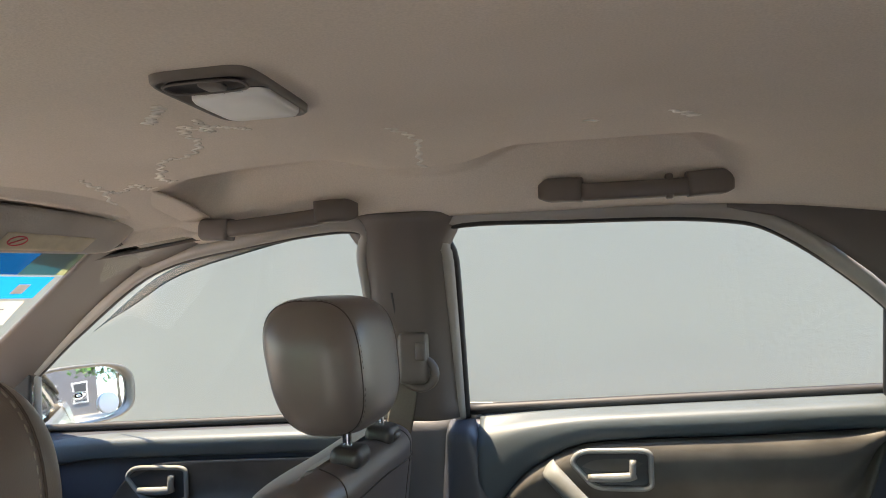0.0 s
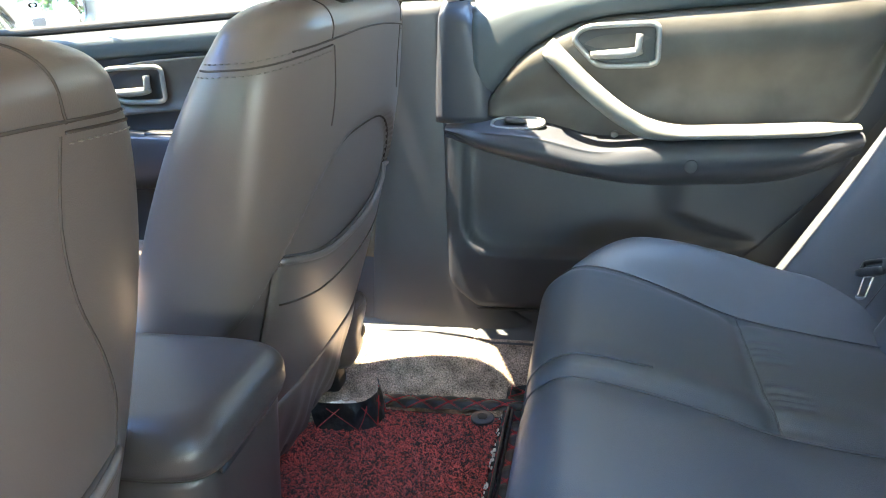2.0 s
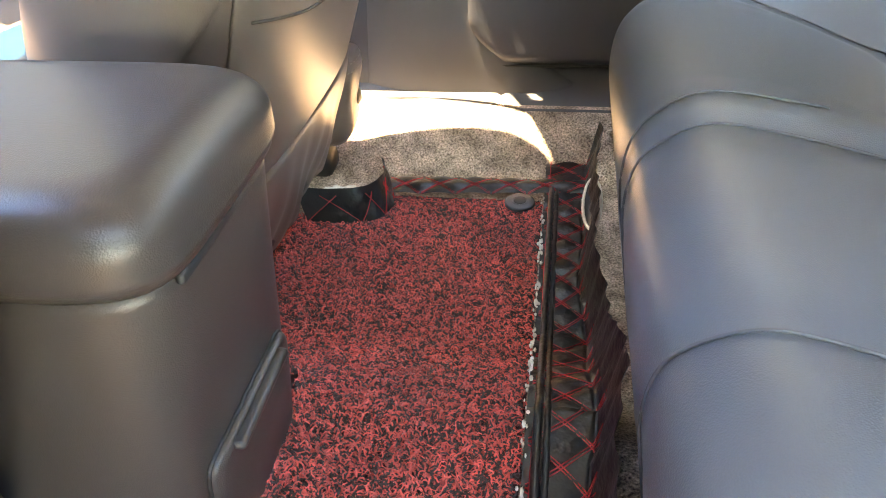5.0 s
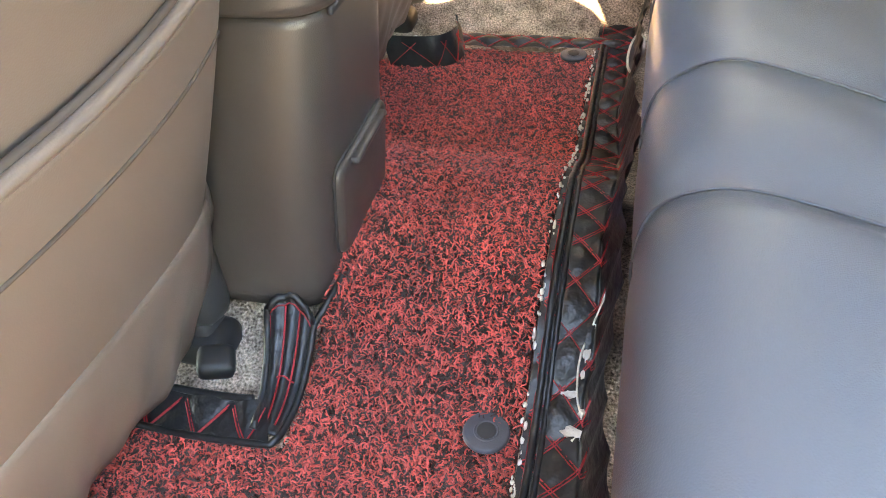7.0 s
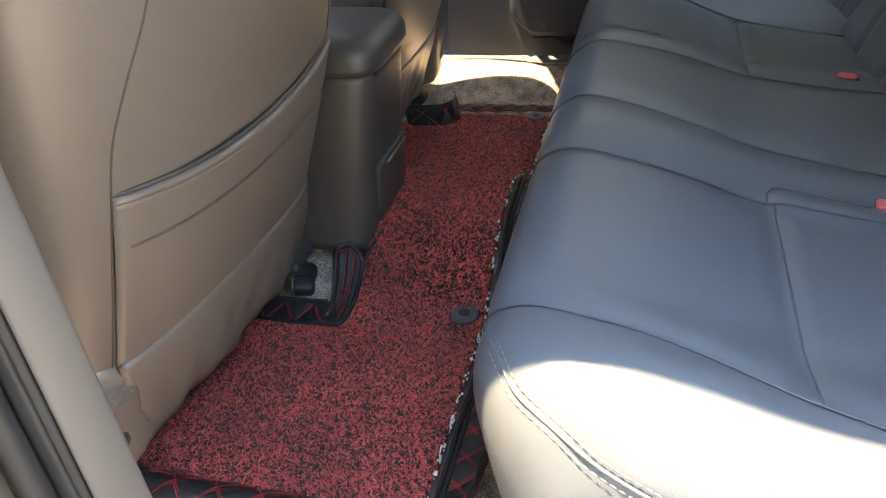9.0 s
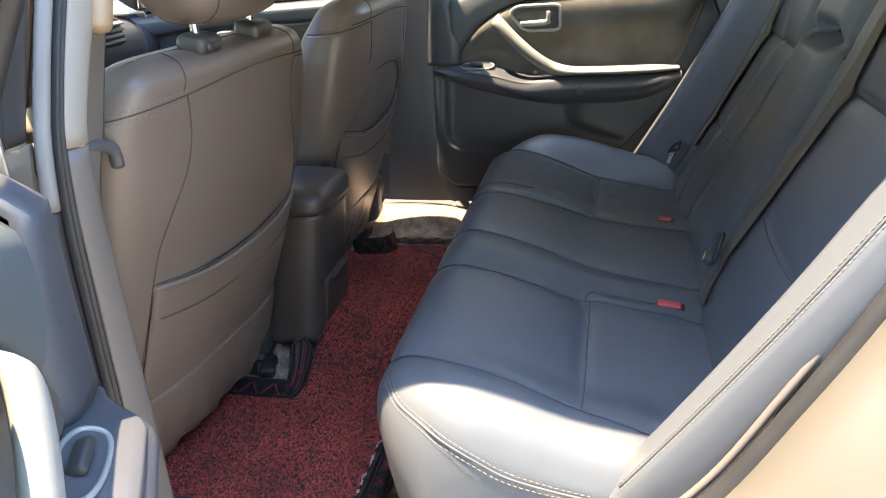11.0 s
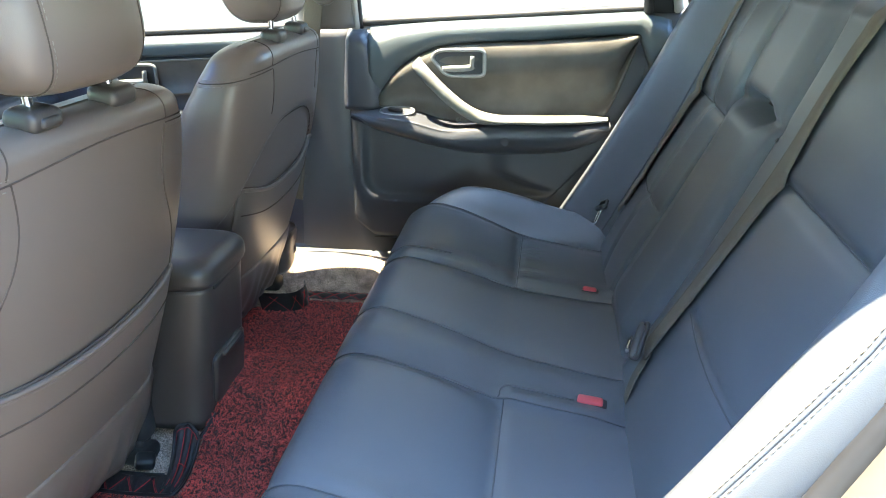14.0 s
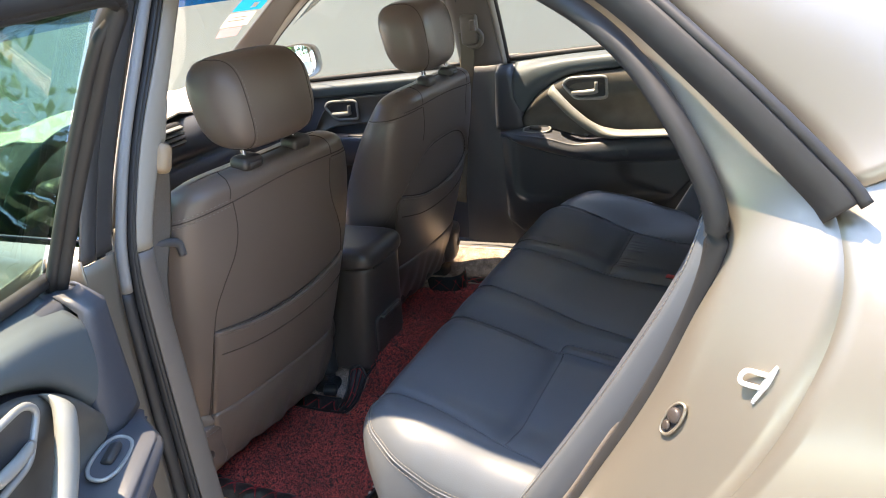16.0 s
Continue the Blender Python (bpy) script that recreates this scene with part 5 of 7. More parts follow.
LINES = [(-0.503, -0.605), (-0.210, -0.256), (-0.066, -0.145), (0.142, 0.120), (0.478, 0.395), (0.184, 0.170)]     # seams: y at the front, y at the rear


def bench_seam_y(k, x):
    a, b = LINES[k]
    return a + (b - a) * min(1.0, max(0.0, (x + 0.12) / 0.45))


def bench_point(s, y):
    """s 0..1 from the foot of the front face to the rear; y across."""
    f = s * 72
    i = min(71, int(f))
    p = CUSH_CURVE[i].lerp(CUSH_CURVE[i + 1], f - i)
    p = p.lerp(FAR_CURVE[i].lerp(FAR_CURVE[i + 1], f - i), step(0.420, 0.530, y))
    x, z = p.x, p.z
    q = (y - CENTRE) * (1 + 0.04 * step(0.25, 0.6, y))
    # side bolsters stand proud, ends roll off and the front corners sweep back
    z += 0.024 * step(-0.45, -0.56, q) * step(-0.13, 0.05, x) * step(0.40, 0.2, x)
    z += 0.008 * step(0.22, 0.16, abs(q - 0.03)) * step(-0.11, -0.05, x)
    end = 0.635
    e = max(0.0, (abs(q) - (end - 0.085)) / 0.085)
    e = min(1.0, e)
    drop = (1 - math.sqrt(max(0.0, 1 - e * e)))
    z -= drop * 0.085 * step(0.27, 0.45, z)
    c = max(0.0, (abs(q) - 0.50) / 0.135)
    x += 0.085 * c ** 2.2 * step(0.07, -0.08, x)
    # stuffing swells between the seams
    for k in range(6):
        d = (y - bench_seam_y(k, x)) / 0.024
        z -= 0.0042 * (1 if k < 5 else 0.6 * step(0.06, 0.0, x)) * math.exp(-d * d) * step(-0.12, -0.08, x)
        x += 0.0030 * math.exp(-d * d) * step(-0.07, -0.10, x)
    d = (y + 0.233 + 0.10 * (x - 0.2)) / 0.022
    z += 0.010 * math.exp(-d * d) * step(0.145, 0.175, x) * step(0.34, 0.28, x)
    for lo, hi in ((0, 1), (3, 4)):
        w = step(0.0, 0.022, y - bench_seam_y(lo, x)) * step(0.0, 0.022, bench_seam_y(hi, x) - y)
        if w == 0.0:
            continue
        d = (x - 0.155) / 0.012
        z -= 0.0055 * w * math.exp(-d * d)
        z += 0.006 * w * math.sin(math.pi * min(1, max(0, (x + 0.12) / 0.27)))
        # puckered leather behind the cross seam
        if lo == 3:
            z += 0.0016 * w * math.sin(230 * y + 3 * math.sin(57 * y)) * math.exp(-((x - 0.182) / 0.020) ** 2)
    return Vector((x, y, z))


def bench_back(u, v):
    """The rear backrest's face: u from its foot to the top roll, v across from near to far."""
    y = CENTRE - 0.655 + 1.285 * v
    q = abs(y - CENTRE) * (1 + 0.04 * step(0.25, 0.6, y))
    if u < 0.88:
        w = u / 0.88
        x, z = 0.330 + 0.255 * w + 0.012 * math.sin(math.pi * w), 0.425 + 0.560 * w
    else:
        w = (u - 0.88) / 0.12 * math.pi / 2
        x, z = 0.585 + 0.075 * (1 - math.cos(w)), 0.985 + 0.035 * math.sin(w)
    # outer bolsters
    x -= ((0.135 if y < 0 else 0.114) - 0.045 * u) * step(0.490, 0.600, q) - 0.07 * step(0.635, 0.660, q) ** 2
    z -= 0.03 * step(0.56, 0.66, q) * step(0.75, 1, u)
    d = (q - 0.482) / 0.010
    x += 0.012 * math.exp(-d * d)
    # fold-down centre armrest with a finger slot, between two deep gaps
    m = y - 0.040
    x -= 0.018 * step(0.140, 0.060, abs(m)) * step(0.03, 0.10, u) * step(0.66, 0.60, u)
    x -= 0.016 * step(0.125, 0.06, abs(m)) * step(0.64, 0.70, u)
    x += 0.026 * step(0.085, 0.050, abs(m)) * math.exp(-((u - 0.655) / 0.024) ** 2)
    d = (u - 0.645) / 0.014
    x += 0.008 * math.exp(-d * d) * step(0.15, 0.13, abs(m))
    for yy in (0.166, -0.086):
        d = (y - yy) / 0.008
        x += 0.014 * math.exp(-d * d) * step(0.95, 0.8, u)
    # outer seat panels swell above and below a cross seam, with an upright pleat
    k = abs(q - 0.315) / 0.17
    swell = 0.020 * max(0.0, 1 - k * k)
    x -= swell * (0.35 * abs(math.sin(math.pi * min(1, u / 0.285))) + 0.65 * math.sin(math.pi * min(1, u / 0.575)) if u < 0.575 else math.sin(math.pi * min(1, (u - 0.575) / 0.385)))
    side = step(0.17, 0.20, q) * step(0.49, 0.47, q)
    for uu, dep in ((0.575, 0.007), (0.285, 0.003)):
        d = (u - uu) / 0.014
        x += dep * math.exp(-d * d) * side
    if y > 0:
        d = (y - 0.300) / 0.010
        x += 0.007 * math.exp(-d * d) * step(0.95, 0.8, u)
    else:
        # the near bolster leans out towards the door as it rises
        w = step(0.50, 0.63, q) * min(1.0, u / 0.62) * step(0.90, 0.68, u)
        x, y = x + 0.020 * w, y - 0.036 * w
    return Vector((x, y, z))


def rear_bench():
    root = thing("rear_seat", "dark taupe leather rear bench with stitched panels", "car seat")

    def cush(u, v):
        return bench_point(u, CENTRE - 0.635 + 1.245 * v)
    sheet("cushion", cush, 120, 300, LEATHER_REAR, root)

    def face(sgn):
        def fn(u, v):
            p = bench_point(u, CENTRE + (0.610 if sgn > 0 else -0.635))
            return Vector((p.x + (0.10 - p.x) * v * 0.2, p.y + sgn * 0.012 * math.sin(math.pi * v * 0.5), p.z + (0.27 - p.z) * v))
        return fn
    for sgn in (-1, 1):
        sheet("cushion_end", face(sgn), 60, 8, LEATHER_REAR, root)

    def lifted(s, y, lift):
        a = bench_point(min(1, s + 0.006), y) - bench_point(max(0, s - 0.006), y)
        b = bench_point(s, y + 0.004) - bench_point(s, y - 0.004)
        n = a.cross(b).normalized()
        return bench_point(s, y) + (n if n.z - n.x > 0 else -n) * lift

    def line(k, x0, x1, lift=0.0020):
        pts = []
        for i in range(110):
            s = i / 109
            x = bench_point(s, 0.0).x
            if s > 0.12 and x0 <= x <= x1:
                pts.append(lifted(s, bench_seam_y(k, x), lift))
        return pts
    for k, x1 in ((0, 0.34), (1, 0.34), (2, 0.34), (3, 0.34), (4, 0.34), (5, 0.035)):
        tube("seam", line(k, -0.175, x1), 0.0011, SEAM_REAR, root, raw=True, n=6)
    for k, j in ((0, 1), (3, 4)):
        pts = []
        for i in range(30):
            a, b = bench_seam_y(k, 0.155), bench_seam_y(j, 0.155)
            s = min(range(73), key=lambda q: abs(CUSH_CURVE[q].x - 0.155) + (q < 40)) / 72
            pts.append(bench_point(s, a + (b - a) * i / 29) + Vector((0, 0, 0.0006)))
        tube("seam", pts, 0.0011, SEAM_REAR, root, raw=True, n=6)
    # double stitched welt that runs round the near end of the cushion
    line = spline([(-0.106, -0.499, 0.474), (-0.095, -0.540, 0.494), (-0.080, -0.573, 0.502), (-0.061, -0.604, 0.496), (-0.029, -0.627, 0.487), (0.002, -0.645, 0.477), (0.040, -0.653, 0.460), (0.080, -0.654, 0.440), (0.145, -0.654, 0.425), (0.25, -0.654, 0.410)], 90)
    heart = Vector((0.05, -0.53, 0.40))
    welt = [p + (p - heart).normalized() * 0.0012 for p in line]
    tube("welt", welt, 0.0016, LEATHER_REAR, root, raw=True, n=6)
    for d in (-0.006, 0.006):
        row = []
        for a, p, b in zip(welt, welt[1:], welt[2:]):
            n = (p - heart).normalized()
            row.append(p + (b - a).normalized().cross(n) * d + n * 0.0004)
        stitches("stitching", row, THREAD, root, length=0.005, gap=0.0025, r=0.0006)
    # folded leather in front of the near buckle
    crease = []
    for q in spline([(0.150, -0.238, 0), (0.160, -0.206, 0), (0.195, -0.203, 0), (0.235, -0.206, 0), (0.262, -0.212, 0)], 30):
        crease.append(min((bench_point(k / 400, q.y) for k in range(220, 400)), key=lambda p: abs(p.x - q.x)) + Vector((0, 0, 0.0006)))
    tube("crease", crease, 0.0012, SEAM_REAR, root, raw=True, n=6)

    back = bench_back
    sheet("backrest", back, 130, 240, LEATHER_REAR, root)

    def edge(sgn):
        def fn(u, v):
            p = back(u, 0.0 if sgn < 0 else 1.0)
            return Vector((p.x + 0.16 * v, p.y + sgn * 0.01 * v, p.z))
        return fn
    for sgn in (-1, 1):
        sheet("backrest_end", edge(sgn), 40, 4, LEATHER_REAR, root)
    for vv in (0.105, 0.895):
        pts = [back(0.02 + 0.9 * i / 59, vv) + Vector((-0.0006, 0, 0)) for i in range(60)]
        tube("seam", pts, 0.0011, SEAM_REAR, root, raw=True, n=6)
    wl = [back(0.03 + 0.9 * i / 79, 0.018) + Vector((-0.0008, -0.0004, 0)) for i in range(80)]
    tube("welt", wl, 0.0018, LEATHER_REAR, root, raw=True, n=6)
    for d in (-0.006, 0.006):
        stitches("stitching", [p + Vector((-0.0002, d, 0.0)) for p in wl], THREAD, root, length=0.005, gap=0.002, r=0.0006)
    for uu, a, b in ((0.575, 0.13, 0.362), (0.575, 0.68, 0.875), (0.275, 0.14, 0.37), (0.285, 0.68, 0.87)):
        pts = [back(uu, a + (b - a) * i / 29) + Vector((-0.0006, 0, 0)) for i in range(30)]
        tube("seam", pts, 0.0011, SEAM_REAR, root, raw=True, n=6)

    # dark sheet standing in for the shade inside the finger slot above the armrest
    sheet("finger_slot", lambda u, v: back(0.646 + 0.016 * u, (0.040 - 0.045 + 0.090 * v - CENTRE + 0.655) / 1.285) + Vector((-0.0012, 0, 0.0008)), 12, 16, SEAM, root, "dark sheet for the shade in the finger slot")

    # buckle pockets
    for bx, by, k in ((0.287, -0.208, 1.0), (0.300, 0.165, 0.7)):
        z = min((bench_point(s / 200, by) for s in range(120, 200)), key=lambda q: abs(q.x - bx)).z
        bk = part("buckle", box_bm((0.046 * k, 0.026 * k, 0.010), 0.004, 3, (bx + 0.002, by, z - 0.003), (0, 4, -6)), CHARCOAL, root, "black seat belt buckle")
        part("release_button", box_bm((0.038 * k, 0.020 * k, 0.010), 0.004, 3, (bx, by, z + 0.001), (0, 4, -6)), RED, bk, "red release button")


def parcel_shelf():
    fn = lambda u, v: Vector((0.66 + 0.55 * u, CENTRE - 0.62 + 1.24 * v, 0.965 - 0.02 * u))
    ob = sheet("parcel_shelf", fn, 6, 12, TRIM, None, thick=0.02)
    tagged(ob, "warm grey parcel shelf behind the rear seat", "parcel shelf", kind="structure")


def belt(name, pts, width, root, mat=BELT, up=(1, 0, 0), m=30):
    return tube(name, pts, width / 2, mat, root, n=8, m=m, flat=(1.0, 0.045), up=up, squash=4)


def on_back(u, v, lift):
    e = 0.004
    a, b = bench_back(min(0.999, u + e), v) - bench_back(u - e, v), bench_back(u, v + e) - bench_back(u, v - e)
    n = a.cross(b).normalized()
    return bench_back(u, v) + (n if n.x < 0 else -n) * lift


def lying_belt(name, knots, width, root, lift=0.004):
    """Webbing that lies over the backrest through (u, v) knots."""
    mid = spline([(a, b, 0) for a, b in knots], 40)
    verts, faces = [], []
    for k, m in enumerate(mid):
        t = mid[min(39, k + 1)] - mid[max(0, k - 1)]
        s = Vector((-t.y * 1.285 / 0.62, t.x * 0.62 / 1.285, 0)).normalized()
        for j in range(5):
            w = (j / 4 - 0.5) * width
            p = m + Vector((s.x * w / 0.62, s.y * w / 1.285, 0))
            verts.append(on_back(min(0.99, max(0.01, p.x)), p.y, lift + 0.004 * (1 - (2 * j / 4 - 1) ** 2)))
    faces = [(i * 5 + j, (i + 1) * 5 + j, (i + 1) * 5 + j + 1, i * 5 + j + 1) for i in range(39) for j in range(4)]
    ob = mesh_part(name, verts, faces, BELT, root)
    md = ob.modifiers.new("thickness", "SOLIDIFY")
    md.thickness, md.offset = 0.0015, 0
    return ob


def belt_tongue(root, at, turn):
    """Steel tongue with a window, black grip bar and a black keeper loop."""
    m = pose(*at, *turn)
    shape = round_poly([(-0.012, -0.002), (0.012, -0.002), (0.010, -0.034), (-0.010, -0.034)], 0.004, 5)
    ring = [m @ Vector((0, p[0], p[1])) for p in shape]
    tube("tongue_plate", ring, 0.0034, CHROME, root, "steel tongue plate", raw=True, closed=True, n=8, flat=(1.0, 0.6), up=tuple(m.to_3x3() @ Vector((1, 0, 0))))
    bar = [m @ Vector((0, y, 0.004)) for y in (-0.029, -0.018, 0.0, 0.018, 0.029)]
    tube("tongue", bar, lambda w: 0.0090 - 0.003 * abs(2 * w - 1) ** 3, CHARCOAL, root, "black tongue grip", n=10, m=14, flat=(1.0, 0.8))
    keep = [m @ Vector((0.001, p[0], p[1])) for p in round_poly([(-0.028, 0.004), (0.028, 0.004), (0.026, 0.020), (-0.026, 0.020)], 0.006, 5)]
    tube("keeper_loop", keep, 0.0036, CHARCOAL, root, "black keeper loop", raw=True, closed=True, n=8)


def rear_belts():
    root = thing("seat_belt", "grey seat belt webbing lying on the rear backrest", "seat belt", group="seat belts")
    lying_belt("webbing", [(0.985, 0.355), (0.80, 0.365), (0.50, 0.381), (0.25, 0.396), (0.135, 0.403)], 0.048, root, 0.006)
    belt("lap_webbing", [(0.372, -0.165, 0.515), (0.350, -0.185, 0.480), (0.338, -0.195, 0.445)], 0.034, root, up=(-1, 0.1, 0.5), m=10)
    belt_tongue(root, (0.352, -0.166, 0.530), (48, 24, 0))
    for dv in (0.0, 0.006):
        p = on_back(0.625 + 0.012 * (dv > 0), 0.445 + dv * 2, 0.001)
        part("stop_button", disc_bm(0.0035, 0.003, p, (-1, 0, 0.5), 12, 0.001), CHARCOAL, root)
    root = thing("seat_belt", "grey seat belt hanging beside the far rear bolster", "seat belt", group="seat belts")
    lying_belt("webbing", [(0.985, 0.845), (0.60, 0.852), (0.16, 0.862)], 0.046, root, 0.008)
    belt_tongue(root, (0.332, 0.462, 0.515), (-28, 24, 0))
    root = thing("seat_belt", "seat belt anchor at the near end of the bench", "seat belt", group="seat belts")
    belt("webbing", [(0.40, -0.50, 0.56), (0.350, -0.505, 0.50), (0.325, -0.505, 0.455)], 0.046, root, up=(-1, 0.0, 0.5), m=10)
    part("tongue", box_bm((0.03, 0.016, 0.02), 0.004, 2, (0.322, -0.505, 0.458), (0, 20, 0)), SATIN, root)


def front_belts():
    for sd in (1, -1):
        root = thing("seat_belt", "grey front seat belt on the centre pillar", "seat belt", group="seat belts")
        y = across(0.642 if sd > 0 else 0.665, sd)
        ox = 0.0 if sd > 0 else -0.055
        if sd < 0:
            belt("webbing", [(-0.338, -0.642, 0.962), (-0.352, -0.642, 0.915), (-0.364, -0.648, 0.86), (-0.364, -0.676, 0.80), (-0.366, -0.690, 0.74), (-0.40, -0.700, 0.45)], 0.042, root, mat=BELT_PALE, up=(1, 0, 0))
            part("adjuster", box_bm((0.026, 0.028, 0.075), 0.009, 3, (-0.342, -0.622, 1.030), (-24, 0, 0)), PILLAR_PALE, root, "pale grey height adjuster")
            part("belt_loop", box_bm((0.026, 0.026, 0.048), 0.011, 4, (-0.331, -0.640, 0.973), (-22, 0, 0)), BEIGE, root, "cream plastic belt loop")
            continue
        belt("webbing", [(-0.340 + ox, y - sd * 0.045, 0.99), (-0.352 + ox, y - sd * 0.020, 0.92), (-0.385 + ox, y + sd * 0.005, 0.80), (-0.425 + ox, y + sd * 0.02, 0.62), (-0.45 + ox, y + sd * 0.02, 0.45)], 0.046, root, up=(0, -sd, 0))
        part("adjuster", box_bm((0.052, 0.022, 0.085), 0.009, 3, (-0.322 + ox, across(0.588, sd), 1.000), (0, 0, 0)), HANDLE, root, "grey height adjuster")
        ring = [(-0.312 + ox + 0.026 * math.cos(a), across(0.588, sd), 0.975 + 0.024 * math.sin(a)) for a in [i * math.pi / 8 for i in range(16)]]
        tube("belt_loop", ring, 0.0075, HANDLE, root, raw=True, closed=True, n=8, up=(0, 1, 0))
        part("adjuster_button", box_bm((0.018, 0.008, 0.030), 0.003, 2, (-0.306 + ox, across(0.574, sd), 1.012)), HANDLE, root)
        tube("slide_slot", [(-0.345 + ox, across(0.588, sd), 1.045), (-0.345 + ox, across(0.552, sd), 1.11)], 0.003, CHARCOAL, root, n=6, m=4)


rear_bench()
parcel_shelf()
rear_belts()
front_belts()


# ---- near side of the body, seen from the open door ----
def near_body():
    root = thing("car_body", "champagne silver car body around the open rear door", "car body", kind="structure")
    sd = -1
    S = [(-0.30, -0.540, 1.235), (-0.05, -0.545, 1.250), (0.15, -0.558, 1.225), (0.30, -0.600, 1.160), (0.40, -0.645, 1.090), (0.475, -0.69, 0.985), (0.492, -0.695, 0.895), (0.445, -0.690, 0.755), (0.37, -0.70, 0.61), (0.28, -0.71, 0.47), (0.12, -0.73, 0.35), (-0.10, -0.74, 0.315), (-0.33, -0.74, 0.31)]
    E = [(-0.30, -0.553, 1.285), (-0.05, -0.560, 1.300), (0.17, -0.574, 1.275), (0.35, -0.622, 1.190), (0.47, -0.660, 1.095), (0.575, -0.705, 0.985), (0.605, -0.775, 0.895), (0.565, -0.830, 0.775), (0.485, -0.850, 0.64), (0.39, -0.86, 0.50), (0.25, -0.865, 0.36), (-0.05, -0.865, 0.27), (-0.36, -0.865, 0.25)]
    sc, ec = spline(S, 97), spline(E, 97)

    def jamb(u, v):
        i = round(u * 96)
        p, q = sc[i], ec[i]
        r = p.lerp(q, v)
        # a stepped return: the inner flange is set in, the outer lip rolls over
        return r + Vector((-0.048, 0.0, 0.0)) * math.sin(math.pi * v) * step(0.42, 0.56, u) + Vector((0, 0, -0.012)) * math.sin(math.pi * v) * step(0.4, 0.2, u)
    sheet("door_jamb", jamb, 96, 14, PAINT, root, "painted door jamb", thick=0.003)

    # rubber seal round the opening with a pale inner lip
    tube("door_seal", [p + Vector((-0.004, -0.012, 0)) for p in sc], 0.013, RUBBER, root, "black rubber door seal", raw=True, n=10)
    tube("seal_lip", [p + Vector((-0.016 * step(0.25, 0.45, i / 96), 0.008, -0.010 * step(0.45, 0.2, i / 96))) for i, p in enumerate(sc)], 0.0045, TRIM, root, "pale seal lip", raw=True, n=8)

    # quarter panel and rear pillar skin
    sq = ec[32:73]

    def quarter(u, v):
        i = round(u * 40)
        p = sq[i]
        far = Vector((1.75 - 0.15 * u, -0.70 - 0.17 * step(0.25, 0.6, u), 1.04 - 0.66 * u))
        r = p.lerp(far, v ** 1.2)
        out = Vector((0, -1, 0.15)) * (0.045 * math.sin(math.pi * min(1, v * 1.3)) * step(0.15, 0.5, u))
        return r + out + Vector((0, 0.030, -0.035)) * step(0.075, 0.0, u) * step(0.03, 0.20, v)
    sheet("quarter_panel", quarter, 40, 30, PAINT, root, "champagne silver quarter panel", thick=0.003)

    def cskin(u, v):
        i = round(u * 32)
        p = ec[i + 10]
        top = Vector((p.x + 0.10 * u, CENTRE - 0.50, roof_z(min(0.6, p.x), CENTRE - 0.45) + 0.045)) if u < 0.6 else Vector((p.x + 0.10 + 0.55 * (u - 0.6), CENTRE - 0.50 - 0.10 * (u - 0.6), 1.235 - 0.45 * (u - 0.6)))
        return p.lerp(top, v) + Vector((0.02, -0.03, 0.02)) * math.sin(math.pi * v)
    sheet("rear_pillar_skin", cskin, 32, 10, PAINT, root, "champagne silver rear pillar", thick=0.003)

    # black drip moulding that ends in a cut corner on the rear pillar
    # its forward run is set outward with the roof skin to shade the cushion
    drip = [(-0.45, -0.580, 1.270), (-0.28, -0.586, 1.285), (-0.05, -0.586, 1.295), (0.16, -0.580, 1.265), (0.34, -0.635, 1.185), (0.47, -0.69, 1.085), (0.575, -0.725, 0.985), (0.600, -0.735, 0.955)]
    tube("drip_moulding", [(a, b - 0.004, c) for a, b, c in drip], 0.017, RUBBER, root, "black drip moulding", m=50, n=8, flat=(0.55, 1.2), squash=3)
    tube("drip_edge", [(a + 0.020, b - 0.010, c + 0.010) for a, b, c in drip], 0.0065, RUBBER, root, "black moulding lip", m=50, n=8)

    # door switch and striker
    def frame_at(i, v):
        """A point of the jamb, with its directions along, across and outwards."""
        p = jamb(i / 96, v)
        t = (jamb((i + 1) / 96, v) - jamb((i - 1) / 96, v)).normalized()
        s = (jamb(i / 96, v + 0.03) - jamb(i / 96, v - 0.03)).normalized()
        n = t.cross(s).normalized()
        return p, t, s, (n if n.x < 0 else -n)
    p, t, s, n = frame_at(58, 0.62)
    oval = [p + t * (0.021 * math.cos(a)) + s * (0.011 * sup(math.sin(a), 0.8)) + n * 0.0030 for a in [k * math.pi / 16 for k in range(32)]]
    sw = mesh_part("switch_plate", oval + [p + n * 0.0005 for q in oval[:1]], [(k, (k + 1) % 32, 32) for k in range(32)], RUBBER, root, "black door lamp switch recess")
    tube("plate_rim", oval, 0.0018, PAINT, sw, raw=True, closed=True, n=6)
    part("plunger", disc_bm(0.0085, 0.008, p - t * 0.005 + s * 0.001 + n * 0.004, n, 18, 0.003), CONSOLE, sw)
    part("mount_screw", disc_bm(0.0055, 0.005, p + t * 0.010 - s * 0.002 + n * 0.003, n, 12, 0.002), CONSOLE, sw)
    p, t, s, n = frame_at(54, 0.86)
    loop = [p + s * 0.004 - t * 0.007, p - s * 0.013 - t * 0.007 + n * 0.005, p - s * 0.017 - t * 0.003 + n * 0.006, p - s * 0.017 + t * 0.003 + n * 0.006, p - s * 0.013 + t * 0.007 + n * 0.005, p + s * 0.004 + t * 0.007]
    tube("striker", [q + n * 0.002 for q in loop], 0.0026, STICKER, root, "white striker loop", m=24, n=8)
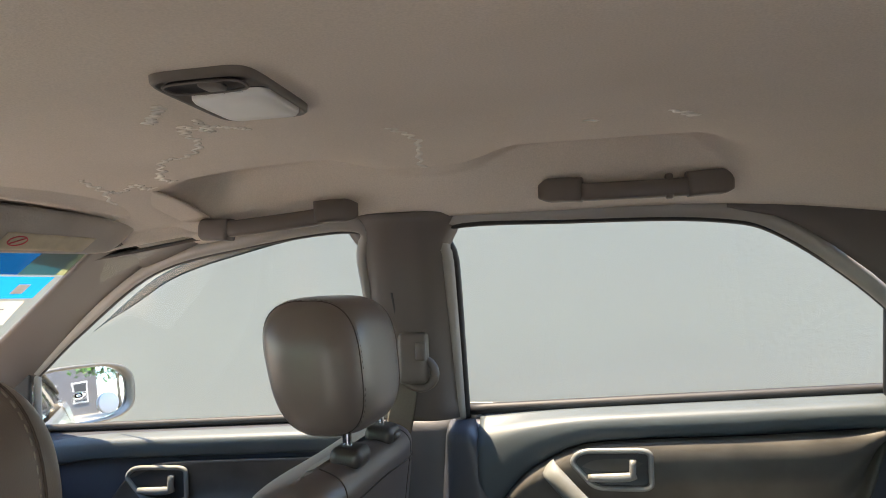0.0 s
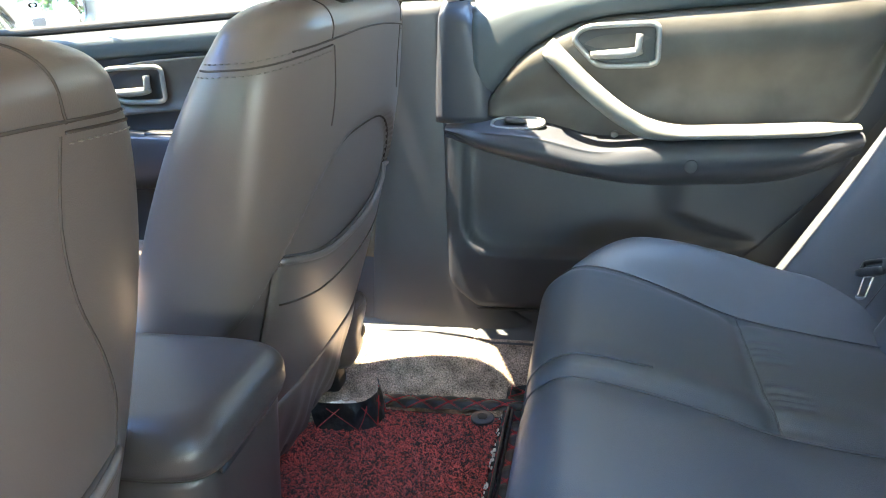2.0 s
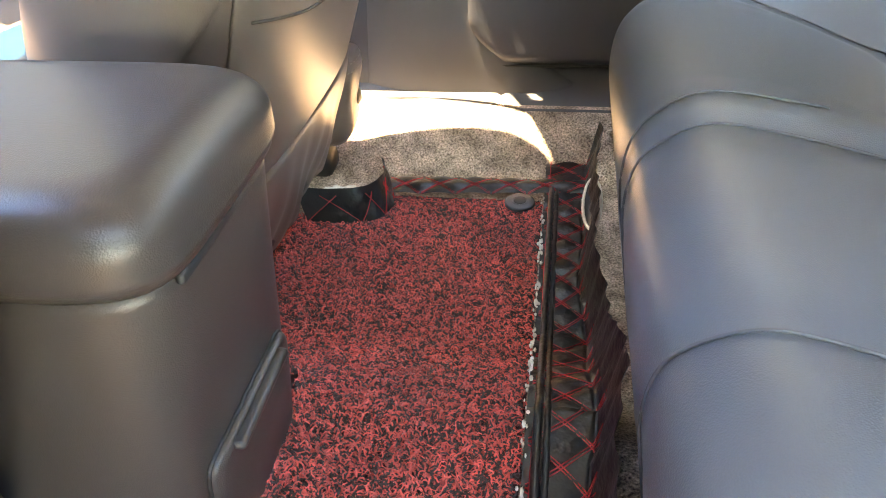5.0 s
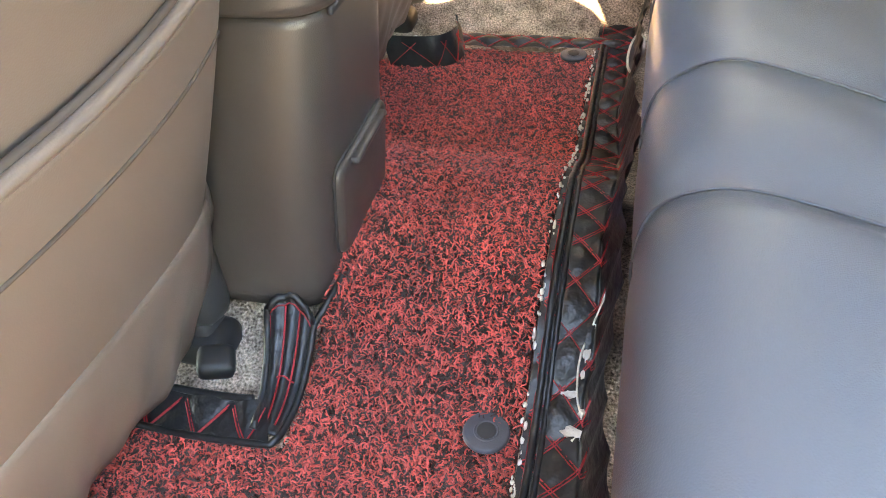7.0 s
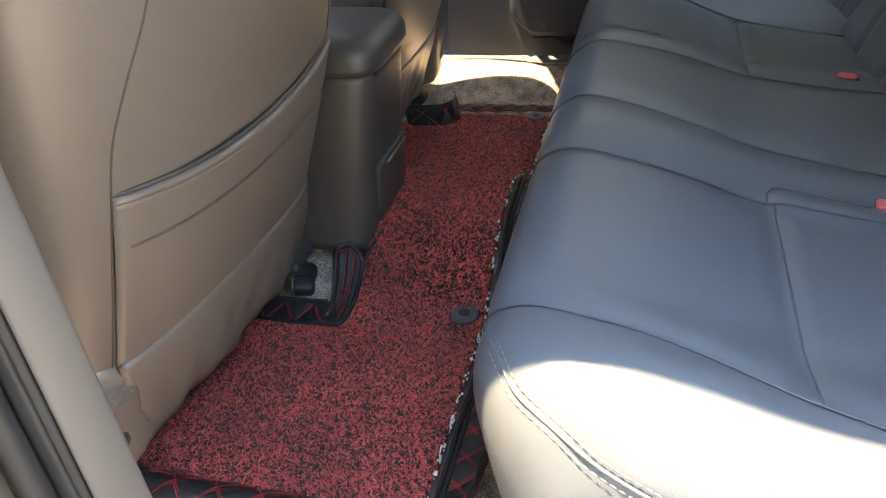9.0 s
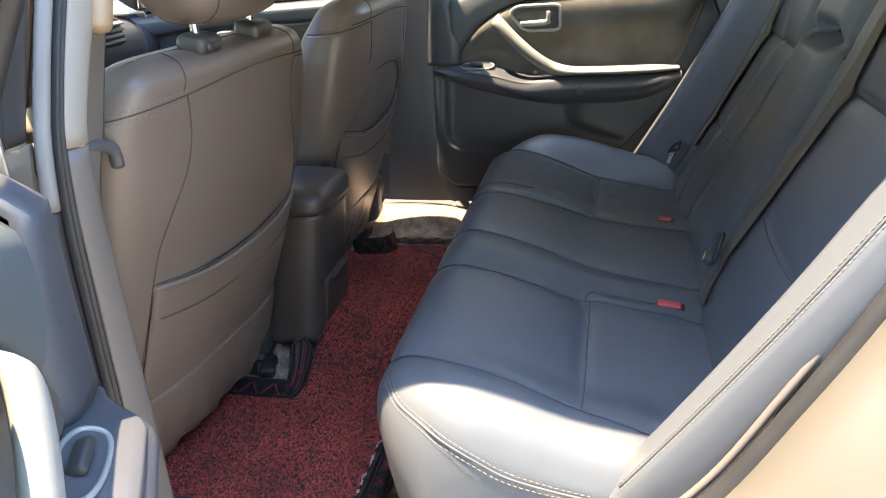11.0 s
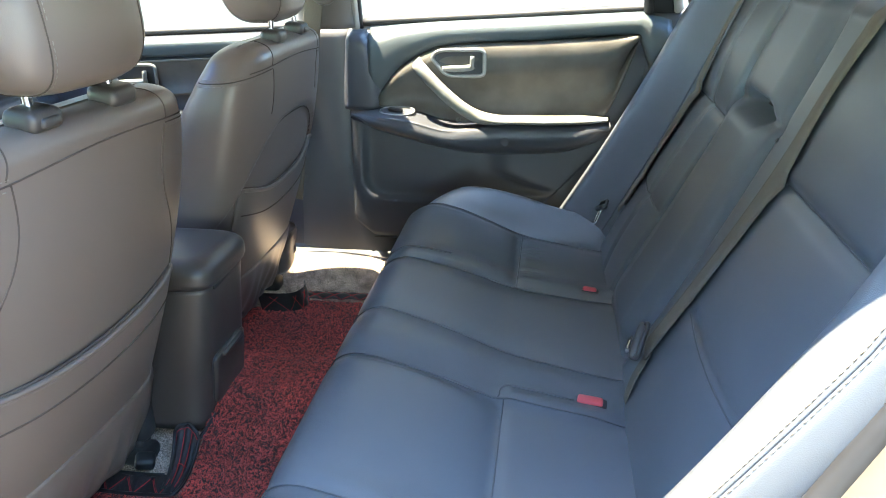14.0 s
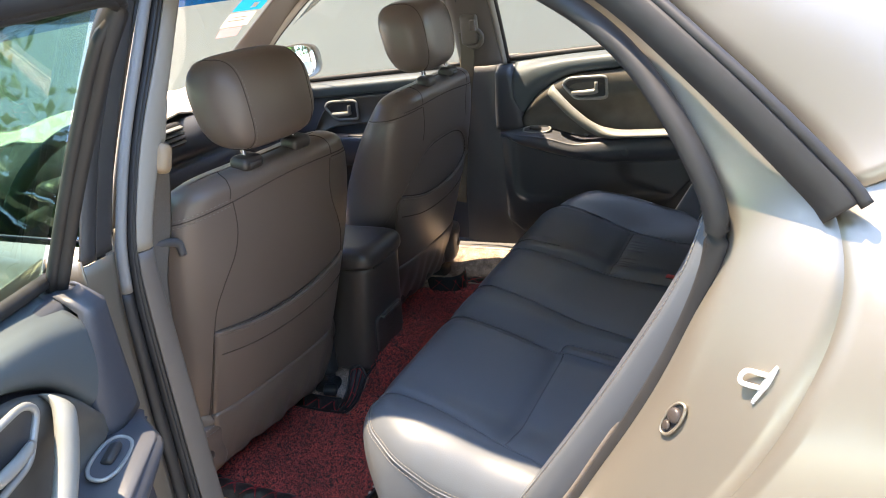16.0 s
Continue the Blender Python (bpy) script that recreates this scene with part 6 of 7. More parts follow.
    tube("striker_plate", [p + s * 0.007 - t * 0.018 + n * 0.001, p + s * 0.005 + n * 0.001, p + s * 0.002 + t * 0.024 + n * 0.001], lambda w: 0.005 - 0.003 * abs(2 * w - 1), STICKER, root, "white striker plate", n=10, m=12, flat=(1.0, 0.6))

    # near centre pillar: trim, seals and painted flange
    def bp(u, v):
        z = 0.885 + (1.235 - 0.885) * v
        x = -0.455 + 0.024 * v + (0.080 - 0.006 * v) * u
        y = 0.700 - 0.175 * v ** 1.15 - 0.04 * (1 - abs(2 * min(u, 0.62) - 0.62) ** 2 * 0.6) + 0.045 * step(0.55, 1.0, u)
        return Vector((x, across(y, sd), z))
    # near pillar in the paler copy of the trim, its daylight put into the colour
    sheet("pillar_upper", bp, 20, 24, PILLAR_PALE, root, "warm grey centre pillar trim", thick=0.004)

    def bl(u, v):
        z = 0.28 + 0.600 * v
        low = 1 - v
        x = -0.485 - 0.05 * low ** 3 + (0.105 + 0.02 * low) * u
        y = 0.70 - 0.04 * (1 - abs(2 * min(u, 0.62) - 0.62) ** 2 * 0.6) + 0.045 * step(0.55, 1.0, u) + 0.02 * low ** 2
        return Vector((x, across(y, sd), z))
    # takes the same lightened grey as the far window frames
    sheet("pillar_lower", bl, 20, 24, FRAME_LIT, root, "warm grey lower pillar trim", thick=0.004)
    # rear face of the centre pillar: dark cover, painted strip, seal and trim, from outside in
    HZ = (0.30, 0.75, 0.83, 0.885, 1.01, 1.132, 1.25)
    EDGE = [list(zip(HZ, ys)) for ys in (
        (-0.875, -0.866, -0.848, -0.818, -0.768, -0.695, -0.625), (-0.840, -0.826, -0.805, -0.787, -0.736, -0.666, -0.597),
        (-0.790, -0.777, -0.768, -0.755, -0.703, -0.636, -0.567), (-0.765, -0.756, -0.748, -0.735, -0.682, -0.612, -0.544),
        (-0.745, -0.737, -0.731, -0.720, -0.665, -0.590, -0.523), (-0.700, -0.704, -0.705, -0.692, -0.626, -0.560, -0.497))]

    def band(i, j, z0, z1, x, bulge, wrap=0.0, ridges=0):
        def fn(u, v):
            z = z0 + (z1 - z0) * u
            y0, y1 = curve1(EDGE[i], z), curve1(EDGE[j], z)
            d = bulge * math.sin(math.pi * v) ** 0.7 - wrap * step(0.72, 1.0, v) ** 2
            if ridges:
                d += 0.004 * abs(math.sin(math.pi * ridges * v))
            return Vector((x + d, y0 + (y1 - y0) * min(1.0, v / 0.85 if wrap else v), z))
        return fn
    sheet("pillar_cover", band(0, 1, 0.868, 1.25, -0.346, 0.006), 30, 10, CHARCOAL, root, "black satin pillar cover", thick=0.003)
    sheet("pillar_cover_inner", band(1, 2, 0.868, 1.25, -0.350, 0.002), 30, 8, CHARCOAL, root, "black inner pillar cover", thick=0.003)
    sheet("front_door_edge", band(0, 2, 0.30, 0.866, -0.345, 0.004), 30, 10, PAINT, root, "champagne door edge", thick=0.003)
    sheet("pillar_flange_trim", band(2, 3, 0.80, 1.25, -0.343, 0.010), 30, 10, FLANGE, root, "silver painted flange", thick=0.003)
    sheet("pillar_flange_trim", band(2, 3, 0.30, 0.80, -0.343, 0.008), 30, 10, RUBBER, root, "black lower flange seal", thick=0.003)
    sheet("pillar_seal", band(3, 4, 0.30, 1.25, -0.342, 0.006, ridges=2), 40, 16, RUBBER, root, "black ribbed rubber seal", thick=0.003)
    sheet("pillar_trim_upper", band(4, 5, 0.852, 1.25, -0.338, 0.006, 0.07), 30, 20, PILLAR_PALE, root, "upper pillar trim, painted pale for door light", thick=0.004)
    sheet("pillar_trim_lower", band(4, 5, 0.30, 0.850, -0.338, 0.006, 0.07), 30, 20, TRIM, root, "warm grey lower pillar trim", thick=0.004)
    tube("coat_hook", [(-0.372, -0.672, 0.838), (-0.366, -0.645, 0.832), (-0.364, -0.624, 0.822), (-0.366, -0.618, 0.800)], 0.0075, TRIM_LOW, root, "grey belt guide hook", n=8, m=14)
    # rear deck side and boot lid beyond the pillar
    def boot(u, v):
        return Vector((1.15 + 0.75 * u, CENTRE - 0.72 + 1.44 * v, 0.99 - 0.04 * u - 0.05 * abs(2 * v - 1) ** 4))
    sheet("boot_lid", boot, 10, 20, PAINT, root, "champagne silver boot lid", thick=0.004)

    def rear_glass(u, v):
        y = CENTRE + (2 * u - 1) * (0.50 + 0.08 * v)
        return Vector((0.66 + 0.50 * v - 0.05 * (2 * u - 1) ** 2, y, roof_z(0.60, y) + 0.015 - 0.235 * v))
    g = sheet("rear_window", rear_glass, 16, 10, GLASS_DARK, root, "dark tinted rear window")
    g.visible_shadow = False

    # closed front door on the near side, behind the open one
    def fdoor(u, v):
        z = 0.25 + 0.63 * v
        return Vector((-1.35 + 1.0 * u, across(0.865 - 0.10 * v ** 4, sd), z))
    sheet("front_door_skin", fdoor, 16, 16, PAINT, root, "champagne front door skin", thick=0.003)

    def fpanel(u, v):
        z = 0.28 + 0.60 * v
        return Vector((-1.30 + 0.88 * u, across(0.70 + 0.04 * step(0.95, 1, v), sd), z))
    sheet("front_door_panel", fpanel, 10, 20, NAVY, root, "blue-grey front door panel", thick=0.003)
    pts = [(-0.398, across(0.715, sd), 0.870), (-0.398, across(0.64, sd), 1.02), (-0.394, across(0.56, sd), 1.16)] + [(p[0], across(p[1], sd), p[2]) for p in SIDE_TOP[::-1]]
    tube("front_window_frame", pts, 0.014, RUBBER, root, "dark front window frame", m=50, n=8)

    def fpane(u, v):
        x = -1.17 + 0.775 * u
        zt, yt = curve1([(p[0], p[2]) for p in SIDE_TOP], x), curve1([(p[0], p[1]) for p in SIDE_TOP], x)
        return Vector((x, across(0.738 + (yt + 0.018 - 0.738) * v, sd), 0.86 + (max(zt, 0.865) - 0.86) * v))
    g = sheet("front_window", fpane, 16, 8, GLASS_GREEN, root, "greenish side glass")
    g.visible_shadow = False

    def rail(u, v):
        x = -0.80 + 1.10 * u
        y = 0.495 + 0.035 * v
        return Vector((x, across(y, sd), roof_z(x, across(0.495, sd)) - 0.006 - 0.03 * v))
    sheet("rail_trim", rail, 30, 6, TRIM, root, thick=0.006)

    def ap(u, v):
        a = Vector((-0.80, across(0.575, sd), 1.172)).lerp(Vector((-1.20, across(0.745, sd), 0.83)), u)
        b = Vector((-0.80, across(0.485, sd), 1.215)).lerp(Vector((-1.38, across(0.665, sd), 0.86)), u)
        p = (a + Vector((0, 0, 0.035 * math.sin(math.pi * u)))).lerp(b + Vector((0, 0, 0.02 * math.sin(math.pi * u))), v)
        return p + Vector((0.5, 0.4, 0.3)) * 0.035 * math.sin(math.pi * v)
    sheet("front_pillar", ap, 20, 10, TRIM, root, "warm grey front pillar trim", thick=0.004)

    def sill(u, v):
        x = -0.50 + 0.85 * u
        a = v * math.pi * 0.5
        return Vector((x, across(0.640 + 0.10 * math.sin(a), sd), 0.292 + 0.03 * math.sin(2 * a)))
    sheet("sill_trim", sill, 40, 10, TRIM_LOW, root, "dark grey sill trim", thick=0.004)


def wheels():
    for x in (-1.78, 0.92):
        for y in (-0.775, 0.735):
            root = thing("wheel", "black tyre on a silver rim under the car", "wheel", (x, y, 0.305), group="car wheels")
            ring = [(0.225 * math.cos(a), 0, 0.225 * math.sin(a)) for a in [i * math.pi / 20 for i in range(40)]]
            tube("tyre", ring, 0.080, RUBBER, root, raw=True, closed=True, n=12, up=(0, 1, 0), squash=3.2)
            part("rim", disc_bm(0.165, 0.12, (0, 0, 0), (0, 1, 0), 32, 0.012), SATIN, root)


def far_outer():
    """Outer skin of the far side, seen in the mirror, and the nose of the car."""
    root = thing("car_body_far", "champagne silver outer side of the car", "car body", kind="structure")

    def side(u, v):
        x = -1.35 + 3.2 * u
        z = 0.22 + (0.875 + 0.05 * (x + 0.4) * (x < 0.5) + 0.045 * (x >= 0.5) - 0.22) * v
        return Vector((x, across(0.875 - 0.11 * v ** 4 - 0.04 * u ** 3, 1), z))
    sheet("side_skin", side, 30, 16, PAINT, root, thick=0.003)

    def bonnet(u, v):
        return Vector((-1.55 - 1.0 * u, CENTRE - 0.74 + 1.48 * v, 0.86 - 0.14 * u ** 1.5 - 0.06 * abs(2 * v - 1) ** 3))
    sheet("bonnet", bonnet, 14, 24, PAINT, root, "champagne silver bonnet", thick=0.003)


def dashboard():
    root = thing("dashboard", "dark blue-grey dashboard with a pale cloth on top", "dashboard")

    def top(u, v):
        y = CENTRE - 0.70 + 1.40 * v
        prof = [(-1.56, 0.840), (-1.35, 0.862), (-1.14, 0.872), (-1.03, 0.868), (-0.985, 0.840), (-0.975, 0.79), (-0.985, 0.765), (-0.965, 0.750), (-0.965, 0.70), (-1.02, 0.58), (-1.12, 0.42)]
        p = spline([(a, 0, b) for a, b in prof], 41)[round(u * 40)]
        hood = 0.045 * math.exp(-((y + 0.38) / 0.17) ** 2) * math.exp(-((p.x + 1.10) / 0.13) ** 2)
        end = step(0.38, 0.60, y)
        return Vector((p.x + 0.02 * math.cos(3 * y) - 0.12 * end, y, p.z + hood - 0.05 * end))
    sheet("cowl", top, 40, 50, NAVY, root)
    for y in (0.245, -0.02):
        for i in range(4):
            part("vent_slat", box_bm((0.016, 0.090, 0.0045), 0.001, 1, (-0.952, y, 0.826 + 0.0125 * i), (0, 20, 0)), SATIN, root, "grey vent slat")
        part("vent_frame", box_bm((0.030, 0.108, 0.066), 0.012, 3, (-0.968, y, 0.844), (0, -8, 0)), RUBBER, root, "black air vent")
    part("centre_panel", box_bm((0.06, 0.26, 0.32), 0.02, 3, (-1.03, 0.02, 0.60), (0, -10, 0)), CHARCOAL, root)

    def cloth(u, v):
        y = CENTRE - 0.20 + 0.72 * v
        x = -1.50 + 0.50 * u + 0.02 * math.sin(23 * v) * u
        return Vector((x, y, 0.893 + 0.012 * math.sin(19 * y + 7 * u) + 0.010 * math.sin(31 * x + 11 * y) - 0.02 * step(0.85, 1, u)))
    ob = sheet("dash_cloth", cloth, 24, 50, PALE, None, thick=0.006)
    tagged(ob, "crumpled pale cloth spread on the dashboard", "cloth")


def steering_wheel():
    root = thing("steering_wheel", "dark leather steering wheel behind the driver door glass", "steering wheel", (-0.86, -0.40, 0.80))
    ring = [(0.0, 0.185 * math.cos(a), 0.185 * math.sin(a)) for a in [i * 2 * math.pi / 48 for i in range(48)]]
    tube("rim", ring, 0.015, CHARCOAL, root, raw=True, closed=True, n=10, up=(1, 0, 0))
    part("hub", box_bm((0.06, 0.16, 0.13), 0.025, 3, (-0.03, 0, -0.01)), CHARCOAL, root)
    for s in ((0, 0.17, 0.0), (0, -0.17, 0.0), (0, 0.06, -0.17), (0, -0.06, -0.17)):
        tube("spoke", [(-0.02, s[1] * 0.35, s[2] * 0.35), s], 0.014, CHARCOAL, root, n=8, m=5)
    tube("column", [(-0.03, 0, -0.01), (-0.28, 0, -0.09)], 0.035, CHARCOAL, root, n=12, m=4)
    root.rotation_euler = (0, radians(24), 0)


# ---- floor mats ----
def mat_z(y):
    q = abs(y - CENTRE - 0.015)
    # the mat on the near side laps over the one beyond the tunnel
    return 0.238 + 0.085 * (1 - step(0.05, 0.235, q)) - 0.013 * step(0.036, 0.044, y) * step(0.23, 0.12, y)


def rear_mat():
    root = thing("floor_mat", "red and black coil mat with quilted black leather border", "floor mat")
    x1 = -0.178

    def front(y):
        """Front limit of the coil pad at y."""
        if y < -0.262:
            return -0.56
        if y > 0.415:
            return -0.378
        return -0.367 if y < 0.075 else (-0.367 - 0.153 * min(1.0, (y - 0.075) / 0.05))

    def base(u, v):
        y = -0.545 + (0.482 + 0.545) * v
        x = -0.56 + (x1 + 0.56) * u
        return Vector((x, y, mat_z(y) - 0.006 - 0.07 * (x < front(y) - 0.01)))
    sheet("backing", base, 30, 120, MATBASE, root, thick=0.006)
    rnd = random.Random(4)
    sets = {True: ([], []), False: ([], [])}
    cell = 0.00182
    across_n, along_n = int(1.008 / cell), int((x1 + 0.56) / cell)
    for i in range(across_n * along_n):
        # strands lie evenly, one to a small cell
        y = -0.540 + cell * (i % across_n + rnd.uniform(-0.2, 1.2))
        x = -0.56 + cell * (i // across_n + rnd.uniform(-0.2, 1.2))
        if x < front(y):
            continue
        z0 = mat_z(y)
        a = rnd.uniform(0, 2 * math.pi)
        L = rnd.uniform(0.005, 0.0105)
        bend = rnd.uniform(-1.3, 1.3)
        red = rnd.random() < (0.49 if y < 0.04 else 0.45)
        h = rnd.uniform(0.001, 0.0065) + (0.0 if red else -0.0008)
        r = rnd.uniform(0.00046, 0.00076)
        pts = []
        px, py = x - math.cos(a) * L / 2, y - math.sin(a) * L / 2
        for k in range(4):
            pts.append(Vector((px, py, z0 + h * math.sin(math.pi * (k + 0.35) / 3.7) - 0.001)))
            b = a + bend * (k - 1)
            px, py = px + math.cos(b) * L / 3, py + math.sin(b) * L / 3
        vs, fs = sets[red]
        o = len(vs)
        for k, p in enumerate(pts):
            t = (pts[min(3, k + 1)] - pts[max(0, k - 1)]).normalized()
            s = Vector((-t.y, t.x, 0)).normalized()
            vs += [p + s * r, p + Vector((0, 0, r * 1.3)), p - s * r]
        for k in range(3):
            q = o + k * 3
            fs += [(q, q + 3, q + 4, q + 1), (q + 1, q + 4, q + 5, q + 2)]
    tagged(mesh_part("coil_red", *sets[True], COILRED, root), kind="stuff")
    tagged(mesh_part("coil_dark", *sets[False], COILDARK, root), kind="stuff")

    # press buttons
    for bx, by in ((-0.205, -0.218), (-0.206, 0.458)):
        z = mat_z(by) + 0.006
        b = part("mat_button", disc_bm(0.0195, 0.006, (bx, by, z), (0, 0, 1), 28, 0.002), NAVY, root, "dark press button")
        part("button_socket", disc_bm(0.0080, 0.004, (bx, by, z + 0.0016), (0, 0, 1), 18, 0.0005), RUBBER, b)
        tube("button_rim", [(bx + 0.0098 * math.cos(a), by + 0.0098 * math.sin(a), z + 0.0028) for a in [i * math.pi / 8 for i in range(16)]], 0.0009, NAVY, b, raw=True, closed=True, n=6)

    # quilted borders: fn(u along, v across)
    def quilt(name, fn, nu, nv, pitch_u, pitch_v):
        """A padded leatherette strip with a red diamond stitch pattern."""
        def puff(u, v):
            p = fn(u, v)
            a, b = u * pitch_u + v * pitch_v, u * pitch_u - v * pitch_v
            h = 0.0045 * (abs(math.sin(math.pi * a)) * abs(math.sin(math.pi * b))) ** 0.5
            e = 0.002
            n = (fn(min(1, u + e), v) - fn(max(0, u - e), v)).cross(fn(u, min(1, v + e)) - fn(u, max(0, v - e))).normalized()
            if n.z < -0.01:
                n = -n
            return p + n * h, n
        ob = sheet(name, lambda u, v: puff(u, v)[0], nu, nv, QUILT, root, "black quilted leatherette border")
        for s in (1, -1):
            k = math.ceil(-pitch_v) - 1
            while k <= pitch_u + pitch_v + 1:
                pts = []
                for i in range(41):
                    v = 0.02 + 0.78 * i / 40
                    u = (k - s * v * pitch_v) / pitch_u
                    if 0 <= u <= 1:
                        q, n = puff(u, v)
                        pts.append(q + n * 0.0016)
                if len(pts) > 3:
                    for d in (-0.0018, 0.0018):
                        tube("stitching", [p + Vector((0, d, 0)) for p in pts[::2]], 0.0006, REDTHREAD, ob, raw=True, n=4)
                k += 1
        return ob

    def rearb(u, v):
        y = -0.56 + 1.13 * u
        wob = 0.004 * math.sin(14 * y) + 0.003 * math.sin(37 * y)
        x = x1 + 0.002 + 0.066 * v ** 0.8 + wob * v
        return Vector((x, y, mat_z(y) + 0.002 + 0.30 * max(0.0, v - 0.72) ** 1.2 + 0.004 * math.sin(23 * y) * v))
    quilt("rear_border", rearb, 240, 18, 28, 1.5)
    for v in (0.05, 0.80):
        tube("stitching", [rearb(i / 119, v) + Vector((0, 0, 0.0042)) for i in range(120)], 0.0006, REDTHREAD, root, raw=True, n=4)

    def farb(u, v):
        x = -0.385 + 0.28 * u
        return Vector((x, 0.472 + 0.020 * u * (1 - v) + 0.044 * v - 0.004 * math.sin(9 * x) * v, 0.240 + 0.005 * math.sin(math.pi * v)))
    quilt("far_border", farb, 60, 12, 6, 1.2)

    def notch(u, v):
        c = spline([(-0.47, 0.400, 0), (-0.40, 0.405, 0), (-0.375, 0.425, 0), (-0.372, 0.46, 0), (-0.385, 0.490, 0)], 129)
        i = min(127, int(u * 128))
        c = c[i].lerp(c[i + 1], u * 128 - i)
        return Vector((c.x - 0.012 * v, c.y + 0.012 * v, 0.240 + 0.042 * v))
    quilt("far_notch_border", notch, 32, 8, 4, 0.8)

    def nnotch(u, v):
        x = -0.535 + 0.157 * u
        y = -0.262 + 0.036 * v - 0.004 * math.sin(math.pi * u)
        return Vector((x - 0.016 * v * step(0.7, 1.0, u), y, mat_z(y) + 0.003 + 0.010 * v))
    quilt("near_notch_border", nnotch, 60, 12, 3.5, 0.55)

    def flap(u, v):
        # pleated return of the border that climbs beside the console foot
        y = -0.252 + (0.094 + 0.012 * math.sin(math.pi * v)) * u
        x = -0.373 + 0.003 * math.sin(3 * u) - (0.024 + 0.018 * u) * v
        fold = 0.0035 * abs(math.sin(math.pi * 3 * v)) * step(0.0, 0.2, u)
        return Vector((x, y, mat_z(y) + 0.004 + 0.010 * math.sin(math.pi * 0.6 * v) * (0.3 + u) + fold))
    ob = sheet("notch_flap", flap, 30, 24, QUILT, root, "pleated black leatherette flap", thick=0.002)
    for v in (0.05, 0.33, 0.64, 0.95):
        tube("stitching", [flap(0.08 + 0.86 * i / 19, v) + Vector((0, 0, 0.0012)) for i in range(20)], 0.0008, REDTHREAD, ob, raw=True, n=5)
    tube("stitching", [flap(0.45, 0.2 + 0.5 * i / 9) + Vector((0, 0, 0.0012)) for i in range(10)], 0.0008, REDTHREAD, ob, raw=True, n=5)
    tube("stitching", [flap(0.95, i / 9) + Vector((0, 0, 0.0012)) for i in range(10)], 0.0007, REDTHREAD, ob, raw=True, n=5)
    for pts in ([nnotch(i / 29, 0.0) for i in range(30)] + [flap(i / 19, 0.0) for i in range(20)] + [Vector((-0.366, -0.14, mat_z(-0.14))), Vector((-0.356, -0.115, mat_z(-0.115)))],
                [nnotch(i / 29, 1.0) for i in range(27)], [flap(1.0, i / 9) for i in range(10)] + [flap(1 - i / 9, 1.0) for i in range(10)]):
        tube("piping", [p + Vector((0, 0, 0.002)) for p in pts], 0.0034, QUILT, root, "black piping", raw=True, n=8)

    def nearb(u, v):
        x = -0.52 + 0.36 * u
        return Vector((x, -0.545 - 0.06 * v, 0.240 + 0.020 * math.sin(math.pi * v) + 0.02 * v))
    quilt("near_border", nearb, 60, 10, 7, 1.1)
    # piping and frayed white foam along the rear edge of the pad
    pip = [(x1 + 0.001, -0.545 + 1.04 * i / 59, mat_z(-0.545 + 1.04 * i / 59) + 0.004) for i in range(60)]
    tube("piping", [(p[0] + 0.010, p[1], p[2] + 0.002) for p in pip], 0.0035, QUILT, root, "black piping", raw=True, n=8)
    tube("piping", [(p[0] + 0.017, p[1], p[2]) for p in pip], 0.003, QUILT, root, "black piping", raw=True, n=8)
    verts, faces = [], []
    for i in range(150):
        y = -0.54 + 1.02 * rnd.random()
        if rnd.random() < 0.25 and -0.2 < y < 0.1:
            continue
        s = rnd.uniform(0.0011, 0.0030)
        c = Vector((x1 + 0.001 + rnd.uniform(-0.002, 0.003), y, mat_z(y) + 0.006))
        bm = bmesh.new()
        bmesh.ops.create_icosphere(bm, subdivisions=1, radius=s)
        o = len(verts)
        sx, sy = rnd.uniform(0.5, 0.9), rnd.uniform(0.9, 2.4)
        verts += [c + Vector((v.co.x * sx, v.co.y * sy, v.co.z * 0.6)) for v in bm.verts]
        faces += [tuple(q.index + o for q in f.verts) for f in bm.faces]
        bm.free()
    tagged(mesh_part("torn_foam", verts, faces, FOAM, root, "torn white foam crumbs"), kind="stuff")
    # torn flap of foam at the near end of the rear border and an open slit at the far end
    def border_z(x, y):
        v = min(1.0, max(0.0, (x - x1 - 0.002) / 0.066)) ** 1.25
        return rearb((y + 0.56) / 1.13, v).z + 0.0042
    for tx, ty, lx, ly in ((-0.141, -0.180, 0.008, 0.0022), (-0.137, -0.208, 0.008, 0.004), (-0.133, -0.214, 0.0035, 0.007), (-0.131, -0.193, 0.003, 0.002), (-0.121, -0.112, 0.003, 0.005), (-0.130, -0.132, 0.0025, 0.003), (-0.133, -0.152, 0.003, 0.004), (-0.134, -0.166, 0.002, 0.004)):
        n = 14
        fl = []
        for i in range(n):
            a, k = 2 * math.pi * i / n, rnd.uniform(0.6, 1.35)
            x, y = tx + lx * k * math.cos(a), ty + ly * k * math.sin(a)
            fl.append((x, y, border_z(x, y)))
        mesh_part("foam_tear", fl + [(p[0], p[1], p[2] - 0.004) for p in fl], [tuple(range(n))] + [(i, (i + 1) % n, n + (i + 1) % n, n + i) for i in range(n)], FOAM, root, smooth=False)
    tube("foam_tear", [(x, y, border_z(x, y)) for x, y in ((-0.118, -0.105), (-0.130, -0.128), (-0.138, -0.155), (-0.137, -0.180), (-0.131, -0.198))], 0.0009, FOAM, root, n=6, m=24)
    slit = [(-0.118 + 0.010 * math.cos(a), 0.42 + 0.055 * math.sin(a), 0.272 + 0.008 * math.cos(a)) for a in [i * math.pi / 10 for i in range(20)]]
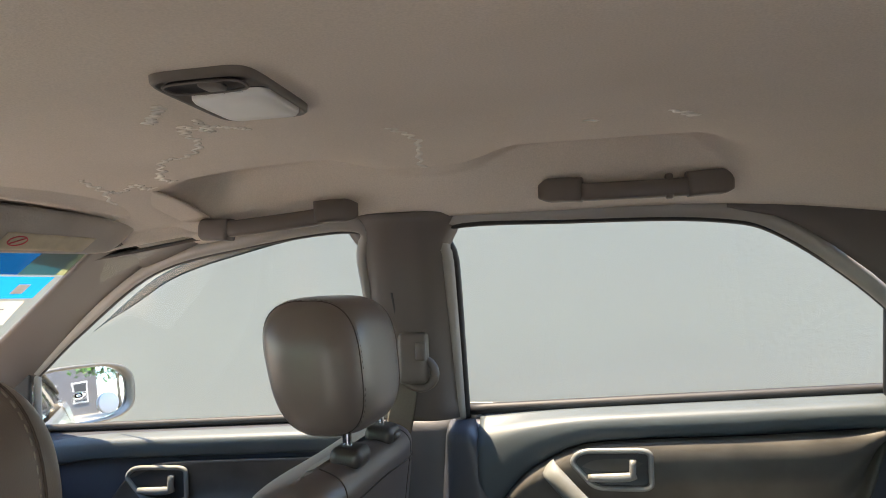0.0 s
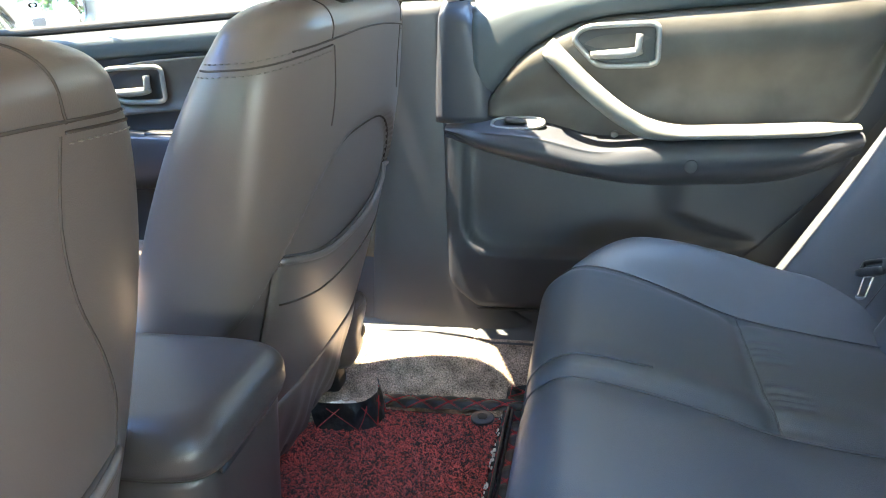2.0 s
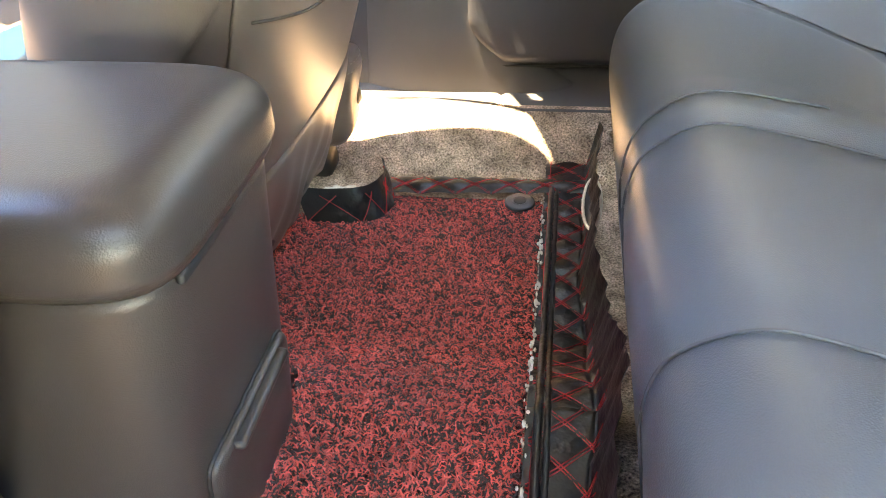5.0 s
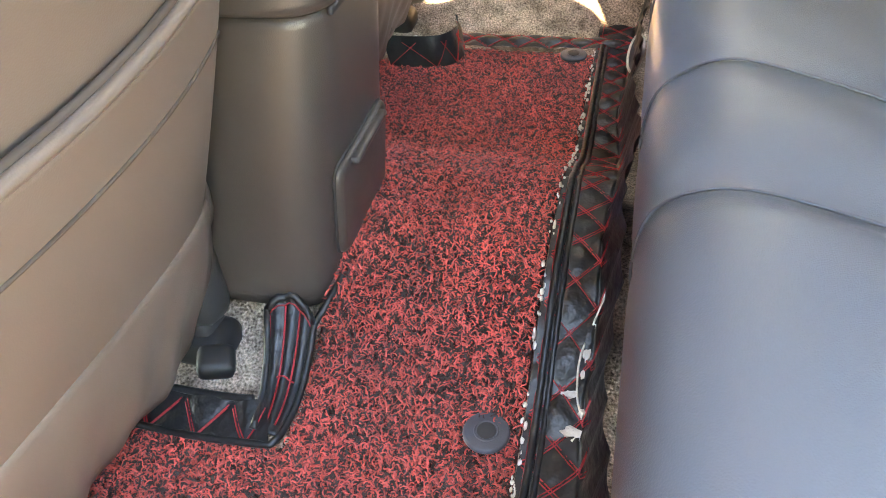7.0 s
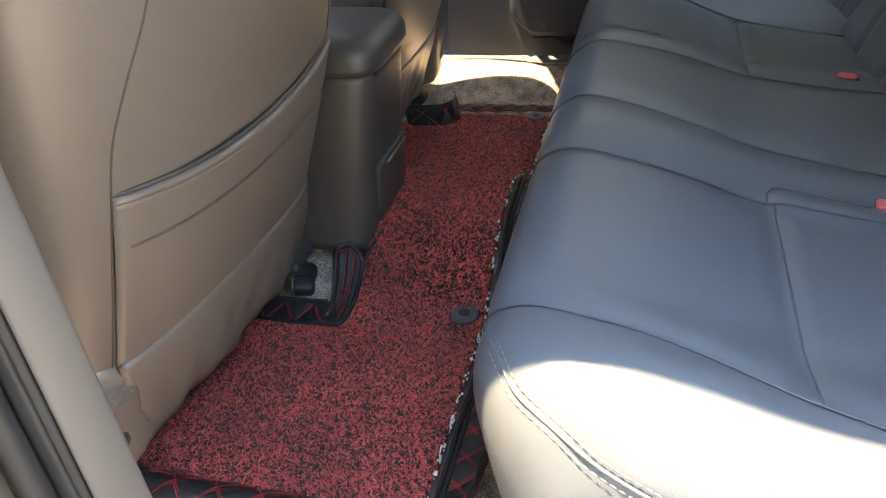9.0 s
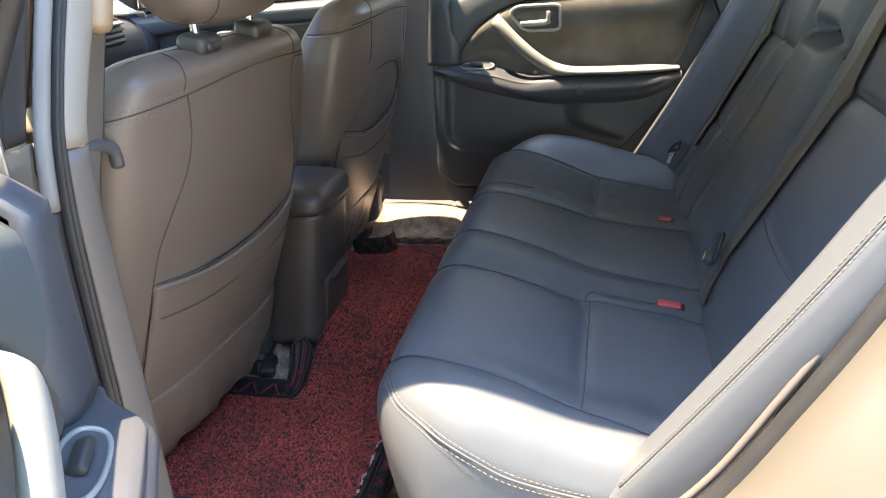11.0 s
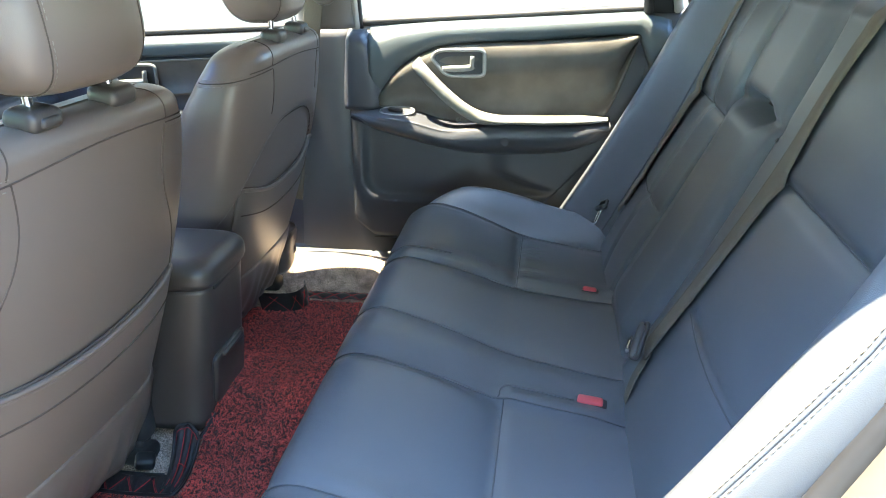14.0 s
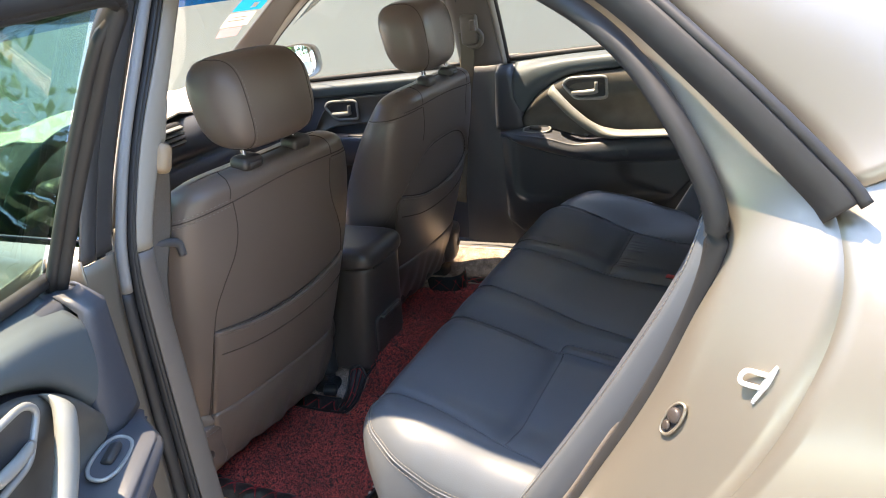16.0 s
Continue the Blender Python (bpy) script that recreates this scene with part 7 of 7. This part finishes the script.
    mesh_part("slit", slit + [(p[0], p[1], p[2] - 0.004) for p in slit], [tuple(range(20))] + [(i, (i + 1) % 20, 20 + (i + 1) % 20, 20 + i) for i in range(20)], NAVY, root)
    tube("slit_edge", slit, 0.0022, FOAM, root, "frayed white edge", raw=True, closed=True, n=6)


def small_things():
    # crumpled paper cup liner by the far seat rail
    root = thing("paper_wad", "crumpled white paper lying under the passenger seat", "paper")

    def wad(u, v):
        lat, lon = math.pi * (u - 0.5), 2 * math.pi * v
        r = 0.030 * (1 + 0.12 * math.sin(5 * lon + 3 * lat) + 0.08 * math.sin(9 * lat - 4 * lon))
        return Vector((-0.432 + r * math.cos(lat) * math.cos(lon) * 1.1, 0.432 + r * math.cos(lat) * math.sin(lon) * 0.8, 0.252 + r * math.sin(lat) * 0.55))
    sheet("wad", wad, 20, 28, FOAM, root, loop_v=True)
    root = thing("seat_motor_cover", "black plastic rail cover at the foot of the driver seat", "rail cover")
    part("cover", box_bm((0.034, 0.030, 0.022), 0.007, 2, (-0.458, -0.194, 0.252), (8, 12, 25)), RUBBER, root)


near_body()
wheels()
far_outer()
dashboard()
steering_wheel()
rear_mat()
small_things()
